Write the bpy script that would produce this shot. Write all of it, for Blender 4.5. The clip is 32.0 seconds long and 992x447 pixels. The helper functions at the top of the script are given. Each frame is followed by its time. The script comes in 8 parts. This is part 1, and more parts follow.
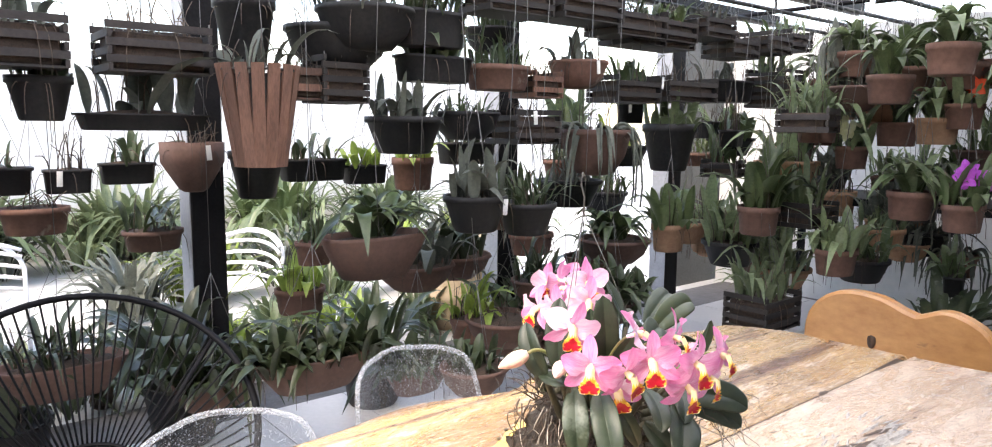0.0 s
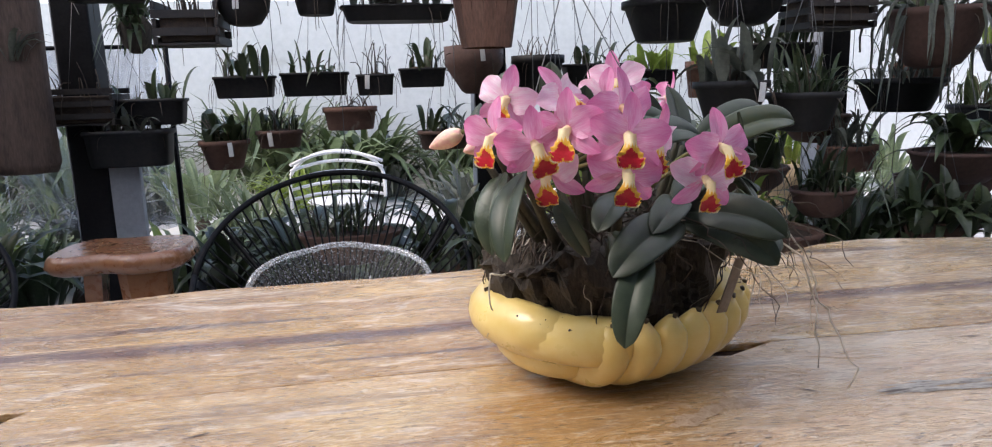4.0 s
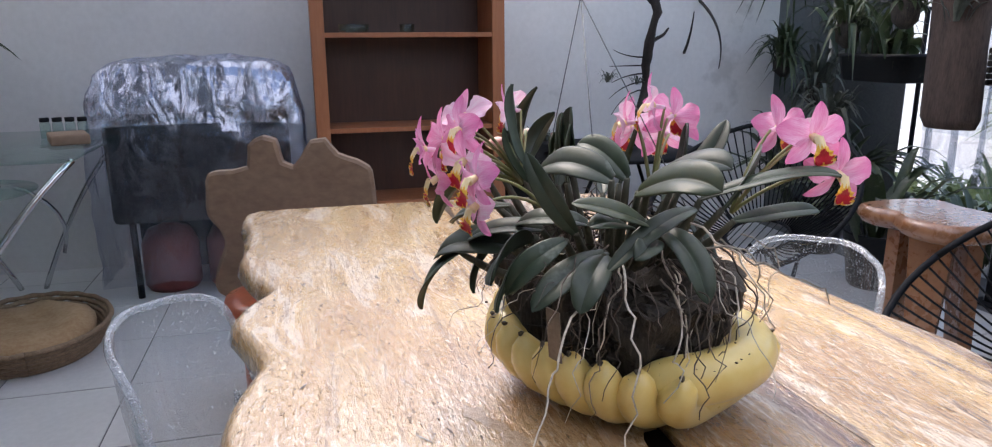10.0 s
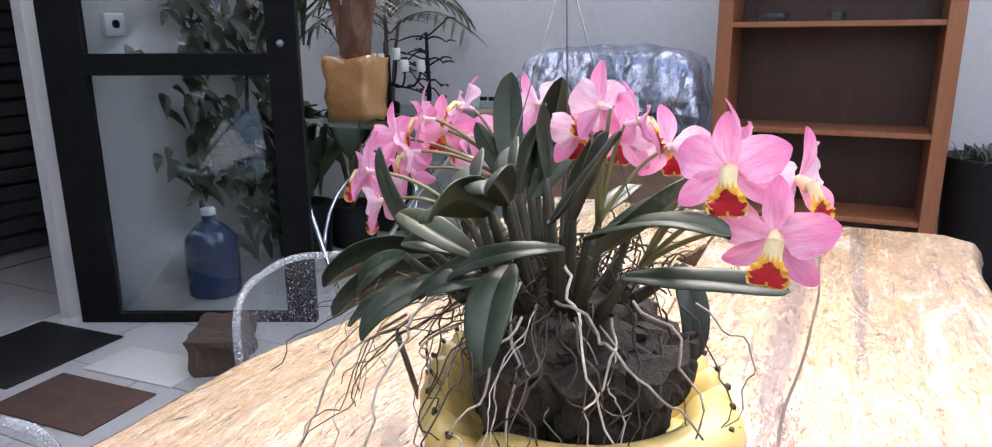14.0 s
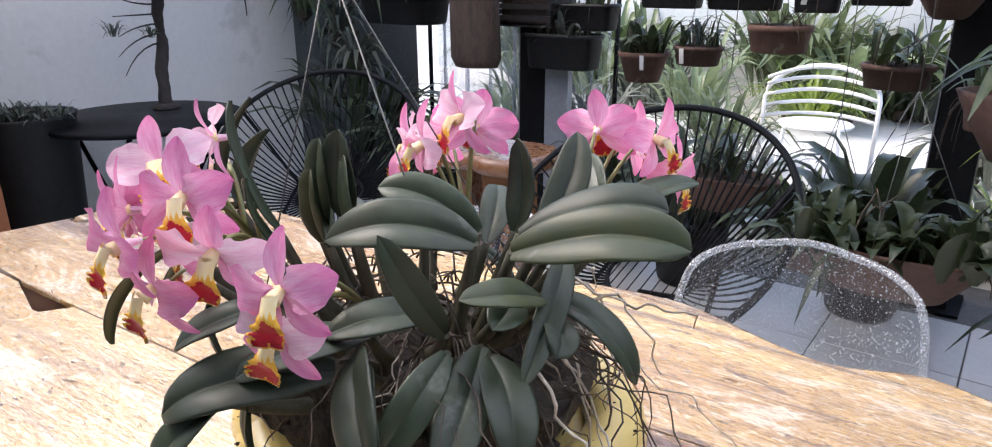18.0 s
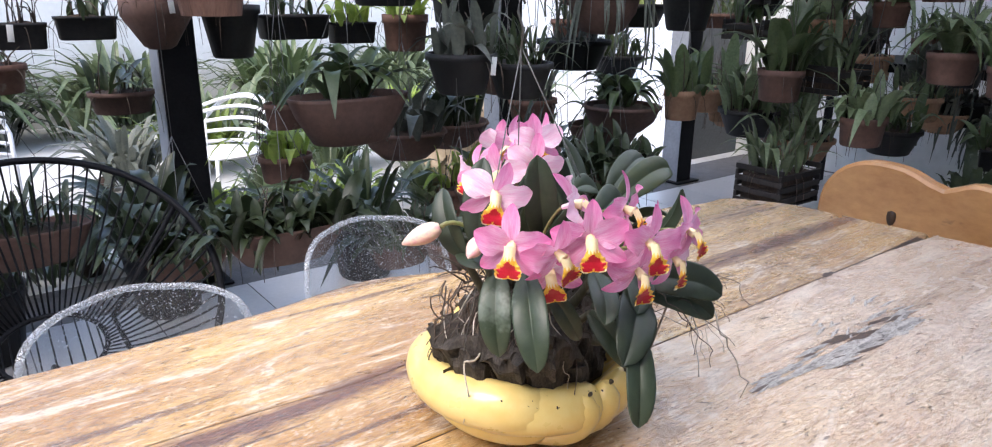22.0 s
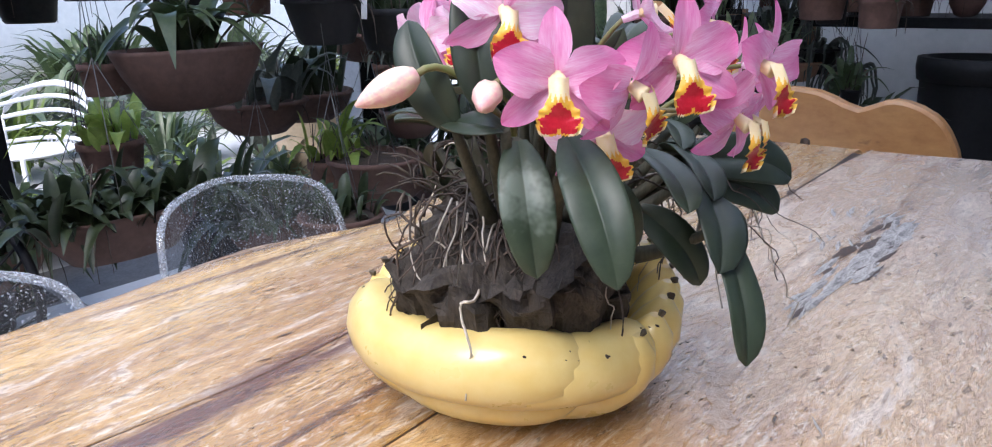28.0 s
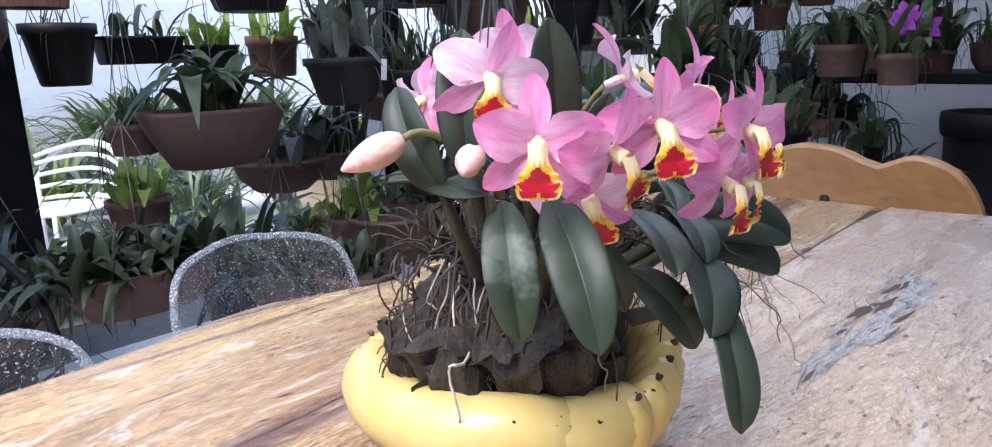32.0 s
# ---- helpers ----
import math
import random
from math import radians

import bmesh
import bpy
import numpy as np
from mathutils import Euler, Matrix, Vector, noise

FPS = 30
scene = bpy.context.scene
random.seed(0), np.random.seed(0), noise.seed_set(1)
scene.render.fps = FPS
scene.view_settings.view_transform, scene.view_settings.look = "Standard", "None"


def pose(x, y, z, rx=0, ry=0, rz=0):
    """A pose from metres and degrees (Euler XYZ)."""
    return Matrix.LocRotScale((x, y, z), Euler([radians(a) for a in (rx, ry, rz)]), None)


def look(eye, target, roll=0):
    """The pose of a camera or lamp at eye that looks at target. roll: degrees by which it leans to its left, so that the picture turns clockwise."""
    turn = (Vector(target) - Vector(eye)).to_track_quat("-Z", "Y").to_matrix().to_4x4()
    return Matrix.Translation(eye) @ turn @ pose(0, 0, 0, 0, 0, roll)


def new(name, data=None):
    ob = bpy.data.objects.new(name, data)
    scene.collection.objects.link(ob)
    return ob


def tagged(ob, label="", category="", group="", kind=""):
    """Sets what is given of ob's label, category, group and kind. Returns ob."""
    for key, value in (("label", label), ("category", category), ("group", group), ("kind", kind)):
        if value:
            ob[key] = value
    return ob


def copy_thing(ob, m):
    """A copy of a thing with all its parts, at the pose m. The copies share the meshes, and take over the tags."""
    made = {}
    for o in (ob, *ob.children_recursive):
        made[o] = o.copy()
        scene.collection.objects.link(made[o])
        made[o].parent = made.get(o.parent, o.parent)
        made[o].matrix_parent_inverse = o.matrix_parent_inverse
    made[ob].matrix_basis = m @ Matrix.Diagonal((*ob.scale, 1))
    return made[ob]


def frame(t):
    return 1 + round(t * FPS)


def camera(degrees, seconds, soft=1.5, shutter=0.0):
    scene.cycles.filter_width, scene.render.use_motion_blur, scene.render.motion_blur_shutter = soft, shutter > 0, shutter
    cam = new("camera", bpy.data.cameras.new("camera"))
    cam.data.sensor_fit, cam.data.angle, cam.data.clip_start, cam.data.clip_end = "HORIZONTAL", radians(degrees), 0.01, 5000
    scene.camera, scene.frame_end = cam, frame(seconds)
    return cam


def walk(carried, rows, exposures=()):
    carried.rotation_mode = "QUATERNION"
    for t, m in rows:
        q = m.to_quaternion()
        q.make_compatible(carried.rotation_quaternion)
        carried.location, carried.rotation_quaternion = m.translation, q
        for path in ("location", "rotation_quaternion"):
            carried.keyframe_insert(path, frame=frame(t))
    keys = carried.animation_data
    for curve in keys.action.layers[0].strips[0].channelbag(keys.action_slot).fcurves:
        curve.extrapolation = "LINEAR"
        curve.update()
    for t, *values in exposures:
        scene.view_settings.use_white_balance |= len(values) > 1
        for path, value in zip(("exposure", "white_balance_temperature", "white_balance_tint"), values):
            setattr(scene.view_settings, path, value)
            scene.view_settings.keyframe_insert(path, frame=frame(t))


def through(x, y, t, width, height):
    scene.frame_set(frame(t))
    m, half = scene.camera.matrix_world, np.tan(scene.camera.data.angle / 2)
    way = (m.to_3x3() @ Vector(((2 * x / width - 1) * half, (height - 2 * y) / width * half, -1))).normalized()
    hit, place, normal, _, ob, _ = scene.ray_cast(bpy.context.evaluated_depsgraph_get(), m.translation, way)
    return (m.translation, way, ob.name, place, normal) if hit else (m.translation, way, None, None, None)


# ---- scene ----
cam = camera(68.6, 32.0, soft=1.1)
PATH = [
    (0, (-0.875, -0.864, 1.482), (0.387, 0.665, 1.222), 0.6),
    (0.5, (-0.696, -0.858, 1.394), (0.367, 0.814, 1.126), 0.0),
    (1, (-0.563, -0.925, 1.333), (0.304, 0.851, 1.028), 0.3),
    (1.5, (-0.556, -0.981, 1.313), (0.218, 0.836, 0.999), 0.1),
    (2, (-0.535, -1.003, 1.275), (0.219, 0.82, 0.944), 0.1),
    (2.5, (-0.491, -1.058, 1.246), (0.077, 0.835, 0.936), -1.5),
    (4.5, (-0.142, -0.984, 1.189), (-0.052, 0.971, 0.777), -1.0),
    (5, (-0.042, -0.969, 1.186), (-0.27, 0.967, 0.737), -0.9),
    (5.5, (0.061, -0.976, 1.227), (-0.405, 0.914, 0.767), -0.8),
    (6, (0.251, -0.941, 1.231), (-0.616, 0.799, 0.761), -0.9),
    (6.5, (0.317, -0.97, 1.248), (-0.57, 0.759, 0.775), -0.6),
    (7, (0.404, -0.956, 1.251), (-0.514, 0.757, 0.78), -0.6),
    (7.5, (0.565, -0.9, 1.261), (-0.581, 0.67, 0.793), -0.7),
    (8, (0.625, -0.88, 1.262), (-0.533, 0.681, 0.793), -0.5),
    (8.5, (0.715, -0.816, 1.237), (-0.526, 0.681, 0.768), -0.6),
    (9, (0.83, -0.726, 1.242), (-0.677, 0.501, 0.77), -0.8),
    (9.5, (0.923, -0.614, 1.259), (-0.757, 0.363, 0.789), -0.2),
    (10, (1.01, -0.411, 1.285), (-0.868, 0.077, 0.799), -0.4),
    (10.5, (1.052, -0.282, 1.311), (-0.874, -0.058, 0.821), -0.0),
    (11, (1.088, -0.071, 1.302), (-0.841, -0.3, 0.828), -0.2),
    (11.5, (1.093, 0.087, 1.317), (-0.784, -0.402, 0.83), -0.3),
    (12, (0.998, 0.214, 1.296), (-0.812, -0.486, 0.81), -0.1),
    (12.5, (0.924, 0.272, 1.275), (-0.831, -0.553, 0.788), -0.1),
    (13, (0.842, 0.273, 1.253), (-0.9, -0.578, 0.759), -0.2),
    (13.5, (0.807, 0.28, 1.26), (-0.929, -0.582, 0.767), -0.3),
    (15.5, (0.834, 0.106, 1.297), (-1.064, -0.257, 0.783), -0.6),
    (16, (0.797, -0.097, 1.35), (-1.127, -0.026, 0.808), -0.3),
    (16.5, (0.774, -0.242, 1.356), (-1.071, 0.292, 0.798), -0.5),
    (17, (0.719, -0.272, 1.293), (-0.948, 0.663, 0.703), -0.4),
    (17.5, (0.635, -0.374, 1.289), (-0.753, 0.917, 0.652), -0.2),
    (18, (0.54, -0.498, 1.331), (-0.577, 1.028, 0.68), -0.2),
    (18.5, (0.434, -0.54, 1.323), (-0.432, 1.148, 0.689), -0.2),
    (19, (0.271, -0.575, 1.34), (-0.378, 1.225, 0.756), -0.5),
    (19.5, (0.047, -0.638, 1.357), (-0.199, 1.261, 0.781), -0.2),
    (20, (-0.084, -0.637, 1.303), (-0.077, 1.276, 0.722), -0.2),
    (20.5, (-0.224, -0.73, 1.35), (0.219, 1.125, 0.748), -0.7),
    (21, (-0.323, -0.776, 1.361), (0.534, 0.932, 0.771), 0.3),
    (21.5, (-0.402, -0.794, 1.372), (0.488, 0.897, 0.782), 0.3),
    (22, (-0.609, -0.772, 1.41), (0.558, 0.737, 0.81), 0.7),
    (22.5, (-0.742, -0.653, 1.402), (0.623, 0.673, 0.788), 0.7),
    (23, (-0.785, -0.497, 1.366), (0.745, 0.635, 0.751), 0.6),
    (23.5, (-0.818, -0.392, 1.392), (0.874, 0.483, 0.781), 0.7),
    (24, (-0.774, -0.278, 1.387), (1.026, 0.337, 0.77), 1.0),
    (24.5, (-0.756, -0.155, 1.38), (1.102, 0.259, 0.768), 1.3),
    (26.5, (-0.608, -0.294, 1.32), (1.202, 0.296, 0.708), -1.1),
    (27, (-0.585, -0.366, 1.303), (1.109, 0.501, 0.688), -0.6),
    (27.5, (-0.566, -0.427, 1.247), (0.979, 0.687, 0.636), -0.9),
    (28, (-0.52, -0.45, 1.195), (0.935, 0.779, 0.586), -0.9),
    (28.5, (-0.497, -0.464, 1.186), (0.942, 0.797, 0.605), -0.9),
    (29, (-0.49, -0.475, 1.185), (0.946, 0.809, 0.646), -0.9),
    (29.5, (-0.494, -0.479, 1.191), (0.95, 0.81, 0.689), -1.0),
    (30, (-0.497, -0.475, 1.192), (0.947, 0.823, 0.709), -0.9),
    (30.5, (-0.496, -0.472, 1.194), (0.949, 0.826, 0.719), -1.1),
    (31, (-0.502, -0.468, 1.201), (0.941, 0.833, 0.725), -1.1),
    (31.5, (-0.498, -0.469, 1.202), (0.949, 0.828, 0.728), -1.2),
    (32, (-0.499, -0.472, 1.2), (0.943, 0.835, 0.738), -1.4),
]
walk(cam, [(t, look(eye, target, roll)) for t, eye, target, roll in PATH], exposures=[(t, e, k, 16) for t, e, k in [(0.0, 2.68, 7750), (1.0, 2.0, 7250), (2.0, 1.65, 7200), (5.0, 1.58, 7100), (6.0, 1.68, 7050), (9.0, 1.68, 7050), (10.0, 1.92, 7100), (11.0, 1.9, 7100), (12.0, 2.1, 7150), (13.0, 2.3, 7150), (16.0, 2.45, 7250), (17.0, 2.0, 7200), (18.0, 2.15, 7200), (19.0, 2.36, 7200), (20.0, 2.15, 7150), (21.0, 2.12, 7000), (22.0, 2.06, 6850), (23.0, 2.1, 6800), (24.0, 2.22, 6750), (27.0, 2.27, 6550), (28.0, 1.82, 6250), (29.0, 1.87, 6200), (32.0, 1.95, 6200)]])

# ---- world and lights ----
world = bpy.data.worlds.new("world")
scene.world = world
world.use_nodes = True
wn = world.node_tree.nodes
sky = wn.new("ShaderNodeTexSky")
sky.sky_type, sky.sun_disc = "NISHITA", False
sky.sun_elevation, sky.sun_rotation = radians(52), radians(250)
sky.air_density, sky.dust_density, sky.ozone_density = 1.0, 1.2, 1.0
world.node_tree.links.new(sky.outputs[0], wn["Background"].inputs[0])
wn["Background"].inputs[1].default_value = 0.15
sun = new("sun", bpy.data.lights.new("sun", "SUN"))
sun.data.energy, sun.data.angle, sun.data.color = 1.0, radians(32), (1.0, 0.98, 0.94)
sun.matrix_world = look((-4.5, -1.5, 6.0), (0, 0, 0))


# ---- materials ----
def mat(name, c1, c2, rough=0.6, scale=8.0, bump=0.15, metal=0.0, coat=0.0, stretch=(1, 1, 1), fine=6.0, spot=None, spot_at=0.62, spot_scale=3.0, per_object=0.0, coat_rough=0.15, spec=0.5):
    """Two colours mixed by noise at two scales, stains of a third colour, bump and uneven gloss."""
    m = bpy.data.materials.new(name)
    m.use_nodes = True
    nt = m.node_tree
    b = nt.nodes["Principled BSDF"]

    def node(kind, **values):
        n = nt.nodes.new(kind)
        for k, v in values.items():
            n.inputs[k].default_value = v
        return n

    co = node("ShaderNodeTexCoord")
    mp = node("ShaderNodeMapping")
    mp.inputs["Scale"].default_value = stretch
    nt.links.new(co.outputs["Object"], mp.inputs[0])
    big = node("ShaderNodeTexNoise", Scale=scale, Detail=6.0, Roughness=0.6)
    small = node("ShaderNodeTexNoise", Scale=scale * fine, Detail=4.0, Roughness=0.6)
    for n in (big, small):
        nt.links.new(mp.outputs[0], n.inputs["Vector"])
    add = node("ShaderNodeMath")
    add.operation = "MULTIPLY_ADD"
    add.inputs[1].default_value = 0.5
    half = node("ShaderNodeMath")
    half.operation = "MULTIPLY"
    half.inputs[1].default_value = 0.5
    nt.links.new(big.outputs[0], half.inputs[0])
    nt.links.new(small.outputs[0], add.inputs[0])
    nt.links.new(half.outputs[0], add.inputs[2])
    ramp = node("ShaderNodeValToRGB")
    ramp.color_ramp.elements[0].position, ramp.color_ramp.elements[1].position = 0.36, 0.64
    ramp.color_ramp.elements[0].color, ramp.color_ramp.elements[1].color = (*c1, 1), (*c2, 1)
    nt.links.new(add.outputs[0], ramp.inputs[0])
    out = ramp.outputs[0]
    if spot:
        sn = node("ShaderNodeTexNoise", Scale=spot_scale, Detail=5.0, Roughness=0.65)
        nt.links.new(mp.outputs[0], sn.inputs["Vector"])
        sr = node("ShaderNodeValToRGB")
        sr.color_ramp.elements[0].position, sr.color_ramp.elements[1].position = spot_at, spot_at + 0.06
        nt.links.new(sn.outputs[0], sr.inputs[0])
        mix = node("ShaderNodeMixRGB")
        mix.inputs[2].default_value = (*spot, 1)
        nt.links.new(sr.outputs[0], mix.inputs[0])
        nt.links.new(out, mix.inputs[1])
        out = mix.outputs[0]
    if per_object:
        oi = node("ShaderNodeObjectInfo")
        mr = node("ShaderNodeMapRange")
        mr.inputs["To Min"].default_value, mr.inputs["To Max"].default_value = 1 - per_object, 1 + per_object
        nt.links.new(oi.outputs["Random"], mr.inputs["Value"])
        hsv = node("ShaderNodeHueSaturation")
        nt.links.new(mr.outputs[0], hsv.inputs["Value"])
        nt.links.new(out, hsv.inputs["Color"])
        out = hsv.outputs[0]
    nt.links.new(out, b.inputs["Base Color"])
    rr = node("ShaderNodeMapRange")
    rr.inputs["To Min"].default_value, rr.inputs["To Max"].default_value = max(rough - 0.12, 0.02), min(rough + 0.12, 1)
    nt.links.new(add.outputs[0], rr.inputs["Value"])
    nt.links.new(rr.outputs[0], b.inputs["Roughness"])
    b.inputs["Metallic"].default_value = metal
    b.inputs["Specular IOR Level"].default_value = spec
    b.inputs["Coat Weight"].default_value, b.inputs["Coat Roughness"].default_value = coat, coat_rough
    if bump:
        bp = node("ShaderNodeBump", Strength=bump, Distance=0.004)
        nt.links.new(add.outputs[0], bp.inputs["Height"])
        nt.links.new(bp.outputs[0], b.inputs["Normal"])
    return m


def glass(name, tint=(0.96, 0.98, 0.98), rough=0.02, drops=0.0, haze=0.06):
    """Thin clear sheet: mostly see-through, with a mirror-like gloss, smeared by drops."""
    m = bpy.data.materials.new(name)
    m.use_nodes = True
    nt = m.node_tree
    nt.nodes.remove(nt.nodes["Principled BSDF"])
    tr = nt.nodes.new("ShaderNodeBsdfTransparent")
    tr.inputs[0].default_value = (*tint, 1)
    gl = nt.nodes.new("ShaderNodeBsdfGlossy")
    gl.inputs["Roughness"].default_value = rough
    mx = nt.nodes.new("ShaderNodeMixShader")
    lw = nt.nodes.new("ShaderNodeLayerWeight")
    pw = nt.nodes.new("ShaderNodeMath")
    pw.operation = "POWER"
    pw.inputs[1].default_value = 4.0
    nt.links.new(lw.outputs["Facing"], pw.inputs[0])
    fr = nt.nodes.new("ShaderNodeMath")
    fr.operation = "MULTIPLY_ADD"
    fr.inputs[1].default_value, fr.inputs[2].default_value = 0.75, 0.05
    nt.links.new(pw.outputs[0], fr.inputs[0])
    nt.links.new(tr.outputs[0], mx.inputs[1])
    nt.links.new(gl.outputs[0], mx.inputs[2])
    fac = fr.outputs[0]
    if drops:
        vo = nt.nodes.new("ShaderNodeTexNoise")
        vo.inputs["Scale"].default_value, vo.inputs["Detail"].default_value = 240, 3
        co = nt.nodes.new("ShaderNodeTexCoord")
        nt.links.new(co.outputs["Object"], vo.inputs["Vector"])
        rp = nt.nodes.new("ShaderNodeValToRGB")
        rp.color_ramp.elements[0].position, rp.color_ramp.elements[1].position = 0.60, 0.66
        nt.links.new(vo.outputs[0], rp.inputs[0])
        ml = nt.nodes.new("ShaderNodeMath")
        ml.operation = "MULTIPLY_ADD"
        ml.inputs[1].default_value, ml.inputs[2].default_value = drops, haze
        nt.links.new(rp.outputs[0], ml.inputs[0])
        back = nt.nodes.new("ShaderNodeBsdfTranslucent")
        back.inputs[0].default_value = (0.9, 0.92, 0.94, 1)
        front = nt.nodes.new("ShaderNodeBsdfDiffuse")
        front.inputs[0].default_value = (0.85, 0.87, 0.9, 1)
        wet = nt.nodes.new("ShaderNodeMixShader")
        nt.links.new(back.outputs[0], wet.inputs[1])
        nt.links.new(front.outputs[0], wet.inputs[2])
        m2 = nt.nodes.new("ShaderNodeMixShader")
        nt.links.new(ml.outputs[0], m2.inputs[0])
        nt.links.new(tr.outputs[0], m2.inputs[1])
        nt.links.new(wet.outputs[0], m2.inputs[2])
        nt.links.new(m2.outputs[0], mx.inputs[1])
    nt.links.new(fac, mx.inputs[0])
    nt.links.new(mx.outputs[0], nt.nodes["Material Output"].inputs[0])
    return m


def leafmat(name, c1, c2, rough=0.38, through=0.25, scale=14.0, per_object=0.25, pale_patches=0.35, stretch=(1, 1, 1)):
    """A leaf: green with paler patches, along-leaf streaks, some light shining through."""
    m = mat(name, c1, c2, rough, scale, 0.08, fine=5.0, per_object=per_object, stretch=stretch, spot=tuple(0.55 * c + 0.45 * d for c, d in zip(c2, (0.16, 0.19, 0.16))), spot_at=0.66 - 0.1 * pale_patches, spot_scale=9.0)
    nt = m.node_tree
    b, o = nt.nodes["Principled BSDF"], nt.nodes["Material Output"]
    tl = nt.nodes.new("ShaderNodeBsdfTranslucent")
    mx = nt.nodes.new("ShaderNodeMixShader")
    mx.inputs[0].default_value = through
    nt.links.new(b.inputs["Base Color"].links[0].from_socket, tl.inputs[0])
    nt.links.new(b.outputs[0], mx.inputs[1])
    nt.links.new(tl.outputs[0], mx.inputs[2])
    nt.links.new(mx.outputs[0], o.inputs[0])
    return m


def slab_wood(name="slab_wood", dark=(0.34, 0.17, 0.045), light=(0.58, 0.37, 0.13), grey=0.12, age=1.0):
    """Weathered varnished planks: long grain, pale worn areas, brown streaks, pits and wet gloss."""
    m = bpy.data.materials.new(name)
    m.use_nodes = True
    nt = m.node_tree
    b = nt.nodes["Principled BSDF"]
    co = nt.nodes.new("ShaderNodeTexCoord")

    def noisy(scale, stretch, detail=6.0, rough=0.6, shift=0.0, warp=0.0):
        mp = nt.nodes.new("ShaderNodeMapping")
        mp.inputs["Scale"].default_value, mp.inputs["Location"].default_value = stretch, (shift, shift, shift)
        nt.links.new(co.outputs["Object"], mp.inputs[0])
        n = nt.nodes.new("ShaderNodeTexNoise")
        n.inputs["Scale"].default_value, n.inputs["Detail"].default_value, n.inputs["Roughness"].default_value, n.inputs["Distortion"].default_value = scale, detail, rough, warp
        nt.links.new(mp.outputs[0], n.inputs["Vector"])
        return n.outputs[0]

    def ramp(value, a, z):
        r = nt.nodes.new("ShaderNodeMapRange")
        r.inputs["From Min"].default_value, r.inputs["From Max"].default_value = a, z
        nt.links.new(value, r.inputs[0])
        return r.outputs[0]

    def mix(fac, one, two, amount=1.0):
        x = nt.nodes.new("ShaderNodeMixRGB")
        if amount != 1.0:
            k = nt.nodes.new("ShaderNodeMath")
            k.operation = "MULTIPLY"
            k.inputs[1].default_value = amount
            nt.links.new(fac, k.inputs[0])
            fac = k.outputs[0]
        nt.links.new(fac, x.inputs[0])
        for slot, v in ((1, one), (2, two)):
            if isinstance(v, tuple):
                x.inputs[slot].default_value = (*v, 1)
            else:
                nt.links.new(v, x.inputs[slot])
        return x.outputs[0]

    grain = noisy(5.0, (0.22, 7.0, 7.0), 9.0, 0.65, 0, 0.4)
    blotch = noisy(1.7, (0.7, 1.8, 1.8), 5.0, 0.6, 3.0, 0.6)
    streak = noisy(2.6, (0.35, 5.5, 5.5), 7.0, 0.6, 9.0, 0.8)
    pits = noisy(85.0, (0.45, 1.2, 1.0), 3.0, 0.55, 5.0)
    worn = noisy(7.0, (0.5, 1.6, 1.6), 8.0, 0.7, 14.0, 1.0)
    col = mix(ramp(blotch, 0.38, 0.62), dark, light)
    col = mix(ramp(grain, 0.44, 0.64), col, (0.28, 0.135, 0.045), 0.38 * age)
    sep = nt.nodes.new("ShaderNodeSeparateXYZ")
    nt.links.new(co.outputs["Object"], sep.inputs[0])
    # paler, greyer weathered wood towards +x, with some sky reflection put in the colour
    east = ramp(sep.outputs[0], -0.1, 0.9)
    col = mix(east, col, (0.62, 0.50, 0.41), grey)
    col = mix(ramp(worn, 0.555, 0.605), col, (0.68, 0.58, 0.46), 0.7)
    col = mix(ramp(streak, 0.575, 0.635), col, (0.12, 0.05, 0.02), 0.85 * age)
    flecks = noisy(75.0, (0.2, 1.0, 1.0), 3.0, 0.55, 31.0)
    where = noisy(3.2, (0.6, 1.2, 1.0), 4.0, 0.6, 40.0)
    both = nt.nodes.new("ShaderNodeMath")
    both.operation = "MULTIPLY"
    nt.links.new(ramp(flecks, 0.60, 0.66), both.inputs[0])
    nt.links.new(ramp(where, 0.45, 0.60), both.inputs[1])
    col = mix(both.outputs[0], col, (0.16, 0.075, 0.03), 0.25 + 0.5 * age)
    # red-brown stain that follows the filled groove
    along = nt.nodes.new("ShaderNodeMapRange")
    along.interpolation_type = "SMOOTHSTEP"
    for key, value in (("From Min", -0.32), ("From Max", 0.12), ("To Min", -0.198), ("To Max", -0.222)):
        along.inputs[key].default_value = value
    nt.links.new(sep.outputs[0], along.inputs[0])
    wob = noisy(3.5, (1.0, 0.3, 0.3), 5.0, 0.6, 50.0)
    ya = nt.nodes.new("ShaderNodeMath")
    ya.operation = "MULTIPLY_ADD"
    ya.inputs[1].default_value = -0.03
    nt.links.new(wob, ya.inputs[0])
    nt.links.new(along.outputs[0], ya.inputs[2])
    yb = nt.nodes.new("ShaderNodeMath")
    nt.links.new(sep.outputs[1], yb.inputs[0])
    nt.links.new(ya.outputs[0], yb.inputs[1])
    yc = nt.nodes.new("ShaderNodeMath")
    yc.operation = "ABSOLUTE"
    nt.links.new(yb.outputs[0], yc.inputs[0])
    band = nt.nodes.new("ShaderNodeMapRange")
    band.inputs["From Min"].default_value, band.inputs["From Max"].default_value, band.inputs["To Min"].default_value, band.inputs["To Max"].default_value = 0.014, 0.042, 1.0, 0.0
    nt.links.new(yc.outputs[0], band.inputs[0])
    torn = noisy(30.0, (0.25, 1.5, 1.0), 6.0, 0.7, 57.0, 0.8)
    both2 = nt.nodes.new("ShaderNodeMath")
    both2.operation = "MULTIPLY"
    nt.links.new(band.outputs[0], both2.inputs[0])
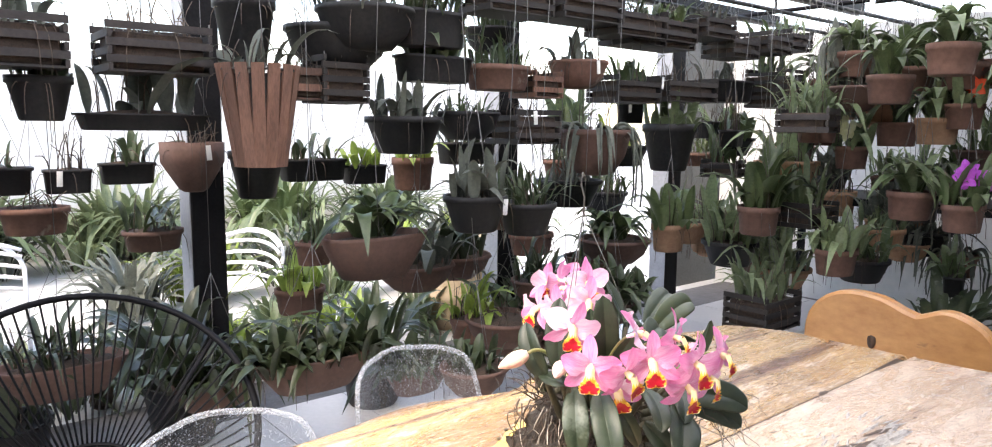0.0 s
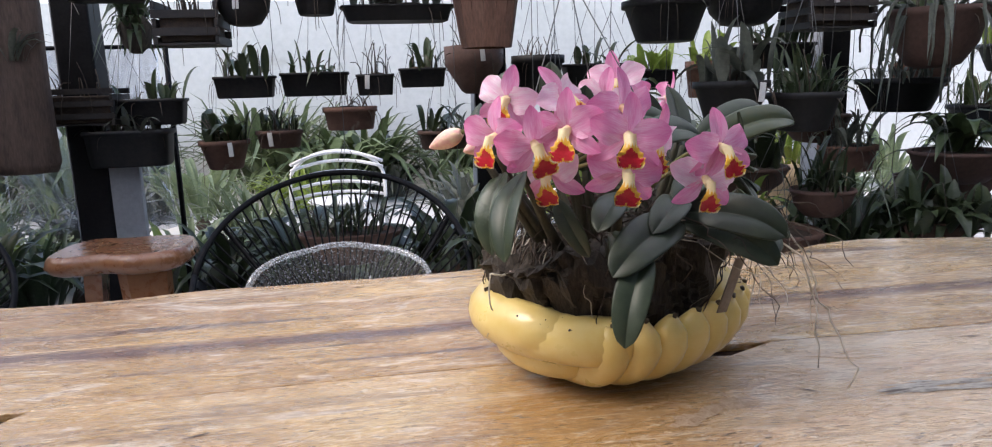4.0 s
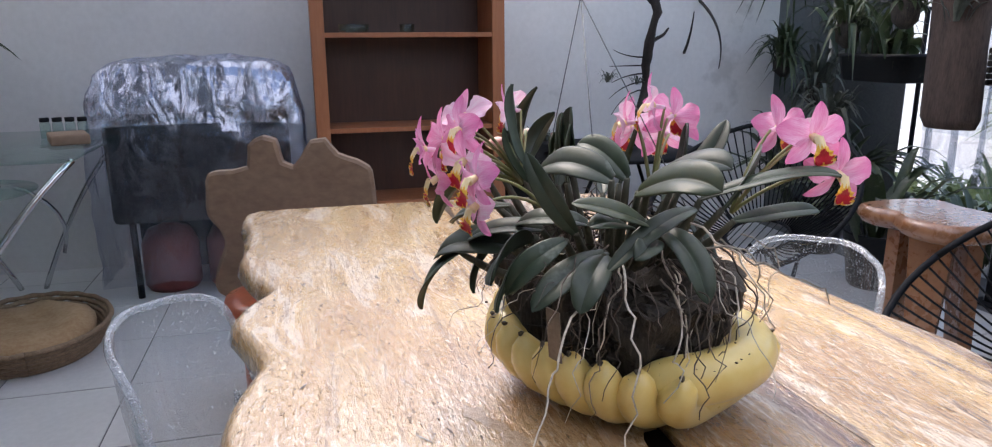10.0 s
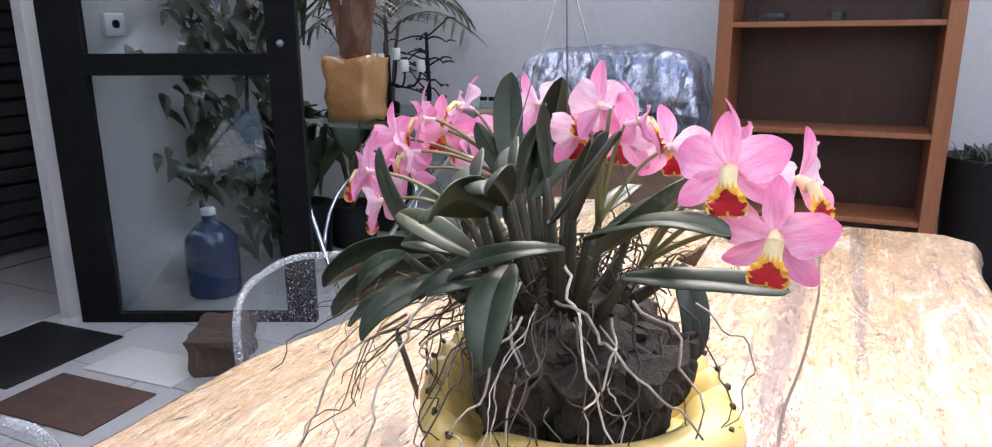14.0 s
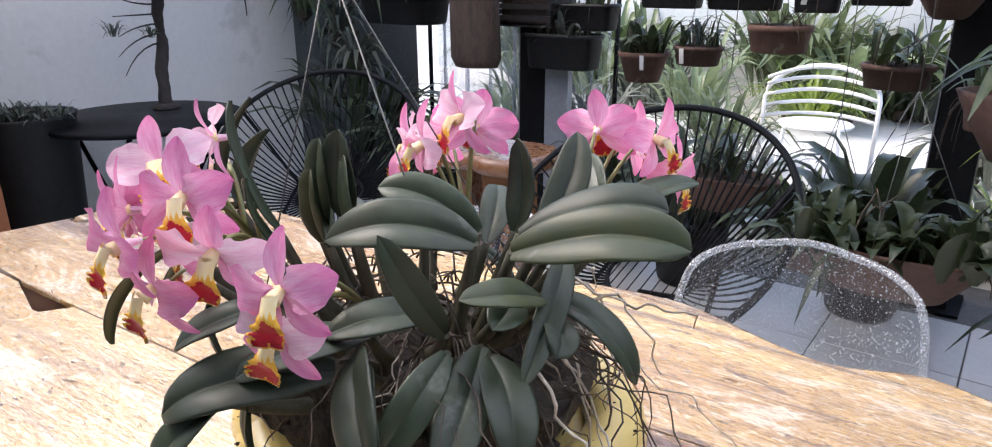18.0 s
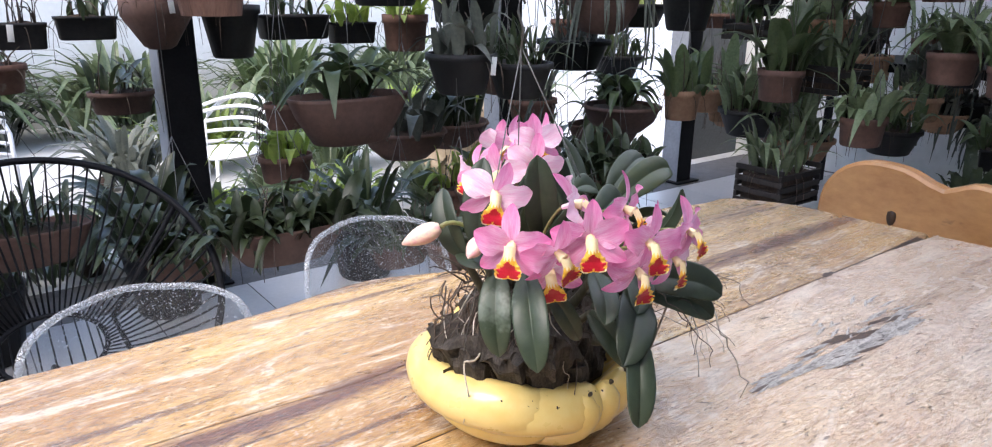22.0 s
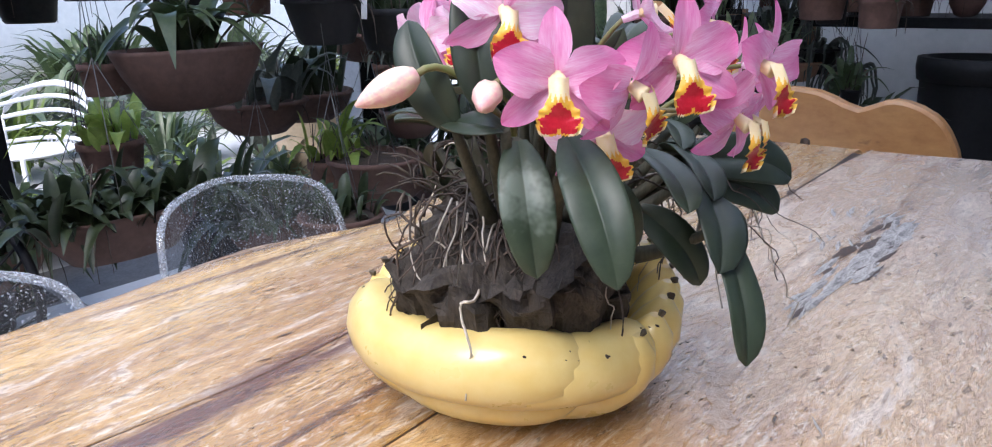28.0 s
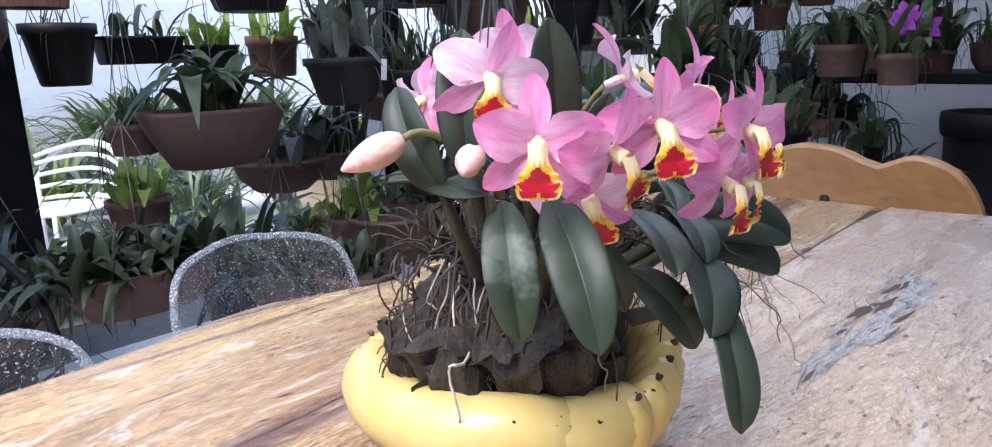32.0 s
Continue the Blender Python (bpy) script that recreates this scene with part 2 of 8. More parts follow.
    nt.links.new(ramp(torn, 0.32, 0.50), both2.inputs[1])
    busy = nt.nodes.new("ShaderNodeMapRange")
    busy.inputs["From Min"].default_value, busy.inputs["From Max"].default_value, busy.inputs["To Min"].default_value = 0.42, 0.62, 0.18
    nt.links.new(where, busy.inputs[0])

    def patchy(value):
        k = nt.nodes.new("ShaderNodeMath")
        k.operation = "MULTIPLY"
        nt.links.new(value, k.inputs[0])
        nt.links.new(busy.outputs[0], k.inputs[1])
        return k.outputs[0]

    col = mix(patchy(ramp(pits, 0.64, 0.68)), col, (0.06, 0.038, 0.024), 0.9)
    speck = noisy(100.0, (0.4, 1.0, 1.0), 5.0, 0.75, 91.0, 0.5)
    col = mix(patchy(ramp(speck, 0.53, 0.64)), col, (0.18, 0.08, 0.03), 0.2 + 0.6 * age)
    col = mix(patchy(ramp(speck, 0.45, 0.34)), col, (0.82, 0.68, 0.47), 0.7)
    scratch = noisy(46.0, (0.09, 1.6, 1.0), 4.0, 0.65, 61.0, 0.3)
    col = mix(patchy(ramp(scratch, 0.58, 0.64)), col, (0.16, 0.075, 0.03), 0.8 * age)
    col = mix(ramp(noisy(55.0, (0.10, 1.4, 1.0), 4.0, 0.65, 71.0), 0.59, 0.66), col, (0.82, 0.70, 0.52), 0.4)
    crust = noisy(130.0, (0.38, 1.0, 1.0), 4.0, 0.65, 81.0, 0.4)
    col = mix(ramp(crust, 0.47, 0.36), col, (0.17, 0.085, 0.035), 0.55 * age)
    col = mix(ramp(crust, 0.56, 0.68), col, (0.76, 0.66, 0.50), 0.5)
    flaw = noisy(22.0, (0.25, 2.2, 1.0), 3.0, 0.6, 21.0, 0.6)
    col = mix(ramp(flaw, 0.66, 0.70), col, (0.10, 0.045, 0.02), 0.8 * age)
    col = mix(both2.outputs[0], col, (0.11, 0.034, 0.012), 0.95)
    nt.links.new(col, b.inputs["Base Color"])
    rg = nt.nodes.new("ShaderNodeMapRange")
    rg.inputs["From Min"].default_value, rg.inputs["From Max"].default_value = 0.38, 0.62
    rg.inputs["To Min"].default_value, rg.inputs["To Max"].default_value = 0.14, 0.42
    nt.links.new(worn, rg.inputs[0])
    nt.links.new(rg.outputs[0], b.inputs["Roughness"])
    b.inputs["Coat Roughness"].default_value = 0.045
    wet = nt.nodes.new("ShaderNodeMapRange")
    wet.inputs["From Min"].default_value, wet.inputs["From Max"].default_value, wet.inputs["To Min"].default_value = 0.36, 0.52, 0.6
    nt.links.new(noisy(6.0, (0.6, 1.4, 1.0), 6.0, 0.7, 101.0, 1.0), wet.inputs[0])
    nt.links.new(wet.outputs[0], b.inputs["Coat Weight"])
    b.inputs["Coat IOR"].default_value, b.inputs["Specular IOR Level"].default_value = 1.65, 0.7
    hs = nt.nodes.new("ShaderNodeMath")
    hs.operation = "ADD"
    nt.links.new(grain, hs.inputs[0])
    nt.links.new(worn, hs.inputs[1])
    h2 = nt.nodes.new("ShaderNodeMath")
    h2.operation = "SUBTRACT"
    nt.links.new(hs.outputs[0], h2.inputs[0])
    nt.links.new(ramp(pits, 0.62, 0.72), h2.inputs[1])
    bp = nt.nodes.new("ShaderNodeBump")
    h3 = nt.nodes.new("ShaderNodeMath")
    h3.operation = "MULTIPLY_ADD"
    h3.inputs[1].default_value = 1.5
    nt.links.new(crust, h3.inputs[0])
    nt.links.new(h2.outputs[0], h3.inputs[2])
    bp.inputs["Strength"].default_value, bp.inputs["Distance"].default_value = 0.35 + 0.3 * age, 0.005
    nt.links.new(h3.outputs[0], bp.inputs["Height"])
    nt.links.new(bp.outputs[0], b.inputs["Normal"])
    film = nt.nodes.new("ShaderNodeBump")
    film.inputs["Strength"].default_value, film.inputs["Distance"].default_value = 0.25 + 0.3 * age, 0.004
    nt.links.new(h3.outputs[0], film.inputs["Height"])
    nt.links.new(film.outputs[0], b.inputs["Coat Normal"])
    return m


def film_cover(name="clear_cover", milk=0.34, gloss=0.24):
    """Clear crinkled plastic: see-through, with sharp folded highlights and a milky bluish bloom."""
    m = bpy.data.materials.new(name)
    m.use_nodes = True
    nt = m.node_tree
    nt.nodes.remove(nt.nodes["Principled BSDF"])
    tr = nt.nodes.new("ShaderNodeBsdfTransparent")
    tr.inputs[0].default_value = (0.86, 0.88, 0.93, 1)
    gl = nt.nodes.new("ShaderNodeBsdfGlossy")
    gl.inputs["Roughness"].default_value, gl.inputs["Color"].default_value = 0.12, (0.85, 0.88, 1, 1)
    df = nt.nodes.new("ShaderNodeBsdfDiffuse")
    df.inputs[0].default_value = (0.55, 0.58, 0.68, 1)
    co = nt.nodes.new("ShaderNodeTexCoord")
    mp = nt.nodes.new("ShaderNodeMapping")
    mp.inputs["Scale"].default_value = (1, 1, 0.45)
    nt.links.new(co.outputs["Object"], mp.inputs[0])
    n = nt.nodes.new("ShaderNodeTexNoise")
    n.inputs["Scale"].default_value, n.inputs["Detail"].default_value, n.inputs["Distortion"].default_value = 8, 4, 1.2
    nt.links.new(mp.outputs[0], n.inputs["Vector"])
    bp = nt.nodes.new("ShaderNodeBump")
    bp.inputs["Strength"].default_value, bp.inputs["Distance"].default_value = 1.0, 0.03
    nt.links.new(n.outputs[0], bp.inputs["Height"])
    nt.links.new(bp.outputs[0], gl.inputs["Normal"])
    r = nt.nodes.new("ShaderNodeValToRGB")
    r.color_ramp.elements[0].position, r.color_ramp.elements[1].position = 0.45, 0.68
    r.color_ramp.elements[0].color, r.color_ramp.elements[1].color = (0.06 * milk, 0.06 * milk, 0.06 * milk, 1), (milk, milk, milk, 1)
    nt.links.new(n.outputs[0], r.inputs[0])
    m1 = nt.nodes.new("ShaderNodeMixShader")
    nt.links.new(r.outputs[0], m1.inputs[0])
    nt.links.new(tr.outputs[0], m1.inputs[1])
    nt.links.new(df.outputs[0], m1.inputs[2])
    m2 = nt.nodes.new("ShaderNodeMixShader")
    m2.inputs[0].default_value = gloss
    nt.links.new(m1.outputs[0], m2.inputs[1])
    nt.links.new(gl.outputs[0], m2.inputs[2])
    nt.links.new(m2.outputs[0], nt.nodes["Material Output"].inputs[0])
    return m


WOOD_TABLE = slab_wood()
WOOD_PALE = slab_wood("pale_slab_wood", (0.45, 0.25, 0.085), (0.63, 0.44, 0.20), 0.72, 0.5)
WOOD_DARK = mat("groove_wood", (0.05, 0.02, 0.01), (0.16, 0.06, 0.025), 0.35, 9.0, 0.4, stretch=(0.4, 4, 4), coat=0.4)
WOOD_ORANGE = mat("varnished_slab", (0.56, 0.29, 0.11), (0.40, 0.18, 0.06), 0.35, 5.0, 0.35, coat=0.3, stretch=(3, 0.6, 1), spot=(0.14, 0.06, 0.03), spot_at=0.64, spot_scale=4.0)
WOOD_RAW = mat("raw_slab", (0.26, 0.17, 0.11), (0.18, 0.11, 0.07), 0.7, 7.0, 0.4, stretch=(2, 0.6, 1))
WOOD_STOOL = mat("stool_wood", (0.22, 0.09, 0.04), (0.32, 0.14, 0.06), 0.28, 6.0, 0.2, coat=0.6)
DRIFTWOOD = mat("red_driftwood", (0.10, 0.04, 0.024), (0.24, 0.11, 0.065), 0.7, 9.0, 0.8, stretch=(3, 3, 0.5))
WOOD_CASE = mat("cherry_veneer", (0.36, 0.13, 0.05), (0.28, 0.09, 0.035), 0.45, 3.0, 0.05, stretch=(4, 4, 0.4))
# the case veneer again in a much darker tone, for the back panel only
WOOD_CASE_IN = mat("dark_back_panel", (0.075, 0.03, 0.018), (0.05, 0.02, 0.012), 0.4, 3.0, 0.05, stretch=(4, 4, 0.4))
BARK = mat("dark_bark", (0.014, 0.011, 0.008), (0.075, 0.060, 0.046), 0.9, 22.0, 1.0, stretch=(2.5, 2.5, 0.45))
TRUNK_DARK = mat("dark_branch", (0.012, 0.009, 0.008), (0.045, 0.034, 0.028), 0.9, 14.0, 1.0, stretch=(3, 3, 0.6))
TRUNK = mat("old_trunk", (0.05, 0.03, 0.022), (0.12, 0.08, 0.06), 0.85, 9.0, 1.0, stretch=(3, 3, 0.5))
ROOT = mat("root_skin", (0.30, 0.25, 0.19), (0.62, 0.57, 0.48), 0.7, 30.0, 0.3, per_object=0.35)
ROOT_DARK = mat("root_dark", (0.035, 0.025, 0.018), (0.11, 0.08, 0.06), 0.8, 30.0, 0.3, per_object=0.4)
CERAMIC = mat("yellow_glaze", (0.77, 0.61, 0.24), (0.71, 0.50, 0.145), 0.30, 5.0, 0.06, coat=0.35, spot=(0.07, 0.05, 0.03), spot_at=0.735, spot_scale=24.0, coat_rough=0.2)
BANANA_TIP = mat("banana_tip", (0.03, 0.022, 0.014), (0.10, 0.075, 0.04), 0.6, 60.0, 0.4)
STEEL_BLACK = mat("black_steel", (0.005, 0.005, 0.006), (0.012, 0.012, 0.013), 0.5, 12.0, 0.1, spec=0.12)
STEEL_GREY = mat("plain_grey", (0.22, 0.23, 0.25), (0.30, 0.31, 0.33), 0.55, 7.0, 0.1)
CHROME = mat("chrome", (0.7, 0.7, 0.72), (0.78, 0.78, 0.8), 0.15, 9.0, 0.0, metal=1.0)
WHITE_METAL = mat("white_metal", (0.78, 0.78, 0.78), (0.7, 0.7, 0.7), 0.35, 9.0, 0.05)
WIRE = mat("wire", (0.10, 0.10, 0.10), (0.18, 0.18, 0.17), 0.5, 20.0, 0.0, metal=0.5)
WALL = mat("painted_wall", (0.60, 0.588, 0.565), (0.67, 0.658, 0.635), 0.85, 2.0, 0.12, fine=14.0, spot=(0.51, 0.50, 0.48), spot_at=0.63, spot_scale=1.3)
# near-black: the shade of the unlit side room put into the colour
ROOM_SHADE = mat("room_shade_colour", (0.03, 0.03, 0.032), (0.05, 0.05, 0.052), 0.8, 3.0, 0.1)
BACKING = mat("dark_backing_sheet", (0.09, 0.096, 0.094), (0.14, 0.148, 0.145), 0.8, 60.0, 0.3)
WALL_WHITE = mat("yard_wall", (0.66, 0.66, 0.64), (0.56, 0.57, 0.55), 0.85, 1.2, 0.2, fine=12.0, spot=(0.5, 0.5, 0.47), spot_at=0.66, spot_scale=0.9)
TILE = mat("floor_tile", (0.49, 0.48, 0.46), (0.57, 0.555, 0.535), 0.36, 2.2, 0.0, fine=16.0, spot=(0.30, 0.29, 0.27), spot_at=0.66, spot_scale=3.0, per_object=0.06)
GROUT = mat("grout", (0.10, 0.095, 0.09), (0.16, 0.155, 0.15), 0.9, 12.0, 0.3)
CONCRETE = mat("yard_concrete", (0.60, 0.595, 0.57), (0.48, 0.475, 0.46), 0.7, 1.5, 0.3, fine=14.0, spot=(0.3, 0.29, 0.27), spot_at=0.62, spot_scale=0.8)
PLASTIC_BLACK = mat("black_plastic", (0.010, 0.010, 0.011), (0.024, 0.023, 0.022), 0.55, 9.0, 0.1, spec=0.25, per_object=0.3, spot=(0.10, 0.09, 0.07), spot_at=0.70, spot_scale=6.0)
BIN_BLACK = mat("bin_plastic", (0.006, 0.006, 0.0065), (0.012, 0.012, 0.012), 0.5, 9.0, 0.1, spec=0.2)
TERRACOTTA = mat("terracotta", (0.165, 0.085, 0.06), (0.10, 0.052, 0.038), 0.85, 6.0, 0.3, per_object=0.25, spot=(0.22, 0.18, 0.14), spot_at=0.62, spot_scale=5.0)
CLAY_BROWN = mat("brown_clay", (0.115, 0.062, 0.045), (0.075, 0.04, 0.03), 0.8, 8.0, 0.35, per_object=0.2, spot=(0.15, 0.12, 0.10), spot_at=0.66, spot_scale=6.0)
SLAT_WOOD = mat("slat_wood", (0.17, 0.085, 0.055), (0.085, 0.042, 0.028), 0.7, 10.0, 0.4, stretch=(3, 3, 0.4), per_object=0.35)
SLAT_DARK = mat("dark_slat", (0.014, 0.012, 0.011), (0.036, 0.029, 0.025), 0.75, 12.0, 0.4, per_object=0.3)
SOIL = mat("bark_soil", (0.02, 0.014, 0.01), (0.07, 0.045, 0.03), 0.95, 40.0, 1.0)
TAN_CLAY = mat("tan_clay", (0.34, 0.20, 0.12), (0.24, 0.13, 0.075), 0.85, 7.0, 0.3, per_object=0.25, spot=(0.16, 0.11, 0.07), spot_at=0.62, spot_scale=6.0)
TAG = mat("plant_tag", (0.72, 0.72, 0.68), (0.6, 0.6, 0.57), 0.5, 20.0, 0.0)
LEAF_ORCHID = leafmat("orchid_leaf", (0.018, 0.031, 0.017), (0.042, 0.060, 0.034), 0.45, 0.07, 11.0, 0.28, 0.3)
LEAF_OLD = leafmat("orchid_leaf_old", (0.052, 0.060, 0.022), (0.036, 0.055, 0.028), 0.42, 0.12, 16.0, 0.2, 0.3)
LEAF_DARK = leafmat("leaf_dark", (0.020, 0.034, 0.015), (0.050, 0.068, 0.028), 0.4, 0.15)
LEAF_MID = leafmat("leaf_mid", (0.036, 0.058, 0.025), (0.072, 0.098, 0.044), 0.4, 0.22)
LEAF_GREY = leafmat("leaf_grey", (0.06, 0.07, 0.055), (0.12, 0.13, 0.10), 0.6, 0.15)
# paler green with bright daylight and haze put into the leaf colour
LEAF_LIT = leafmat("leaf_lit", (0.10, 0.14, 0.07), (0.20, 0.25, 0.13), 0.4, 0.35)
LEAF_LIME = leafmat("leaf_lime", (0.16, 0.24, 0.04), (0.26, 0.33, 0.07), 0.45, 0.35)
PETAL = leafmat("petal_pink", (0.80, 0.26, 0.50), (0.95, 0.65, 0.81), 0.42, 0.35, 55.0, 0.10, 0.0, (4, 1, 0.35))
PETAL_PALE = leafmat("petal_pale", (0.86, 0.46, 0.66), (0.97, 0.86, 0.91), 0.42, 0.35, 55.0, 0.08, 0.0, (4, 1, 0.35))
def deepen(m, tip, start, end, amount):
    """Deepens a tepal's colour from its base to its tip."""
    nt = m.node_tree
    b = nt.nodes["Principled BSDF"]
    src = b.inputs["Base Color"].links[0].from_socket
    co = nt.nodes.new("ShaderNodeTexCoord")
    sep = nt.nodes.new("ShaderNodeSeparateXYZ")
    nt.links.new(co.outputs["Object"], sep.inputs[0])
    r = nt.nodes.new("ShaderNodeMapRange")
    r.inputs["From Min"].default_value, r.inputs["From Max"].default_value, r.inputs["To Max"].default_value = start, end, amount
    nt.links.new(sep.outputs[2], r.inputs[0])
    x = nt.nodes.new("ShaderNodeMixRGB")
    x.inputs[2].default_value = (*tip, 1)
    nt.links.new(r.outputs[0], x.inputs[0])
    nt.links.new(src, x.inputs[1])
    for link_ in list(src.links):
        if link_.to_node != x:
            nt.links.new(x.outputs[0], link_.to_socket)


deepen(PETAL, (0.74, 0.11, 0.37), 0.012, 0.046, 0.66)
deepen(PETAL_PALE, (0.86, 0.42, 0.60), 0.020, 0.046, 0.45)
PETAL_PURPLE = leafmat("petal_purple", (0.42, 0.05, 0.45), (0.55, 0.12, 0.60), 0.5, 0.3, 22.0, 0.1, 0.0)
PETAL_LEMON = leafmat("petal_lemon", (0.72, 0.72, 0.36), (0.82, 0.82, 0.62), 0.5, 0.3, 22.0, 0.1, 0.0)
PETAL_RED = leafmat("petal_red", (0.55, 0.05, 0.02), (0.65, 0.09, 0.03), 0.5, 0.3, 22.0, 0.1, 0.0)
LIP_RED = mat("lip_red", (0.50, 0.006, 0.02), (0.64, 0.02, 0.045), 0.42, 60.0, 0.2)
LIP_YELLOW = mat("lip_yellow", (0.84, 0.42, 0.03), (0.87, 0.55, 0.09), 0.5, 50.0, 0.2)
LIP_CREAM = mat("lip_cream", (0.85, 0.68, 0.32), (0.85, 0.74, 0.50), 0.5, 40.0, 0.1)
BUD = mat("bud_skin", (0.78, 0.36, 0.38), (0.82, 0.68, 0.46), 0.45, 26.0, 0.35, stretch=(1, 1.6, 1.6))
STEM = mat("stem_green", (0.16, 0.20, 0.06), (0.22, 0.17, 0.08), 0.5, 25.0, 0.1)
BULB = mat("pseudobulb", (0.032, 0.034, 0.02), (0.085, 0.08, 0.05), 0.7, 18.0, 0.4, stretch=(3, 3, 0.6))
PLASTIC_FILM = film_cover()
FILM_TOP = film_cover("cover_top_sheen", 0.62, 0.34)
FILM_SKIRT = film_cover("clear_skirt", 0.10, 0.10)
JUG_BLUE = mat("blue_jug", (0.012, 0.03, 0.09), (0.02, 0.05, 0.13), 0.15, 5.0, 0.05, coat=0.5)
TEAL = mat("teal_plastic", (0.01, 0.09, 0.09), (0.015, 0.12, 0.11), 0.35, 9.0, 0.05)
CANDLE = mat("candle_wax", (0.75, 0.74, 0.70), (0.68, 0.67, 0.62), 0.5, 20.0, 0.05)
SHELL = mat("shells", (0.62, 0.57, 0.50), (0.35, 0.30, 0.26), 0.5, 30.0, 0.3)
GLASS_DARK = glass("door_glass", (0.88, 0.91, 0.91), 0.02)
ACRYLIC = glass("clear_acrylic", (0.93, 0.95, 0.96), 0.03, 0.55)
GLASS_TOP = glass("table_glass", (0.80, 0.90, 0.87), 0.02)
YPOT = mat("yellow_clay", (0.55, 0.38, 0.10), (0.42, 0.28, 0.08), 0.7, 8.0, 0.2)
CREAM_POT = mat("cream_barrel", (0.46, 0.36, 0.24), (0.36, 0.27, 0.17), 0.75, 7.0, 0.2)


def roof_material():
    m = bpy.data.materials.new("milky_sheet")
    m.use_nodes = True
    nt = m.node_tree
    nt.nodes.remove(nt.nodes["Principled BSDF"])
    d = nt.nodes.new("ShaderNodeBsdfDiffuse")
    t = nt.nodes.new("ShaderNodeBsdfTranslucent")
    d.inputs[0].default_value, t.inputs[0].default_value = (0.7, 0.71, 0.72, 1), (0.92, 0.93, 0.94, 1)
    n = nt.nodes.new("ShaderNodeTexNoise")
    n.inputs["Scale"].default_value = 1.7
    r = nt.nodes.new("ShaderNodeMapRange")
    r.inputs["To Min"].default_value, r.inputs["To Max"].default_value = 0.70, 0.95
    nt.links.new(n.outputs[0], r.inputs[0])
    mx = nt.nodes.new("ShaderNodeMixShader")
    nt.links.new(r.outputs[0], mx.inputs[0])
    nt.links.new(d.outputs[0], mx.inputs[1])
    nt.links.new(t.outputs[0], mx.inputs[2])
    nt.links.new(mx.outputs[0], nt.nodes["Material Output"].inputs[0])
    return m


MILKY = roof_material()


# ---- mesh helpers ----
def link(name, bm, material, parent=None, label="", smooth=True):
    me = bpy.data.meshes.new(name)
    bm.to_mesh(me)
    bm.free()
    for m in material if isinstance(material, (list, tuple)) else [material]:
        me.materials.append(m)
    if smooth:
        me.shade_smooth()
        for face in me.polygons:
            if face.loop_total > 4:
                face.use_smooth = False
    ob = new(name, me)
    if parent is not None:
        ob.parent = parent
    if label:
        tagged(ob, label)
    return ob


def part(name, bm, material, parent, label="", smooth=True):
    return link(name, bm, material, parent, label, smooth)


def empty(name, m=None):
    ob = new(name)
    if m is not None:
        ob.matrix_world = m
    return ob


def box_bm(x0, x1, y0, y1, z0, z1, bevel=0.0):
    bm = bmesh.new()
    bmesh.ops.create_cube(bm, size=1)
    for v in bm.verts:
        v.co = ((x0 + x1) / 2 + v.co.x * (x1 - x0), (y0 + y1) / 2 + v.co.y * (y1 - y0), (z0 + z1) / 2 + v.co.z * (z1 - z0))
    if bevel:
        bmesh.ops.bevel(bm, geom=bm.edges[:], offset=bevel, segments=2, profile=0.5, affect="EDGES")
    return bm


def rings_bm(rings, closed=True, cap0=True, cap1=True, bm=None):
    """Skin over rings of points, all with the same count."""
    bm = bm or bmesh.new()
    vs = [[bm.verts.new(p) for p in r] for r in rings]
    n = len(vs[0])
    for a, b in zip(vs, vs[1:]):
        for i in range(n if closed else n - 1):
            j = (i + 1) % n
            bm.faces.new((a[i], a[j], b[j], b[i]))
    if cap0:
        bm.faces.new(vs[0][::-1])
    if cap1:
        bm.faces.new(vs[-1])
    return bm


def lathe_bm(profile, n=24, sx=1.0, sy=1.0, square=0.0, bm=None, wob=0.0):
    """A turned shape from (radius, height) pairs; square > 0 draws the round towards a rounded box."""
    rings = []
    for k, (r, z) in enumerate(profile):
        ring = []
        for i in range(n):
            a = 2 * math.pi * i / n
            c, s = math.cos(a), math.sin(a)
            q = 1.0
            if square:
                q = (1 - square) + square / max(abs(c), abs(s))
            w = 1 + wob * math.sin(3 * a + k)
            ring.append((r * q * w * c * sx, r * q * w * s * sy, z))
        rings.append(ring)
    return rings_bm(rings, bm=bm)


def tube_bm(points, r0, r1=None, n=6, bm=None):
    """A tube along points, tapering from r0 to r1."""
    r1 = r0 if r1 is None else r1
    pts = [Vector(p) for p in points]
    rings = []
    up = Vector((0.31, 0.17, 0.93))
    for i, p in enumerate(pts):
        d = (pts[min(i + 1, len(pts) - 1)] - pts[max(i - 1, 0)]).normalized()
        a = d.cross(up)
        a = a.normalized() if a.length > 1e-3 else d.orthogonal().normalized()
        b = d.cross(a)
        r = r0 + (r1 - r0) * i / max(len(pts) - 1, 1)
        rings.append([p + r * (math.cos(2 * math.pi * k / n) * a + math.sin(2 * math.pi * k / n) * b) for k in range(n)])
    return rings_bm(rings, bm=bm)


def bez(a, b, c, n):
    a, b, c = Vector(a), Vector(b), Vector(c)
    return [(1 - t) ** 2 * a + 2 * t * (1 - t) * b + t * t * c for t in (i / n for i in range(n + 1))]


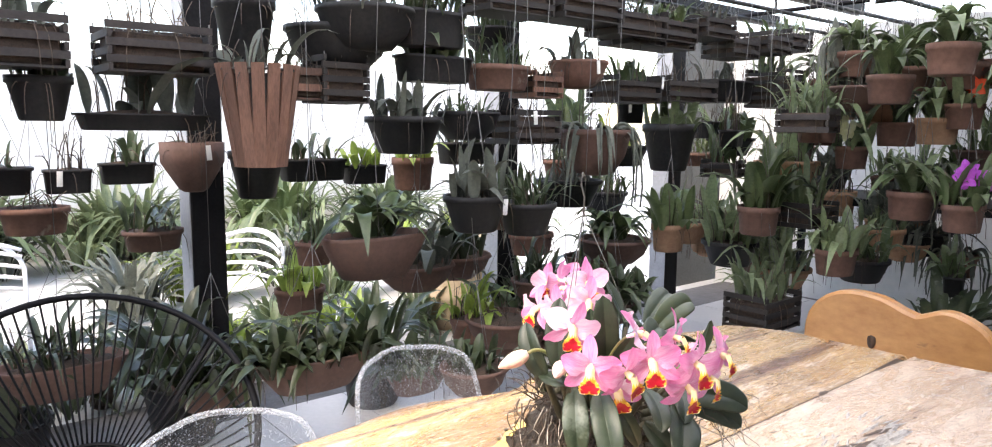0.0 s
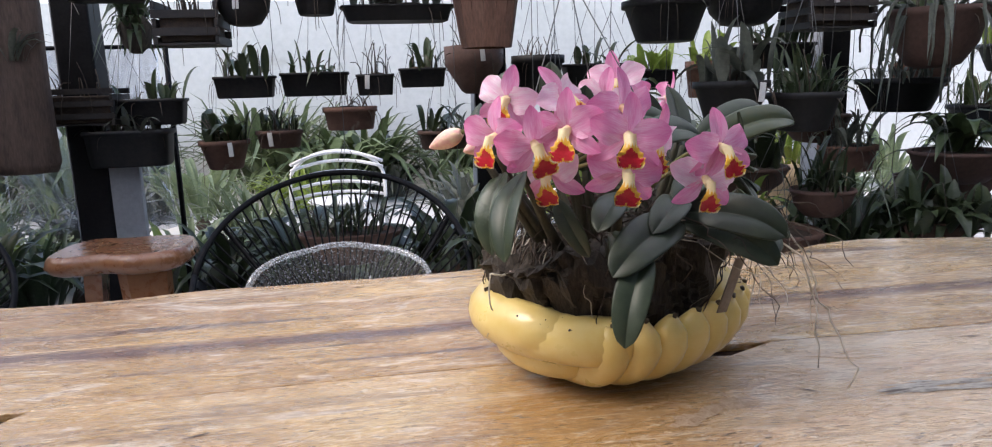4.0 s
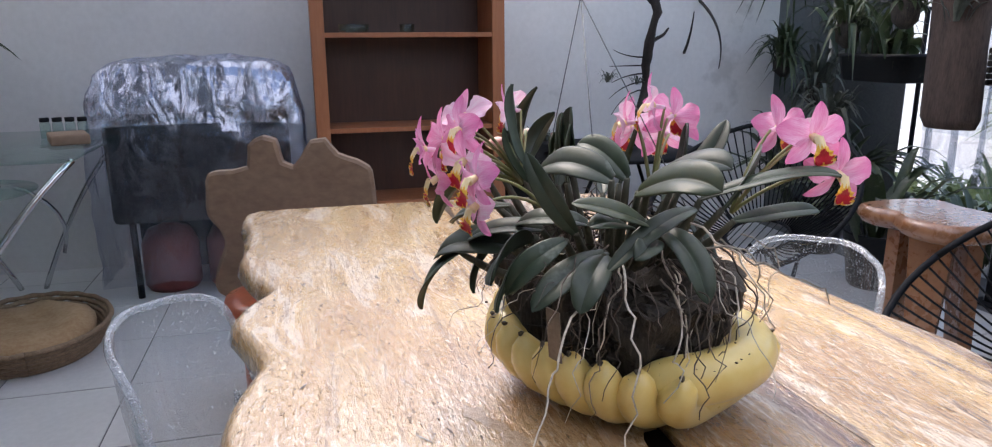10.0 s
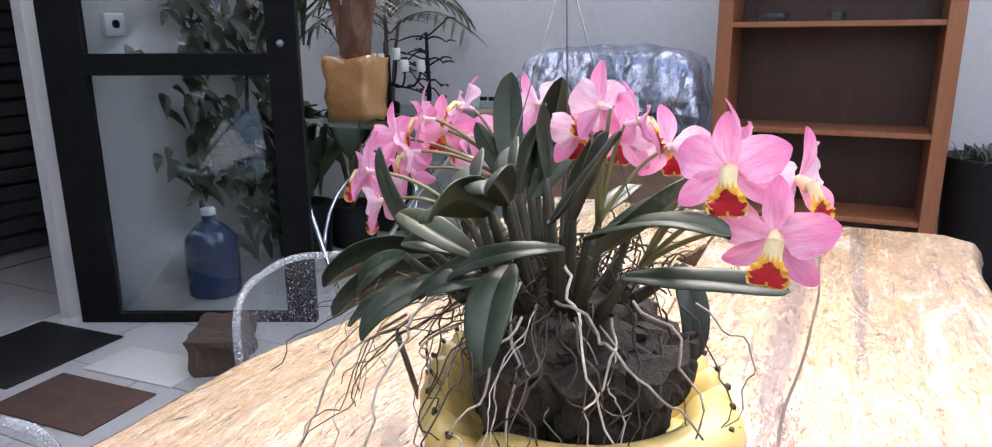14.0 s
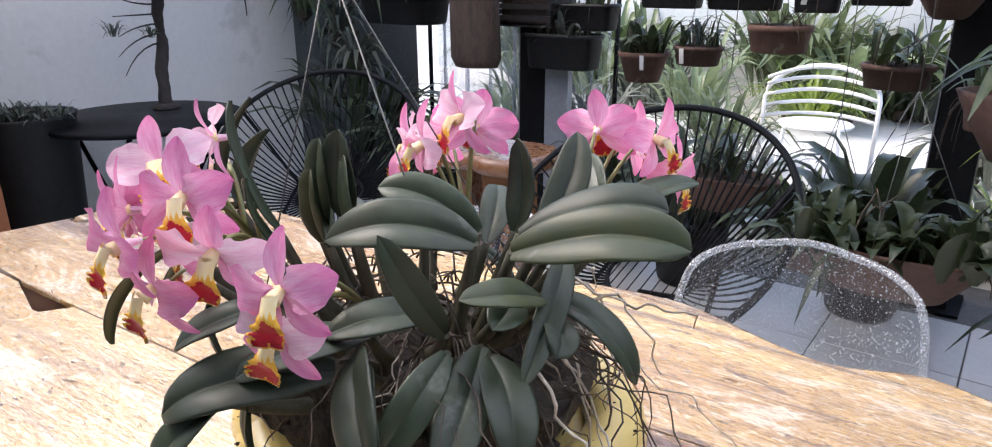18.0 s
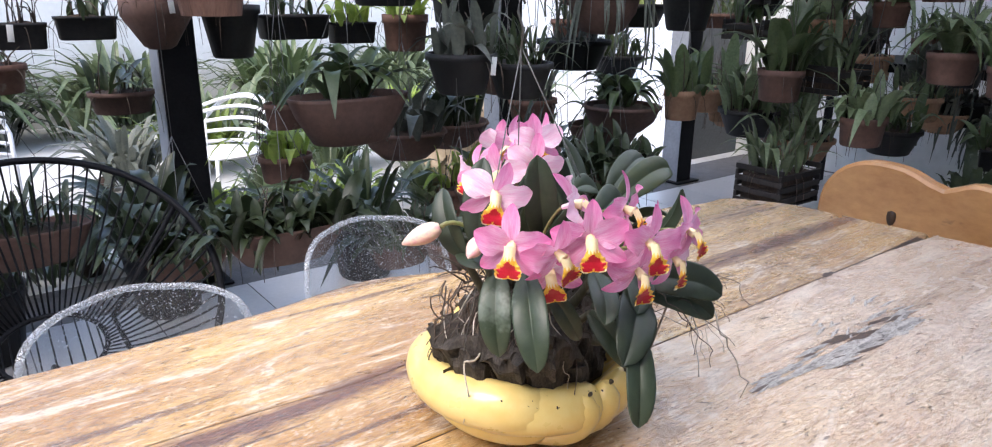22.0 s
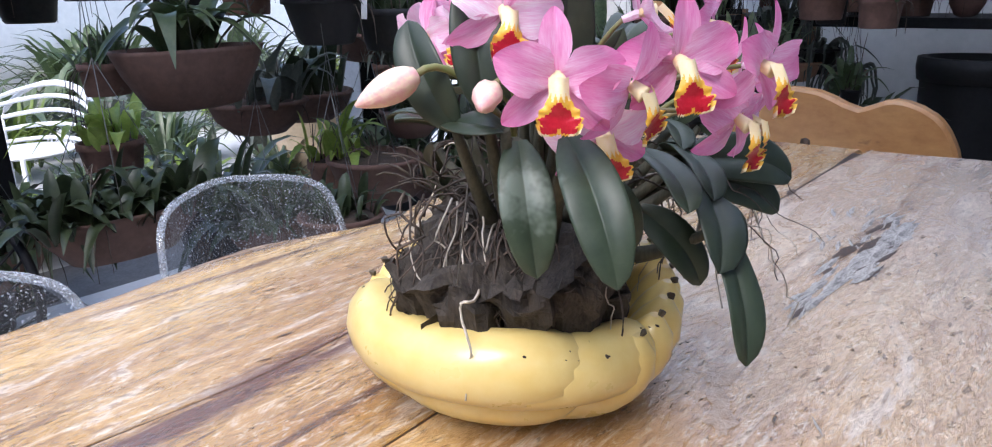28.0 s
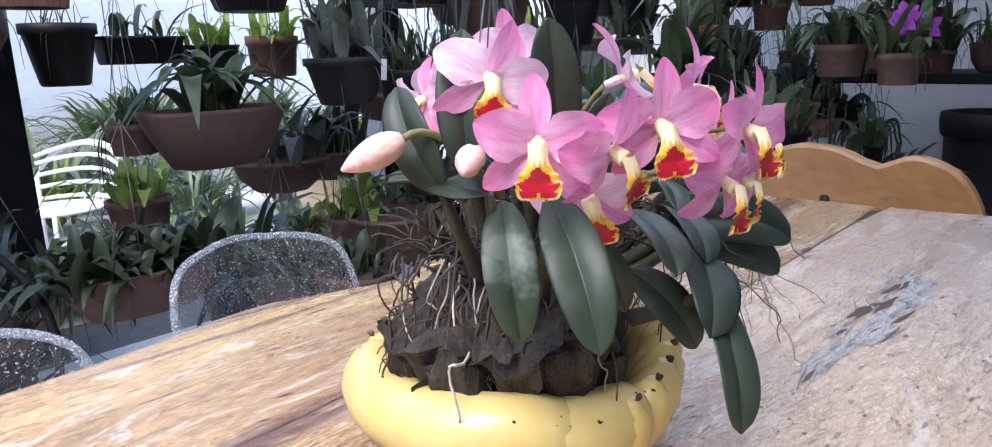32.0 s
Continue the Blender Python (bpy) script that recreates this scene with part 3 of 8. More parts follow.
def blade(bm, base, ctrl, tip, width, face, n=7, fold=0.18, shape=0.75, thick=0.0, blunt=0.25, wave=0.0, power=0.8):
    """A leaf along base-ctrl-tip; face is the way its upper side looks; folded along the midrib."""
    pts = bez(base, ctrl, tip, n)
    face = Vector(face)
    rows = []
    for i, p in enumerate(pts):
        u = i / n
        d = (pts[min(i + 1, n)] - pts[max(i - 1, 0)]).normalized()
        side = d.cross(face)
        side = side.normalized() if side.length > 1e-4 else d.orthogonal().normalized()
        nor = side.cross(d).normalized()
        w = 0.5 * width * max(math.sin(math.pi * min(u ** shape * 0.94 + 0.06, 1.0)) ** power, blunt * (1 - u) if u < 0.5 else 0.03)
        lift = fold * w
        wv = wave * math.sin(u * 9 + base[0] * 50) * w
        rows.append((p - side * w + nor * (lift + wv), p - side * w * 0.5 + nor * lift * 0.3, p, p + side * w * 0.5 + nor * lift * 0.3, p + side * w + nor * (lift - wv), nor))
    layers = [[[bm.verts.new(q) for q in r[:5]] for r in rows]]
    if thick:
        layers.append([[bm.verts.new(q - r[5] * thick) for q in r[:5]] for r in rows])
    for k, vs in enumerate(layers):
        for a, b in zip(vs, vs[1:]):
            for j in range(4):
                quad = (a[j], a[j + 1], b[j + 1], b[j])
                bm.faces.new(quad if k == 0 else quad[::-1])
    if thick:
        for a, b, c, d in ((layers[0][i], layers[0][i + 1], layers[1][i], layers[1][i + 1]) for i in range(n)):
            bm.faces.new((a[0], b[0], d[0], c[0]))
            bm.faces.new((b[4], a[4], c[4], d[4]))
    return bm


# ---- the setting ----
FLOOR = -0.05
ground = link("ground", box_bm(-60, 60, -60, 60, FLOOR - 0.2, FLOOR - 0.012), CONCRETE, smooth=False)
tagged(ground, "pale weathered concrete yard ground", "ground", kind="structure")
floor = link("floor", box_bm(-4.0, 5.6, -4.2, 3.3, FLOOR - 0.01, FLOOR - 0.003), GROUT, smooth=False)
tagged(floor, "grey tiled floor with dark grout joints", "floor", kind="structure")
wall_west = link("wall_west", box_bm(-3.95, -3.75, -4.2, 2.95, FLOOR - 0.05, 2.35), WALL, smooth=False)
tagged(wall_west, "light grey painted plaster wall", "wall", kind="structure")
# this wall stays out of view; added to close off light from the south
wall_south = link("wall_south", box_bm(-0.95, 5.8, -4.4, -4.2, FLOOR - 0.05, 2.6), WALL, smooth=False)
tagged(wall_south, "light grey painted plaster wall", "wall", kind="structure")
wall_east = link("wall_east", box_bm(5.6, 5.8, -4.2, 3.4, FLOOR - 0.05, 2.4), WALL_WHITE, smooth=False)
tagged(wall_east, "white painted wall behind the plant bench", "wall", kind="structure")
wall_pillar = link("wall_pillar", box_bm(-1.62, -1.27, -3.12, -3.05, FLOOR - 0.05, 2.6), WALL, smooth=False)
wall_pillar.matrix_world = pose(0, 0, 0)
tagged(wall_pillar, "narrow grey plaster pier beside the door", "wall", kind="structure")
# added box of walls and ceiling holds light out of the side room
wall_room = link("wall_room", box_bm(-4.0, -0.9, -6.4, -6.2, FLOOR - 0.05, 2.6), ROOM_SHADE, smooth=False)
tagged(wall_room, "side room back wall, coloured dark for the shade inside", "wall", kind="structure")
wall_room_side = link("wall_room_side", box_bm(-0.95, -0.8, -6.2, -4.4, FLOOR - 0.05, 2.6), ROOM_SHADE, smooth=False)
tagged(wall_room_side, "added side room wall, coloured dark for the shade inside", "wall", kind="structure")
wall_room_west = link("wall_room_west", box_bm(-4.1, -3.95, -6.2, -4.2, FLOOR - 0.05, 2.6), ROOM_SHADE, smooth=False)
tagged(wall_room_west, "added side room wall, coloured dark for the shade inside", "wall", kind="structure")
ceiling = link("ceiling", box_bm(-4.1, -0.8, -6.4, -3.3, 2.6, 2.75), ROOM_SHADE, smooth=False)
tagged(ceiling, "unseen low ceiling added to keep the side room dark", "ceiling", kind="structure")
yard_wall = link("wall_yard", box_bm(-9, 9.5, 8.6, 8.8, FLOOR - 0.05, 2.3), WALL_WHITE, smooth=False)
tagged(yard_wall, "white rendered yard wall in bright daylight", "wall", kind="structure")

# corrugated milky roof sheets on steel beams
roof = empty("roof")
tagged(roof, "milky corrugated roof on black beams, with light-blocking solid panels added", "roof", kind="structure")
# unseen solid panels and openings are added to shape the light below
SOLID = mat("light_blocking_sheet", (0.16, 0.16, 0.155), (0.24, 0.24, 0.235), 0.9, 3.0, 0.3)
PANELS = [(-4.0, -2.75, -3.3, -2.0, MILKY), (-4.0, -2.75, -2.0, -1.0, SOLID), (-4.0, -2.75, -1.0, 1.3, MILKY), (-4.0, -2.75, 1.3, 2.3, MILKY), (-2.72, -0.9, -3.3, -2.2, MILKY), (-2.72, -0.9, -2.2, -1.0, SOLID), (-2.72, -0.9, 1.0, 2.3, MILKY), (-0.87, 0.89, -4.2, -1.2, SOLID), (-0.87, 0.89, -1.2, 2.3, MILKY), (0.92, 2.5, -4.2, -0.9, SOLID), (0.92, 2.5, -0.9, 2.3, MILKY), (2.53, 4.1, -4.2, -0.9, SOLID), (2.53, 4.1, -0.9, 2.3, MILKY), (4.13, 5.75, -4.2, 1.0, SOLID), (4.13, 5.75, 1.0, 2.3, MILKY)]
for x0, x1, y0, y1, sheet_mat in PANELS:
    bm = bmesh.new()
    cols = 34
    z0, z1 = (2.86 - 0.2 * (q + 3.3) / 5.6 for q in (y0, y1))
    a = [bm.verts.new((x0 + (x1 - x0) * i / cols, y0, z0 + 0.018 * math.sin(i * 1.6))) for i in range(cols + 1)]
    b = [bm.verts.new((x0 + (x1 - x0) * i / cols, y1, z1 + 0.018 * math.sin(i * 1.6))) for i in range(cols + 1)]
    for i in range(cols):
        bm.faces.new((a[i], a[i + 1], b[i + 1], b[i]))
    part("sheet", bm, sheet_mat, roof)
# dark sheets added to darken the corners and the wall above the bench
part("net_roof", box_bm(-3.9, -3.0, 2.95, 3.5, 2.60, 2.605), BACKING, roof, "unseen dark sheet added to keep daylight off the corner", smooth=False)
net = link("shade_net", box_bm(-3.9, -3.05, 3.46, 3.464, FLOOR - 0.02, 2.6), BACKING, smooth=False)
tagged(net, "dark backing sheet added to darken the corner behind the plants", "shade net", kind="structure")
backing_w = link("shade_net", box_bm(-3.82, -3.816, 2.96, 3.45, FLOOR - 0.02, 2.6), BACKING, smooth=False)
tagged(backing_w, "dark backing sheet added to darken the corner behind the plants", "shade net", kind="structure")
backing_ne = link("shade_net", box_bm(4.9, 5.7, 3.46, 3.464, FLOOR - 0.02, 2.6), BACKING, smooth=False)
tagged(backing_ne, "dark backing sheet added to darken the corner behind the plants", "shade net", kind="structure")
backing_bench = link("shade_net", box_bm(5.50, 5.504, -4.15, -0.35, 1.08, 2.4), BACKING, smooth=False)
tagged(backing_bench, "dark sheet added to darken the wall above the plant bench", "shade net", kind="structure")
for y, z in ((-3.2, 2.8), (-0.9, 2.72), (2.2, 2.6), (3.0, 2.58)):
    part("beam", box_bm(-4.0, 5.8, y - 0.04, y + 0.04, z - 0.1, z, 0.006), STEEL_BLACK, roof, smooth=False)


# steel posts, dark on one face and grey on the other
def post(x, y, h=2.62, s=0.17, turn=0.0):
    ob = empty("steel_post", pose(x, y, FLOOR, 0, 0, turn))
    tagged(ob, "square black steel post with one grey side", "post", "steel posts", kind="structure")
    part("shaft", box_bm(-s / 2, s / 2, -s / 2, s / 2, 0, h, 0.008), STEEL_BLACK, ob, smooth=False)
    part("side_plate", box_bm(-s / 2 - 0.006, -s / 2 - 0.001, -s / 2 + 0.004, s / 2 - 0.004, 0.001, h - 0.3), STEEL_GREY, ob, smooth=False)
    part("base_plate", box_bm(-s * 0.8, s * 0.8, -s * 0.8, s * 0.8, 0, 0.012, 0.003), STEEL_BLACK, ob, smooth=False)
    return ob


for px, py in ((0.34, 3.0), (-1.72, 3.02), (2.35, 3.0), (4.2, 3.0)):
    post(px, py)


grey_plate = link("plate", box_bm(-1.632, -1.485, 2.93, 2.98, FLOOR, 0.93, 0.004), STEEL_GREY, smooth=False)
tagged(grey_plate, "upright grey panel beside a black post", "plate", kind="structure")


# hanging rails above the plants
def rail(name, p, q, r=0.016, label="black steel pipe for hanging pots"):
    ob = link(name, tube_bm([p, q], r, n=8), STEEL_BLACK)
    return tagged(ob, label, "hanging rail", "hanging rails", kind="structure")


for ry in (1.68, 2.05, 2.4, 2.95):
    rail("hanging_rail", (-3.6, ry, 2.35), (5.6, ry, 2.35))
for ry in (-1.6, -1.2, -0.8, -0.35, 0.1, 0.45, 0.85, 1.25):
    rail("hanging_rail", (2.6, ry, 2.35), (5.6, ry, 2.35))
for rx in (2.6, 4.5):
    rail("cross_rail", (rx, -1.8, 2.385), (rx, 1.5, 2.385))
for rx in (-3.4, -1.7, 0.4, 2.4, 4.4):
    rail("cross_rail", (rx, 1.5, 2.385), (rx, 3.1, 2.385))
    for ry in (2.2, 3.0):
        rail("hanger_rod", (rx, ry, 2.385), (rx, ry, 2.52), 0.01, "black steel rod under a roof beam")

# ---- the slab table ----
TOP = 0.78
rng = random.Random(7)


def wavy(points, step=0.035, amp=0.006, seed=0):
    """Rounds a coarse outline with a smooth spline and small bark-like waves."""
    out = []
    n = len(points)
    for i in range(n - 1):
        p0, p1, p2, p3 = (Vector(points[max(i - 1, 0)]), Vector(points[i]), Vector(points[i + 1]), Vector(points[min(i + 2, n - 1)]))
        k = max(int((p2 - p1).length / step), 1)
        for j in range(k):
            t = j / k
            q = 0.5 * (2 * p1 + (p2 - p0) * t + (2 * p0 - 5 * p1 + 4 * p2 - p3) * t * t + (3 * p1 - p0 - 3 * p2 + p3) * t ** 3)
            w = noise.noise(Vector((q.x * 7, q.y * 7, seed))) * amp
            out.append(Vector((q.x + w * 0.4, q.y + w)))
    out.append(Vector(points[-1]))
    return out


def slab_bm(outline, z0, z1, soft):
    """A slab from an outline that runs counter-clockwise; soft: points with a rounded live edge get their width from it."""
    n = len(outline)
    nor = []
    for i in range(n):
        d = outline[(i + 1) % n] - outline[i - 1]
        nor.append(Vector((d.y, -d.x)).normalized())
    def ring(z, off):
        return [(p.x + nr.x * off * s, p.y + nr.y * off * s, z) for p, nr, s in zip(outline, nor, soft)]
    h = z1 - z0
    return rings_bm([ring(z0, -0.04), ring(z0 + 0.15 * h, -0.012), ring(z0 + 0.5 * h, 0.012), ring(z0 + 0.8 * h, 0.004), ring(z1 - 0.004, -0.006), ring(z1, -0.016)])


KNOT = mat("knot_wood", (0.03, 0.02, 0.014), (0.10, 0.055, 0.03), 0.45, 25.0, 0.6)
SLOT = mat("slot_shadow_wood", (0.022, 0.012, 0.008), (0.05, 0.022, 0.012), 0.9, 14.0, 0.5, stretch=(0.5, 3, 1), spec=0.08)
table = empty("slab_table", pose(0, 0, 0))
tagged(table, "long live-edge table of thick golden brown wooden planks, worn and wet", "table")
south = wavy([(-1.305, 0.0), (-1.315, -0.28), (-1.31, -0.57), (-1.27, -0.605), (-0.92, -0.582), (-0.77, -0.58), (-0.62, -0.545), (-0.53, -0.512), (-0.46, -0.542), (-0.37, -0.565), (-0.25, -0.535), (-0.165, -0.508), (-0.05, -0.53), (0.05, -0.547), (0.25, -0.54), (0.65, -0.543), (0.97, -0.55), (1.22, -0.535), (1.34, -0.505), (1.41, -0.43), (1.425, -0.362), (1.60, -0.34), (1.585, -0.12), (1.565, 0.022)], amp=0.012, seed=1)
seam_s = [(1.3, 0.024), (0.55, 0.026), (0.352, 0.026), (0.262, -0.016), (0.235, -0.012), (0.200, 0.004), (0.196, 0.026), (-0.3, 0.018), (-0.742, 0.0), (-0.772, -0.046), (-0.79, -0.048), (-0.945, -0.008)]
plank_s = south + [Vector(p) for p in seam_s]
plank_m = [Vector(p) for p in ((-1.305, 0.004), (-0.94, -0.002), (-0.735, 0.004), (-0.3, 0.022), (0.2, 0.03), (0.55, 0.031), (1.3, 0.029), (1.562, 0.027))] + wavy([(1.545, 0.27), (0.9, 0.268), (0.2, 0.258), (0.0, 0.2405), (-0.125, 0.2325), (-0.294, 0.2435), (-0.573, 0.2545), (-0.977, 0.2445), (-1.27, 0.240)], amp=0.004, seed=5)
north = wavy([(1.54, 0.285), (1.525, 0.44), (1.42, 0.60), (1.29, 0.618), (1.1, 0.655), (0.95, 0.682), (0.82, 0.66), (0.65, 0.59), (0.5, 0.617), (0.36, 0.575), (0.2, 0.625), (0.05, 0.65), (-0.18, 0.615), (-0.57, 0.606), (-0.9, 0.562), (-1.1, 0.575), (-1.225, 0.575), (-1.275, 0.53), (-1.275, 0.265)], amp=0.012, seed=3)
plank_n = wavy([(-1.27, 0.2435), (-0.977, 0.248), (-0.573, 0.258), (-0.294, 0.247), (-0.125, 0.236), (0.0, 0.244), (0.2, 0.2615), (0.9, 0.2712), (1.53, 0.2732)], amp=0.004, seed=5) + north
for k, (outline, sl) in enumerate(((plank_s, len(south)), (plank_m, 0), (plank_n, 0))):
    soft = []
    for p in outline:
        edge = p.y < -0.3 or p.y > 0.5 or p.x < -1.2 or p.x > 1.5
        soft.append(1.0 if edge else 0.03)
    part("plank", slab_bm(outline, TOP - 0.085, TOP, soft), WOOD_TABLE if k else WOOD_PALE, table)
# near-flush dark strips, added so no lit plank wall shows in the joints
part("batten", box_bm(-1.22, 1.48, 0.17, 0.31, TOP - 0.05, TOP - 0.0012), KNOT, table, "dark strip filling the groove between the planks")
# shallow near-black blocks carry the shade of the deep gaps in their colour
part("slot", box_bm(-0.95, -0.735, -0.055, 0.004, TOP - 0.068, TOP - 0.012), SLOT, table, "filler block coloured for the shade in the plank gap")
part("slot", box_bm(0.193, 0.356, -0.022, 0.03, TOP - 0.068, TOP - 0.012), SLOT, table, "filler block coloured for the shade in the plank gap")
part("seam", box_bm(-1.25, 1.5, -0.06, 0.055, TOP - 0.07, TOP - 0.045), KNOT, table, "dark block below the open joint between the planks")
for x0, x1 in ((-1.25, -0.95), (-0.735, 0.193), (0.356, 1.5)):
    part("seam", box_bm(x0, x1, -0.012, 0.05, TOP - 0.044, TOP - 0.0015), KNOT, table, "dark strip filling the joint between the planks")
for lx in (-0.95, 0.95):
    bm = lathe_bm([(0.16, FLOOR), (0.17, 0.05), (0.14, 0.35), (0.16, 0.62), (0.2, TOP - 0.075)], 20, wob=0.06)
    bmesh.ops.scale(bm, vec=(1, 2.0, 1), verts=bm.verts)
    bmesh.ops.translate(bm, vec=(lx, 0, 0), verts=bm.verts)
    part("trunk_leg", bm, WOOD_DARK, table)


# worn marks in the table top: shallow weathered scars and knots
def scar(x, y, length, width, turn, material, seed, name="scar"):
    r = random.Random(seed)
    bm = bmesh.new()
    n = 40
    c = bm.verts.new((0, 0, 0.0012))
    ring = []
    for i in range(n):
        a = 2 * math.pi * i / n
        q = 1 + 0.35 * noise.noise(Vector((math.cos(a) * 2.2, math.sin(a) * 2.2, seed)))
        q *= 1 + 0.2 * (r.random() - 0.5)
        ring.append(bm.verts.new((0.5 * length * q * math.cos(a), 0.5 * width * q * math.sin(a) * (1 - 0.5 * abs(math.cos(a))), 0.0004)))
    for i in range(n):
        bm.faces.new((c, ring[i], ring[(i + 1) % n]))
    ob = part(name, bm, material, table)
    ob.matrix_basis = pose(x, y, TOP + 0.0006, 0, 0, turn)
    return ob


SCAR_GREY = mat("grey_scar", (0.58, 0.54, 0.48), (0.075, 0.065, 0.055), 0.5, 46.0, 0.9, stretch=(0.35, 1.6, 1))
scar(0.70, -0.205, 0.46, 0.042, -3, SCAR_GREY, 77)
scar(0.84, -0.212, 0.20, 0.046, -4, SCAR_GREY, 78)
for k in range(34):
    u = rng.random()
    x, y = 0.42 + 0.54 * u, -0.192 + 0.014 * math.sin(u * 9) + rng.gauss(0, 0.016 * (0.5 + math.sin(math.pi * u)))
    scar(x, y, rng.uniform(0.03, 0.12), rng.uniform(0.006, 0.02), rng.uniform(-14, 10), SCAR_GREY if k % 3 else KNOT, 300 + k)
for k in range(12):
    scar(rng.uniform(0.70, 0.96), rng.gauss(-0.125, 0.02), rng.uniform(0.02, 0.07), rng.uniform(0.004, 0.010), rng.uniform(-5, 30), SCAR_GREY, 340 + k)
PEEL = mat("peeled_varnish", (0.56, 0.43, 0.31), (0.30, 0.19, 0.11), 0.2, 60.0, 0.6, coat=0.4)
for k in range(4):
    scar(0.19 + rng.gauss(0, 0.035), -0.20 + rng.gauss(0, 0.025), rng.uniform(0.03, 0.09), rng.uniform(0.012, 0.035), rng.uniform(-60, 40), PEEL, 370 + k, "peeled_patch")
scar(1.015, 0.028, 0.05, 0.02, 5, KNOT, 5, "knot")
for k in range(90):
    x, y = rng.uniform(-1.2, 1.5), rng.uniform(-0.5, 0.55)
    if math.hypot(x - 0.08, y) < 0.26:
        continue
    scar(x, y, rng.choice((0.006, 0.009, 0.014, 0.022, 0.035)), rng.uniform(0.0016, 0.0045), rng.gauss(0, 22), (KNOT, KNOT, SCAR_GREY)[k % 3], 20 + k, "worm_mark")

# ---- the banana-shaped bowl ----
BOWL = pose(0.082, 0.02, TOP, 0, 0, 27)
bowl = empty("fruit_bowl", BOWL)
tagged(bowl, "yellow ceramic bowl shaped like a bunch of bananas, speckled with dirt", "bowl")
A, B_, RIM = 0.218, 0.172, 0.125


def bowl_wall(u, s):
    """A point on the bowl's skin: u along it (-1..1), s across (-1..1), from rim to rim."""
    e = math.sqrt(max(1 - (0.93 * u) ** 2, 0.04))
    a = s * 1.5
    y = (B_ - 0.012) * e * math.copysign(abs(math.sin(a)) ** 0.86, a)
    lift = (1 - math.cos(a)) ** 1.5 / (1 - math.cos(1.5)) ** 1.5
    end = abs(u) ** 3
    return Vector((A * u * (0.84 + 0.16 * lift), y, 0.025 + (RIM - 0.036) * lift * (1 - 0.1 * end) + 0.03 * end * (1 - lift)))


for k in range(8):
    u = -0.60 + 1.42 * k / 7
    rings = []
    for j in range(23):
        s = -1 + 2 * j / 22
        p = bowl_wall(u, s)
        q = bowl_wall(u, min(s + 0.04, 1)) - bowl_wall(u, max(s - 0.04, -1))
        d = q.normalized()
        w = 0.0315 * (1 - abs(s) ** 8 * 0.25) * {0: 0.3, 1: 0.85, 21: 0.85, 22: 0.3}.get(j, 1.0)
        out = Vector((0, d.z, -d.y))
        rings.append([p + Vector((1, 0, 0)) * w * 0.90 * math.cos(t) + out * w * 0.90 * math.sin(t) for t in (2 * math.pi * i / 14 for i in range(14))])
    part("banana", rings_bm(rings), CERAMIC, bowl)
    for side in (-1, 1):
        m = Matrix.Translation(bowl_wall(u, side) + Vector((0, side * 0.006, 0.004)))
        tip = lathe_bm([(0.002, -0.006), (0.0034, -0.001), (0.0026, 0.0008), (0.001, 0.0012)], 8, 1.3, 0.9, wob=0.2)
        bmesh.ops.transform(tip, matrix=m @ pose(0, 0, 0, -25 * side, 0, 40 * k), verts=tip.verts)
        part("banana_tip", tip, BANANA_TIP, bowl, "blackened banana tip")
# fruits that curve round both ends; the joint of two of them shows on one side
for side, rise, ac, bc, a0, a1, rad, flat, pull in (
    (-1, 0.050, 0.148, 0.120, -0.75, 1.45, 0.040, 0.95, 0.12),
    (1, 0.050, 0.148, 0.120, -0.80, 1.45, 0.040, 0.95, 0.14),
    (1, 0.090, 0.192, 0.158, -0.85, 1.42, 0.033, 1.05, 0.12),
    (-1, 0.092, 0.192, 0.158, -0.66, 1.45, 0.034, 1.05, 0.07),
    (-1, 0.085, 0.187, 0.152, -1.12, 0.15, 0.033, 1.05, 0.08),
):
    rings = []
    for j in range(25):
        v = j / 12 - 1
        a = (a0 + a1) / 2 + v * (a1 - a0) / 2
        q = 1 - pull * abs(v) ** 6
        p = Vector((side * ac * math.cos(a) * q, bc * math.sin(a) * q, rise + 0.006 * math.cos(a * 2)))
        o = Vector((side * math.cos(a) / ac, math.sin(a) / bc, 0)).normalized()
        w = rad * (1 - 0.80 * abs(v) ** 9)
        rings.append([p + o * w * math.cos(t) + Vector((0, 0, flat * w * math.sin(t))) for t in (2 * math.pi * i / 14 for i in range(14))])
    part("end_banana", rings_bm(rings), CERAMIC, bowl)
bm = lathe_bm([(0.08, 0.0), (0.09, 0.003), (0.11, 0.014), (0.128, 0.04), (0.125, 0.055), (0.1, 0.045), (0.02, 0.04)], 40, 1.2, 0.92)
part("base", bm, CERAMIC, bowl)
# specks of dirt stuck to the rim
for k in range(44):
    side = 1 if k % 3 == 0 else -1
    a = rng.uniform(-1.0, 1.0)
    t = rng.uniform(0.5, 1.9)
    o = Vector((side * math.cos(a) / 0.192, math.sin(a) / 0.158, 0)).normalized()
    p = Vector((side * 0.192 * math.cos(a), 0.158 * math.sin(a), 0.09 + 0.006 * math.cos(2 * a))) + o * 0.0335 * math.cos(t) + Vector((0, 0, 0.035 * math.sin(t)))
    bm = bmesh.new()
    bmesh.ops.create_icosphere(bm, subdivisions=1, radius=rng.choice((0.0006, 0.0008, 0.001, 0.0013, 0.002)), matrix=Matrix.Translation(p) @ pose(0, 0, 0, rng.uniform(0, 90), 0, rng.uniform(0, 90)) @ Matrix.Diagonal((1.5, 0.8, 0.6, 1)))
    part("dirt_speck", bm, SOIL, bowl, smooth=False)
bm = bmesh.new()
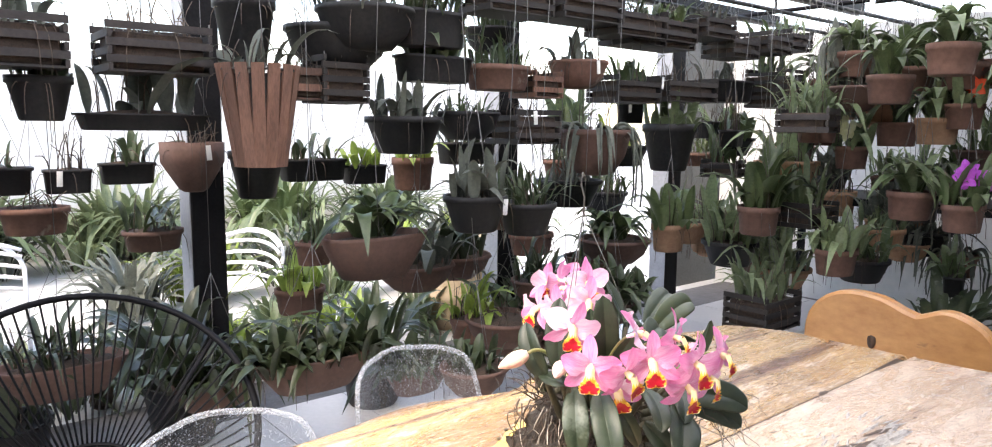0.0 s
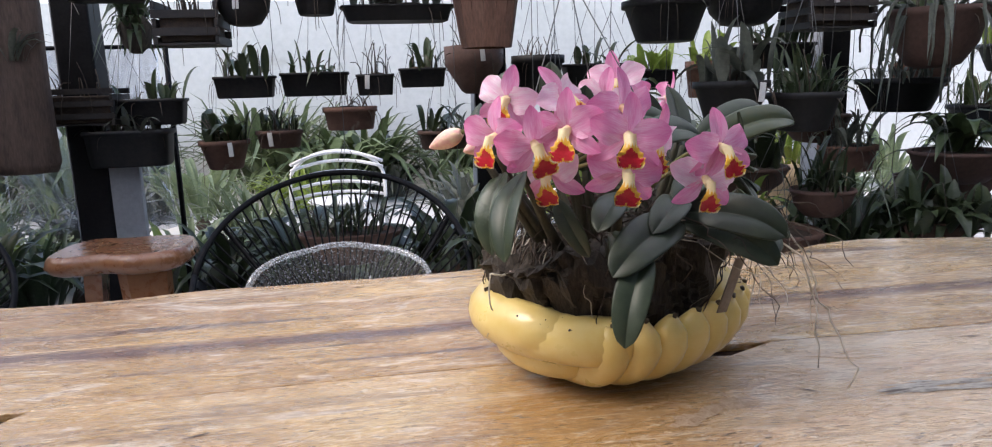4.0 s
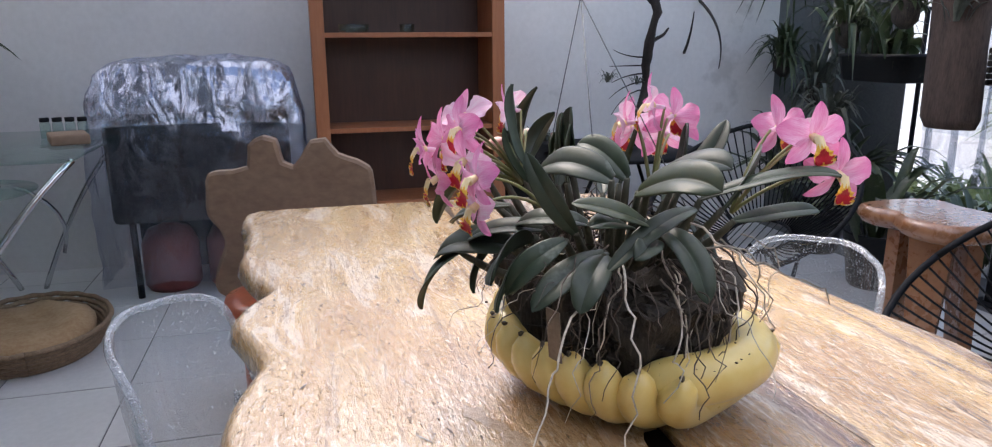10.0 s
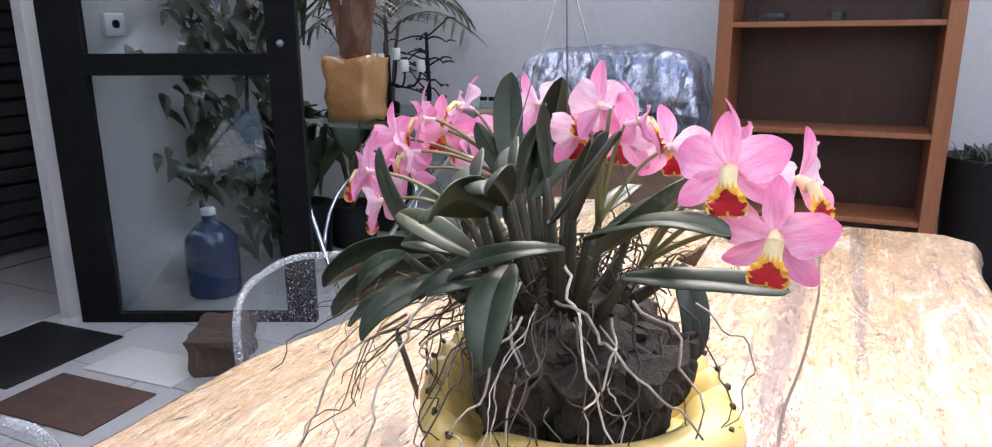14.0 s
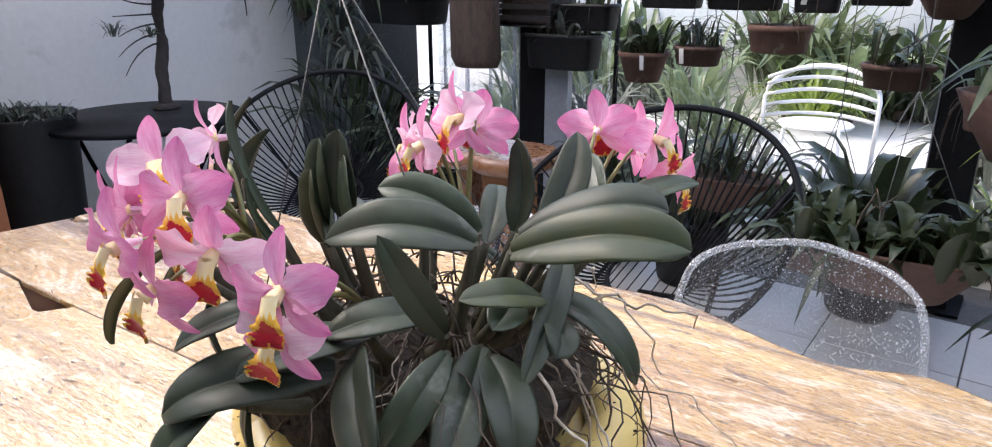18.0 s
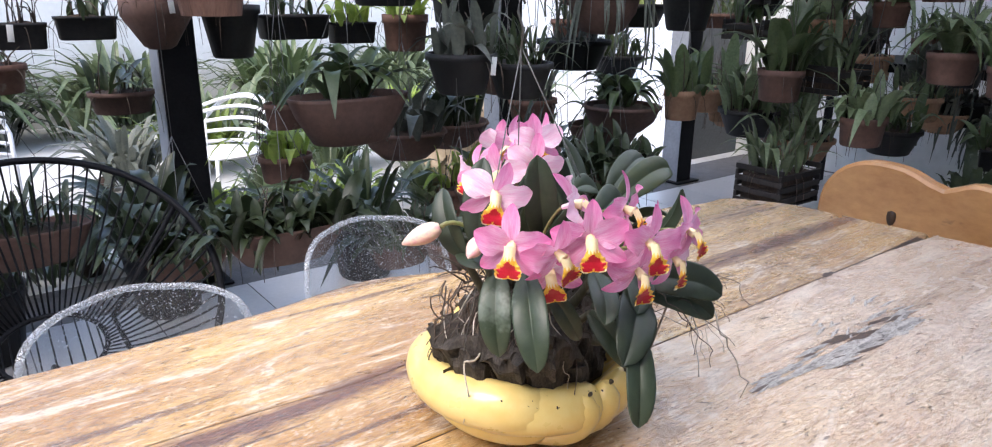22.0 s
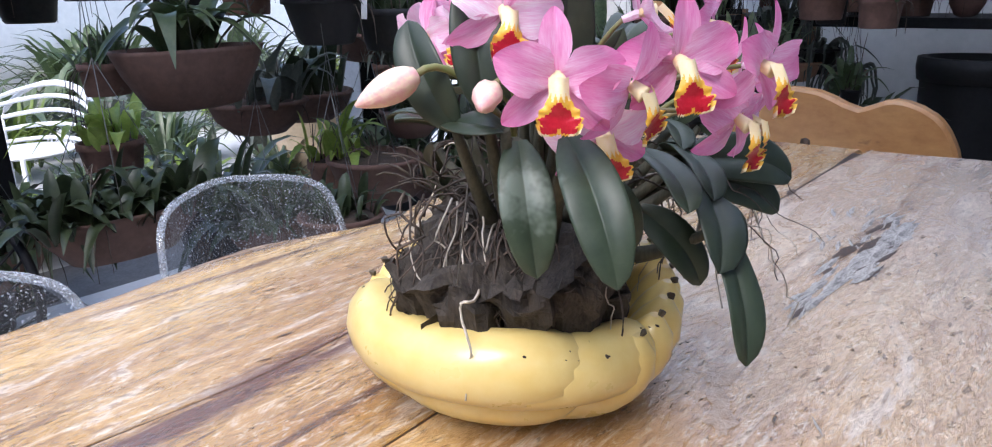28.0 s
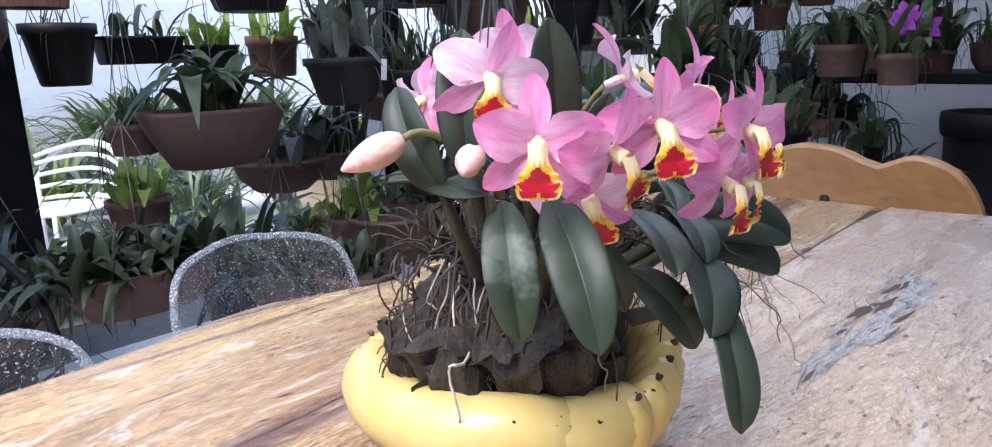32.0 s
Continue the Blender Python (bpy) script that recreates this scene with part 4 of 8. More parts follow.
for k in range(70):
    a, r = rng.uniform(0, 6.28), 0.12 * math.sqrt(rng.random())
    m = pose(r * 1.35 * math.cos(a), r * 1.05 * math.sin(a), 0.052 + rng.uniform(0, 0.012), rng.uniform(0, 360), rng.uniform(0, 360), rng.uniform(0, 360))
    bmesh.ops.create_icosphere(bm, subdivisions=1, radius=rng.uniform(0.005, 0.012), matrix=m @ Matrix.Diagonal((1, 1, 0.5, 1)))
ob = part("bark_chips", bm, SOIL, bowl, "dark bark chips in the bowl", smooth=False)
tagged(ob, kind="stuff")

# ---- the orchid on its block of wood ----
orchid = empty("orchid", pose(0, 0, 0))
tagged(orchid, "pink cattleya orchid in bloom mounted on a charred wood block", "orchid")
bm = bmesh.new()
bmesh.ops.create_cube(bm, size=1)
bmesh.ops.subdivide_edges(bm, edges=bm.edges[:], cuts=27, use_grid_fill=True)
for v in bm.verts:
    c = v.co.copy()
    z = c.z + 0.5
    sx, sy = 0.262 + 0.080 * z, 0.200 + 0.022 * z
    cut = 1 - 0.14 * max(abs(c.x) + abs(c.y) - 0.76, 0) / 0.24
    p = Vector((c.x * sx * cut, c.y * sy * cut, 0.045 + z * (0.135 + 0.03 * noise.noise(Vector((c.x * 4, c.y * 4, 2.0))))))
    if c.x < 0:
        p.x -= 0.026 * z * min(-c.x * 3, 1)
    # split along the grain: leaning plates, deep clefts and torn fibres
    lean = p.x * 1.0 + p.y * 0.6 + p.z * 0.55
    plate = math.floor(lean / 0.034 + 0.6 * noise.noise(p * 9))
    step = noise.noise(Vector((plate * 3.7, c.z * 1.5, 0.5))) * 0.036
    cleft = -0.020 * max(0.0, 1 - abs(noise.noise(Vector((p.x * 26 + p.z * 9, p.y * 26, p.z * 5)))) * 7)
    torn = noise.noise(Vector((p.x * 85, p.y * 85, p.z * 16))) * 0.006
    side = Vector((c.x, c.y, 0)).normalized() if abs(c.x) + abs(c.y) > 0 else Vector()
    k = 0.35 + 0.65 * z
    v.co = p + side * (step * k + cleft + torn) + Vector((0, 0, (noise.noise(p * 30) * 0.016 + noise.noise(p * 11 + Vector((5, 0, 0))) * 0.02 + step * 0.5) * z))
block = part("wood_block", bm, BARK, orchid, "charred black block of rotting wood", smooth=False)
block.matrix_basis = pose(0.075, 0.01, TOP, 0, 0, 27)
# a flat pale tag hangs at the block's side
ob = part("label_strip", box_bm(-0.011, 0.011, -0.001, 0.001, -0.05, 0.03, 0.0005), mat("aged_strip", (0.24, 0.19, 0.14), (0.16, 0.12, 0.09), 0.6, 20.0, 0.1), orchid, "brown aged plastic label strip")
ob.matrix_basis = pose(0.205, -0.128, 0.935, 14, 8, 30)


def strap_leaf(base, ctrl, tip, width, face, n=16):
    """A thick leathery leaf: two swelling halves that meet in a sharp groove, rounded at the tip."""
    pts = bez(base, ctrl, tip, n)
    across = (-1, -0.88, -0.62, -0.32, -0.05, 0, 0.05, 0.32, 0.62, 0.88, 1)
    seed = Vector(base) * 37
    tops, unders = [], []
    bm = bmesh.new()
    face = Vector(face)
    for i, p in enumerate(pts):
        u = i / n
        d = (pts[min(i + 1, n)] - pts[max(i - 1, 0)]).normalized()
        side = d.cross(face)
        side = side.normalized() if side.length > 1e-4 else d.orthogonal().normalized()
        nor = side.cross(d).normalized()
        v = u ** 0.92
        w = 0.5 * width * max((4 * v * (1 - v)) ** 0.52, 0.34 * (1 - u) if u < 0.5 else 0.05)
        top, under = [], []
        for s in across:
            a = abs(s)
            h = w * (0.40 * a ** 0.75 - 0.22 * a ** 2.4) + 0.05 * w * noise.noise(Vector((u * 4, s * 1.5, 0)) + seed)
            h += 0.06 * w * a * math.sin(u * 7 + seed.x + (2 if s > 0 else 0))
            q = p + side * s * w + nor * h
            t = 0.0022 * (1 - 0.75 * a ** 3)
            top.append(bm.verts.new(q))
            under.append(bm.verts.new(q - nor * (t + 0.0004 + (0.0012 if s == 0 else 0))))
        tops.append(top)
        unders.append(under)
    m = len(across) - 1
    for i in range(n):
        for j in range(m):
            bm.faces.new((tops[i][j], tops[i][j + 1], tops[i + 1][j + 1], tops[i + 1][j]))
            bm.faces.new((unders[i][j + 1], unders[i][j], unders[i + 1][j], unders[i + 1][j + 1]))
        bm.faces.new((tops[i][0], tops[i + 1][0], unders[i + 1][0], unders[i][0]))
        bm.faces.new((tops[i + 1][m], tops[i][m], unders[i][m], unders[i + 1][m]))
    return bm


def leaf(base, tip, width, lift=0.02, face=None, material=None, ctrl=None):
    b, t = Vector(base), Vector(tip)
    mid = (b + t) / 2
    if face is None:
        out = Vector((mid.x - 0.07, mid.y, 0))
        d = (t - b).normalized()
        face = Vector((0, 0, 1)) + out * 3
        if d.z < -0.5:
            face = out.normalized() + Vector((0, 0, 0.3))
        if d.z > 0.5:
            face = -out.normalized() * 0.6 + Vector((0, 0, 0.4))
    c = Vector(ctrl) if ctrl else mid + Vector((0, 0, lift)) + Vector((mid.x - 0.07, mid.y, 0)) * 0.12
    bm = strap_leaf(b, c, t, width * 0.92, face)
    ob = part("leaf", bm, material or LEAF_ORCHID, orchid)
    # the swollen stem that carries it
    root = Vector((0.07 + (b.x - 0.07) * 0.62, b.y * 0.62, min(b.z - 0.045, 0.985 + 0.02 * rng.random())))
    if (b - root).length > 0.03:
        k = (b + root) / 2 + Vector((0, 0, -0.008))
        part("pseudobulb", tube_bm(bez(root, k, b, 6), 0.0085, 0.004, 7), BULB, orchid)
    return ob


leaf((-0.100, -0.118, 1.088), (-0.123, -0.153, 0.994), 0.044, 0.012, face=(-0.7, -0.7, 0.15))
leaf((-0.082, -0.150, 1.092), (-0.118, -0.218, 1.000), 0.046, 0.016, face=(-0.7, -0.6, 0.25))
leaf((-0.040, -0.150, 1.055), (-0.005, -0.168, 0.987), 0.030, 0.01, face=(-0.5, -0.85, 0.1))
leaf((0.119, -0.150, 1.020), (0.002, -0.240, 0.980), 0.062, 0, ctrl=(0.045, -0.225, 1.030), face=(-0.15, -0.75, 0.65))
leaf((0.052, -0.215, 1.000), (0.008, -0.266, 0.904), 0.046, 0, ctrl=(0.012, -0.262, 0.965), face=(-0.35, -0.9, 0.2))
leaf((0.030, -0.150, 1.010), (0.061, -0.199, 0.940), 0.040, 0.01, face=(-0.5, -0.8, 0.2))
leaf((0.045, -0.140, 1.060), (-0.008, -0.215, 1.028), 0.042, 0.012)
leaf((-0.113, -0.066, 1.095), (-0.114, -0.020, 1.174), 0.042, 0.0, face=(-0.9, -0.4, 0.1))
leaf((-0.104, -0.090, 1.110), (-0.080, -0.062, 1.217), 0.044, 0.0, face=(-0.75, -0.65, 0.1))
leaf((-0.008, -0.098, 1.105), (-0.038, -0.114, 1.224), 0.048, 0.0, face=(-0.6, -0.8, 0.1))
leaf((0.128, -0.135, 1.030), (0.226, -0.216, 1.008), 0.058, 0.026, face=(-0.5, -0.62, 0.6))
leaf((0.135, -0.130, 1.015), (0.222, -0.208, 0.972), 0.050, 0.022, face=(-0.5, -0.62, 0.5))
leaf((-0.118, -0.120, 1.100), (-0.102, -0.046, 1.096), 0.030, 0.006)
leaf((0.208, -0.022, 1.105), (0.358, -0.001, 1.133), 0.056, 0.035, material=LEAF_OLD, face=(0.1, -0.75, 0.75))
leaf((0.205, -0.006, 1.115), (0.325, 0.030, 1.150), 0.050, 0.035, face=(0.05, -0.5, 0.85))
leaf((0.190, -0.050, 1.118), (0.070, -0.108, 1.112), 0.052, 0.036, face=(0.1, -0.7, 0.75))
leaf((0.170, -0.020, 1.115), (0.085, -0.055, 1.150), 0.042, 0.026, face=(0.1, -0.7, 0.75))
leaf((0.200, 0.036, 1.100), (0.200, 0.098, 1.188), 0.042, 0.0, face=(0.3, -0.9, 0.3))
leaf((0.165, 0.045, 1.095), (0.150, 0.070, 1.180), 0.040, 0.0, face=(-0.2, -0.95, 0.3))
leaf((0.205, -0.062, 1.030), (0.246, -0.170, 0.978), 0.046, 0.02)
leaf((0.214, -0.118, 1.052), (0.200, -0.190, 0.985), 0.036, 0.014)
leaf((0.196, -0.098, 1.055), (0.190, -0.160, 1.157), 0.030, 0.0, face=(0.9, -0.35, 0.1))
leaf((0.197, 0.071, 1.088), (0.282, 0.208, 1.126), 0.040, 0.032)
leaf((0.212, 0.112, 1.060), (0.198, 0.247, 1.063), 0.034, 0.012)
leaf((0.060, 0.128, 1.030), (0.107, 0.156, 0.942), 0.036, 0.012, face=(0.8, 0.5, 0.1))
leaf((0.216, 0.052, 1.080), (0.262, -0.085, 1.022), 0.030, 0.035)
leaf((0.225, 0.005, 1.060), (0.312, 0.020, 0.992), 0.046, 0.03)
leaf((0.220, -0.070, 1.030), (0.285, -0.125, 0.985), 0.046, 0.022)
leaf((0.130, -0.120, 1.045), (0.062, -0.205, 1.020), 0.046, 0.02)
leaf((0.060, -0.060, 1.090), (0.030, -0.045, 1.172), 0.036, 0.0, face=(-0.4, -0.9, 0.2))
leaf((0.080, 0.010, 1.090), (0.065, 0.040, 1.170), 0.034, 0.0, face=(-0.5, -0.8, 0.2), material=LEAF_OLD)
leaf((0.020, -0.060, 1.080), (-0.035, -0.020, 1.140), 0.036, 0.012)
leaf((0.240, -0.020, 1.070), (0.225, -0.115, 1.100), 0.034, 0.016, material=LEAF_OLD)
leaf((0.235, -0.010, 1.050), (0.275, -0.055, 1.040), 0.034, 0.012)
leaf((0.175, -0.075, 1.060), (0.110, -0.150, 1.050), 0.044, 0.02)
leaf((0.120, 0.060, 1.070), (0.075, 0.140, 1.105), 0.038, 0.02)
leaf((0.040, 0.070, 1.060), (-0.010, 0.130, 1.070), 0.036, 0.018)
leaf((0.210, -0.030, 1.060), (0.245, -0.100, 1.075), 0.036, 0.018)
leaf((0.000, 0.020, 1.060), (-0.075, 0.045, 1.085), 0.034, 0.016)
leaf((0.225, 0.085, 1.080), (0.175, 0.165, 1.150), 0.034, 0.01)
leaf((-0.010, -0.090, 1.080), (0.010, -0.140, 1.165), 0.032, 0.0, face=(-0.3, -0.9, 0.2))

leaf((0.008, -0.058, 1.082), (0.002, -0.062, 1.156), 0.046, 0.0, face=(-0.25, -0.95, 0.15), material=LEAF_OLD)
leaf((0.000, -0.045, 1.095), (0.004, -0.050, 1.184), 0.042, 0.0, face=(-0.1, -0.98, 0.1))
leaf((0.026, -0.040, 1.105), (0.026, -0.045, 1.194), 0.042, 0.0, face=(0.2, -0.95, 0.2))


# ---- flowers ----
def tepal_mesh(name, length, width, material, wave=0.1, curl=0.0):
    """A rounded tepal standing up from its narrow base, softly waved along its margin."""
    bm = bmesh.new()
    rows, cols = 15, 11
    grid = []
    for j in range(rows):
        u = 0.01 + 0.985 * (0.5 - 0.5 * math.cos(math.pi * j / (rows - 1)))
        v = u ** 1.12
        w = 0.5 * width * max((4 * v * (1 - v)) ** 0.66, 0.08) * (0.5 + 0.5 * min(u * 2.6, 1))
        row = []
        for i in range(cols):
            s = -1 + 2 * i / (cols - 1)
            ripple = wave * w * (0.5 * math.sin(u * 10 + s * 1.7 + length * 400) + 0.22 * math.sin(u * 23 + s * 5)) * abs(s) ** 2.5
            y = curl * math.sin(u * 2.6) * 2 - 0.009 * u * u + 0.18 * w * s * s - 0.0010 * (1 - abs(s)) ** 4 + ripple
            row.append(bm.verts.new((s * w, y, length * u - 0.05 * w * s * s)))
        grid.append(row)
    for a, b in zip(grid, grid[1:]):
        for i in range(cols - 1):
            bm.faces.new((a[i], a[i + 1], b[i + 1], b[i]))
    me = bpy.data.meshes.new(name)
    bm.to_mesh(me)
    bm.free()
    me.materials.append(material)
    me.shade_smooth()
    return me


SEPAL = tepal_mesh("sepal", 0.048, 0.0225, PETAL, 0.05, 0.002)
SEPAL_PALE = tepal_mesh("sepal_pale", 0.047, 0.0225, PETAL, 0.05, 0.002)
PETAL_ME = tepal_mesh("petal", 0.047, 0.0365, PETAL, 0.42, 0.004)
PETAL_ME_PALE = tepal_mesh("petal_pale", 0.046, 0.0365, PETAL_PALE, 0.46, 0.004)


def lip_meshes():
    """The lip: a cream tube that flares into a yellow frilled blade with a red middle, along +y and down."""
    out = []
    rings = []
    for j in range(7):
        t = j / 6
        c = Vector((0, 0.012 * t, 0.003 - 0.004 * t))
        r = 0.0048 + 0.0022 * t
        rings.append([c + Vector((r * math.cos(a), 0.2 * r * math.sin(a), r * 0.8 * math.sin(a))) for a in (2 * math.pi * i / 16 for i in range(16))])
    out.append(("lip_tube", rings_bm(rings), [LIP_CREAM]))
    bm = bmesh.new()
    grid = []
    rows, cols = 23, 25
    for j in range(rows):
        t = j / (rows - 1)
        row = []
        k = min(max((t - 0.25) / 0.45, 0), 1)
        k = k * k * (3 - 2 * k)
        w = 0.0068 + 0.0082 * k - 0.0022 * max(t - 0.8, 0) / 0.2
        bulge = 0.0060 * (1 - k) - 0.0025 * k
        for i in range(cols):
            s = -1 + 2 * i / (cols - 1)
            edge = min(k * abs(s) ** 3 + 0.8 * max(t - 0.75, 0) / 0.25, 1)
            fr = 0.0017 * edge * (math.sin(i * 2.9 + 1) if t > 0.8 else math.sin(j * 1.7))
            x = s * w + 0.6 * fr * s
            y = 0.0115 + 0.014 * math.sin(t * 1.75) + bulge * (1 - s * s) + 1.2 * fr
            z = 0.0045 - 0.0385 * t * (1 - 0.08 * k * s ** 2) + 0.0028 * max(t - 0.7, 0) / 0.3 * (1 - abs(s)) ** 2 + fr
            row.append(bm.verts.new((x, y, z)))
        grid.append(row)
    for j, (a, b) in enumerate(zip(grid, grid[1:])):
        t = (j + 0.5) / (rows - 1)
        for i in range(cols - 1):
            s = abs(-1 + 2 * (i + 0.5) / (cols - 1))
            f = bm.faces.new((a[i], a[i + 1], b[i + 1], b[i]))
            inner = 0.26 + 1.9 * (t - 0.40) if t < 0.7 else 0.86
            inner += 0.08 * math.sin(j * 1.3 + (i > cols / 2) * 2)
            if 0.38 < t < 0.965 - 0.10 * (s < 0.12) and s < inner:
                f.material_index = 2
            else:
                f.material_index = 0 if t < 0.30 + 0.06 * math.sin(i * 1.1) or (t > 0.90 and s > 0.5) else 1
    out.append(("lip_blade", bm, [LIP_CREAM, LIP_YELLOW, LIP_RED]))
    res = []
    for name, bm, mt in out:
        me = bpy.data.meshes.new(name)
        bm.to_mesh(me)
        bm.free()
        for m in mt:
            me.materials.append(m)
        me.shade_smooth()
        res.append((name, me))
    return res


LIPS = lip_meshes()
bm = tube_bm([(0, -0.012, 0), (0, -0.002, 0.001), (0, 0.008, 0.001)], 0.0026, 0.0045, 8)
COLUMN = bpy.data.meshes.new("column")
bm.to_mesh(COLUMN)
bm.free()
COLUMN.materials.append(PETAL_PALE)


def flower(parent, lip, facing, pale=False, size=1.0, roll=0.0, purple=None):
    """A flower under parent, placed by where its lip is and the way it looks."""
    f = Vector(facing).normalized()
    side = f.cross(Vector((0, 0, 1))).normalized()
    up = side.cross(f)
    m = Matrix((side, f, up)).transposed().to_4x4()
    o = Vector(lip) - f * 0.024 * size + up * 0.019 * size
    head = new("flower", COLUMN)
    head.parent = parent
    head.matrix_basis = Matrix.Translation(o) @ m @ pose(0, 0, 0, 0, roll, 0) @ Matrix.Diagonal((size, size, size, 1))
    r = random.Random(int(abs(lip[0] * 9000 + lip[1] * 700 + lip[2] * 50)))
    for name, me, ang, back in (("sepal", SEPAL_PALE if pale else SEPAL, 0, 6), ("sepal", SEPAL_PALE if pale else SEPAL, 128, 2), ("sepal", SEPAL_PALE if pale else SEPAL, -128, 2), ("petal", PETAL_ME_PALE if pale else PETAL_ME, 72, 12), ("petal", PETAL_ME_PALE if pale else PETAL_ME, -72, 12)):
        ob = new(name, me)
        ob.parent = head
        ob.matrix_basis = pose(0, 0, 0, 0, ang + r.uniform(-7, 7), 0) @ pose(0, 0, 0, back - r.uniform(-4, 30), 0, r.uniform(-14, 14))
    for name, me in LIPS:
        ob = new(name, me)
        ob.parent = head
    return o - f * 0.012 * size


def spray(start, flowers):
    for lip, facing, pale, roll in flowers:
        o = flower(orchid, lip, facing, pale, 1.0, roll)
        c = (Vector(start) + o) / 2 + Vector((0, 0, 0.025))
        part("flower_stalk", tube_bm(bez(start, c, o, 8), 0.0028, 0.0018, 6), STEM, orchid)


spray((-0.03, -0.10, 1.075), [
    ((-0.131, -0.177, 1.116), (-0.75, -0.62, -0.1), False, 0),
    ((-0.055, -0.233, 1.125), (-0.58, -0.8, -0.05), False, 4),
    ((0.012, -0.273, 1.119), (-0.12, -1, -0.05), False, -4),
    ((-0.061, -0.172, 1.066), (-0.6, -0.75, -0.3), True, 12),
    ((0.017, -0.254, 1.074), (-0.05, -1, -0.25), False, -8),
    ((-0.100, -0.115, 1.158), (-0.5, -0.85, -0.1), True, -10),
    ((0.034, -0.224, 1.146), (0.45, -0.88, -0.05), False, 8),
    ((0.066, -0.221, 1.104), (0.45, -0.85, -0.25), True, -12),
    ((-0.075, -0.214, 1.105), (0.1, -0.9, -0.3), False, 18),
    ((-0.025, -0.205, 1.165), (0.55, -0.75, 0.25), True, 20)])
spray((0.10, -0.10, 1.06), [
    ((0.147, -0.231, 1.098), (0.28, -0.95, -0.05), False, 5),
    ((0.129, -0.220, 1.056), (0.22, -0.95, -0.3), True, -10)])
spray((0.10, 0.05, 1.075), [
    ((0.090, 0.029, 1.178), (-0.45, -0.88, 0.0), True, 6),
    ((0.063, 0.006, 1.149), (-0.55, -0.8, -0.2), True, -14),
    ((0.012, 0.045, 1.138), (-0.95, -0.25, -0.1), True, 4),
    ((0.008, 0.104, 1.129), (-0.98, 0.0, -0.1), True, -6),
    ((0.075, 0.105, 1.165), (-0.5, 0.85, 0.1), False, 12)])
spray((0.19, 0.12, 1.065), [
    ((0.257, 0.198, 1.146), (0.95, 0.0, -0.05), False, 6),
    ((0.260, 0.236, 1.095), (0.95, 0.05, -0.2), False, -6),
    ((0.195, 0.262, 1.130), (0.5, 0.85, -0.1), True, 8),
    ((0.165, 0.215, 1.150), (-0.25, 0.95, 0.0), False, -8)])
# buds on bent stalks
for tip, back, r in (((-0.186, -0.038, 1.118), (-0.145, -0.060, 1.138), 0.0125), ((-0.150, -0.126, 1.119), (-0.115, -0.105, 1.128), 0.011)):
    t, b = Vector(tip), Vector(back)
    pts = [b + (t - b) * k / 8 for k in range(9)]
    bm = bmesh.new()
    rings = []
    d = (t - b).normalized()
    a = d.orthogonal().normalized()
    c = d.cross(a)
    for k, p in enumerate(pts):
        q = r * math.sin(math.pi * (0.12 + 0.86 * (k / 8) ** 0.85)) ** 0.8
        rings.append([p + q * (1 - 0.16 * max(0, math.cos(3 * 6.283 * i / 15 + 0.5 * k / 8)) ** 4) * (math.cos(6.283 * i / 15) * a + math.sin(6.283 * i / 15) * c) for i in range(15)])
    part("bud", rings_bm(rings), BUD, orchid, "closed pale pink flower bud")
    part("bud_stalk", tube_bm(bez(b, b + Vector((0.03, -0.005, 0.02)), (-0.07, -0.09, 1.085), 8), 0.003, 0.0028, 7), STEM, orchid)

# roots: pale ones hanging over the block, dark ones tangled beneath the leaves
rr = random.Random(21)


def root(start, end, sag, r, material, wig=0.02):
    a, b = Vector(start), Vector(end)
    pts = []
    off = Vector((rr.uniform(0, 50), rr.uniform(0, 50), rr.uniform(0, 50)))
    for p_i, p in enumerate(bez(a, (a + b) / 2 + Vector(sag), b, 16)):
        w = noise.noise_vector(p * 30 + off) * wig * min(p_i / 4, 1)
        pts.append(p + w)
    part("root", tube_bm(pts, r, r * 0.55, 5), material, orchid)


def on_block(a, z, out=0.006):
    """A point on the block's side at compass angle a and height z."""
    l = a - radians(27)
    rad = min(0.152 / max(abs(math.cos(l)), 0.01), 0.108 / max(abs(math.sin(l)), 0.01)) * (0.90 + 0.10 * (z - 0.83) / 0.12) + out
    return Vector((0.075 + rad * math.cos(a), 0.01 + rad * math.sin(a), z))


for k in range(64):
    a = rr.gauss(math.pi * 1.12, 0.20) if k < 44 else rr.uniform(0, 2 * math.pi)
    z0 = rr.uniform(0.985, 1.02)
    s = on_block(a + rr.uniform(-0.25, 0.25), z0, -0.03)
    e = on_block(a + rr.uniform(-0.35, 0.35), rr.uniform(0.86, 0.94), 0.008)
    root(s, e, (0.03 * math.cos(a), 0.03 * math.sin(a), 0.012), rr.uniform(0.0007, 0.0016), ROOT if rr.random() < 0.3 else ROOT_DARK)
for k in range(20):
    a = rr.gauss(0.25, 0.5)
    s = on_block(a, rr.uniform(1.0, 1.04), -0.02)
    e = on_block(a + rr.uniform(-0.5, 0.5), rr.uniform(0.82, 0.93), rr.uniform(0.012, 0.05))
    root(s, e, (0.07 * math.cos(a), 0.07 * math.sin(a), 0.03), rr.uniform(0.0008, 0.0016), ROOT if k < 8 else ROOT_DARK, 0.022)
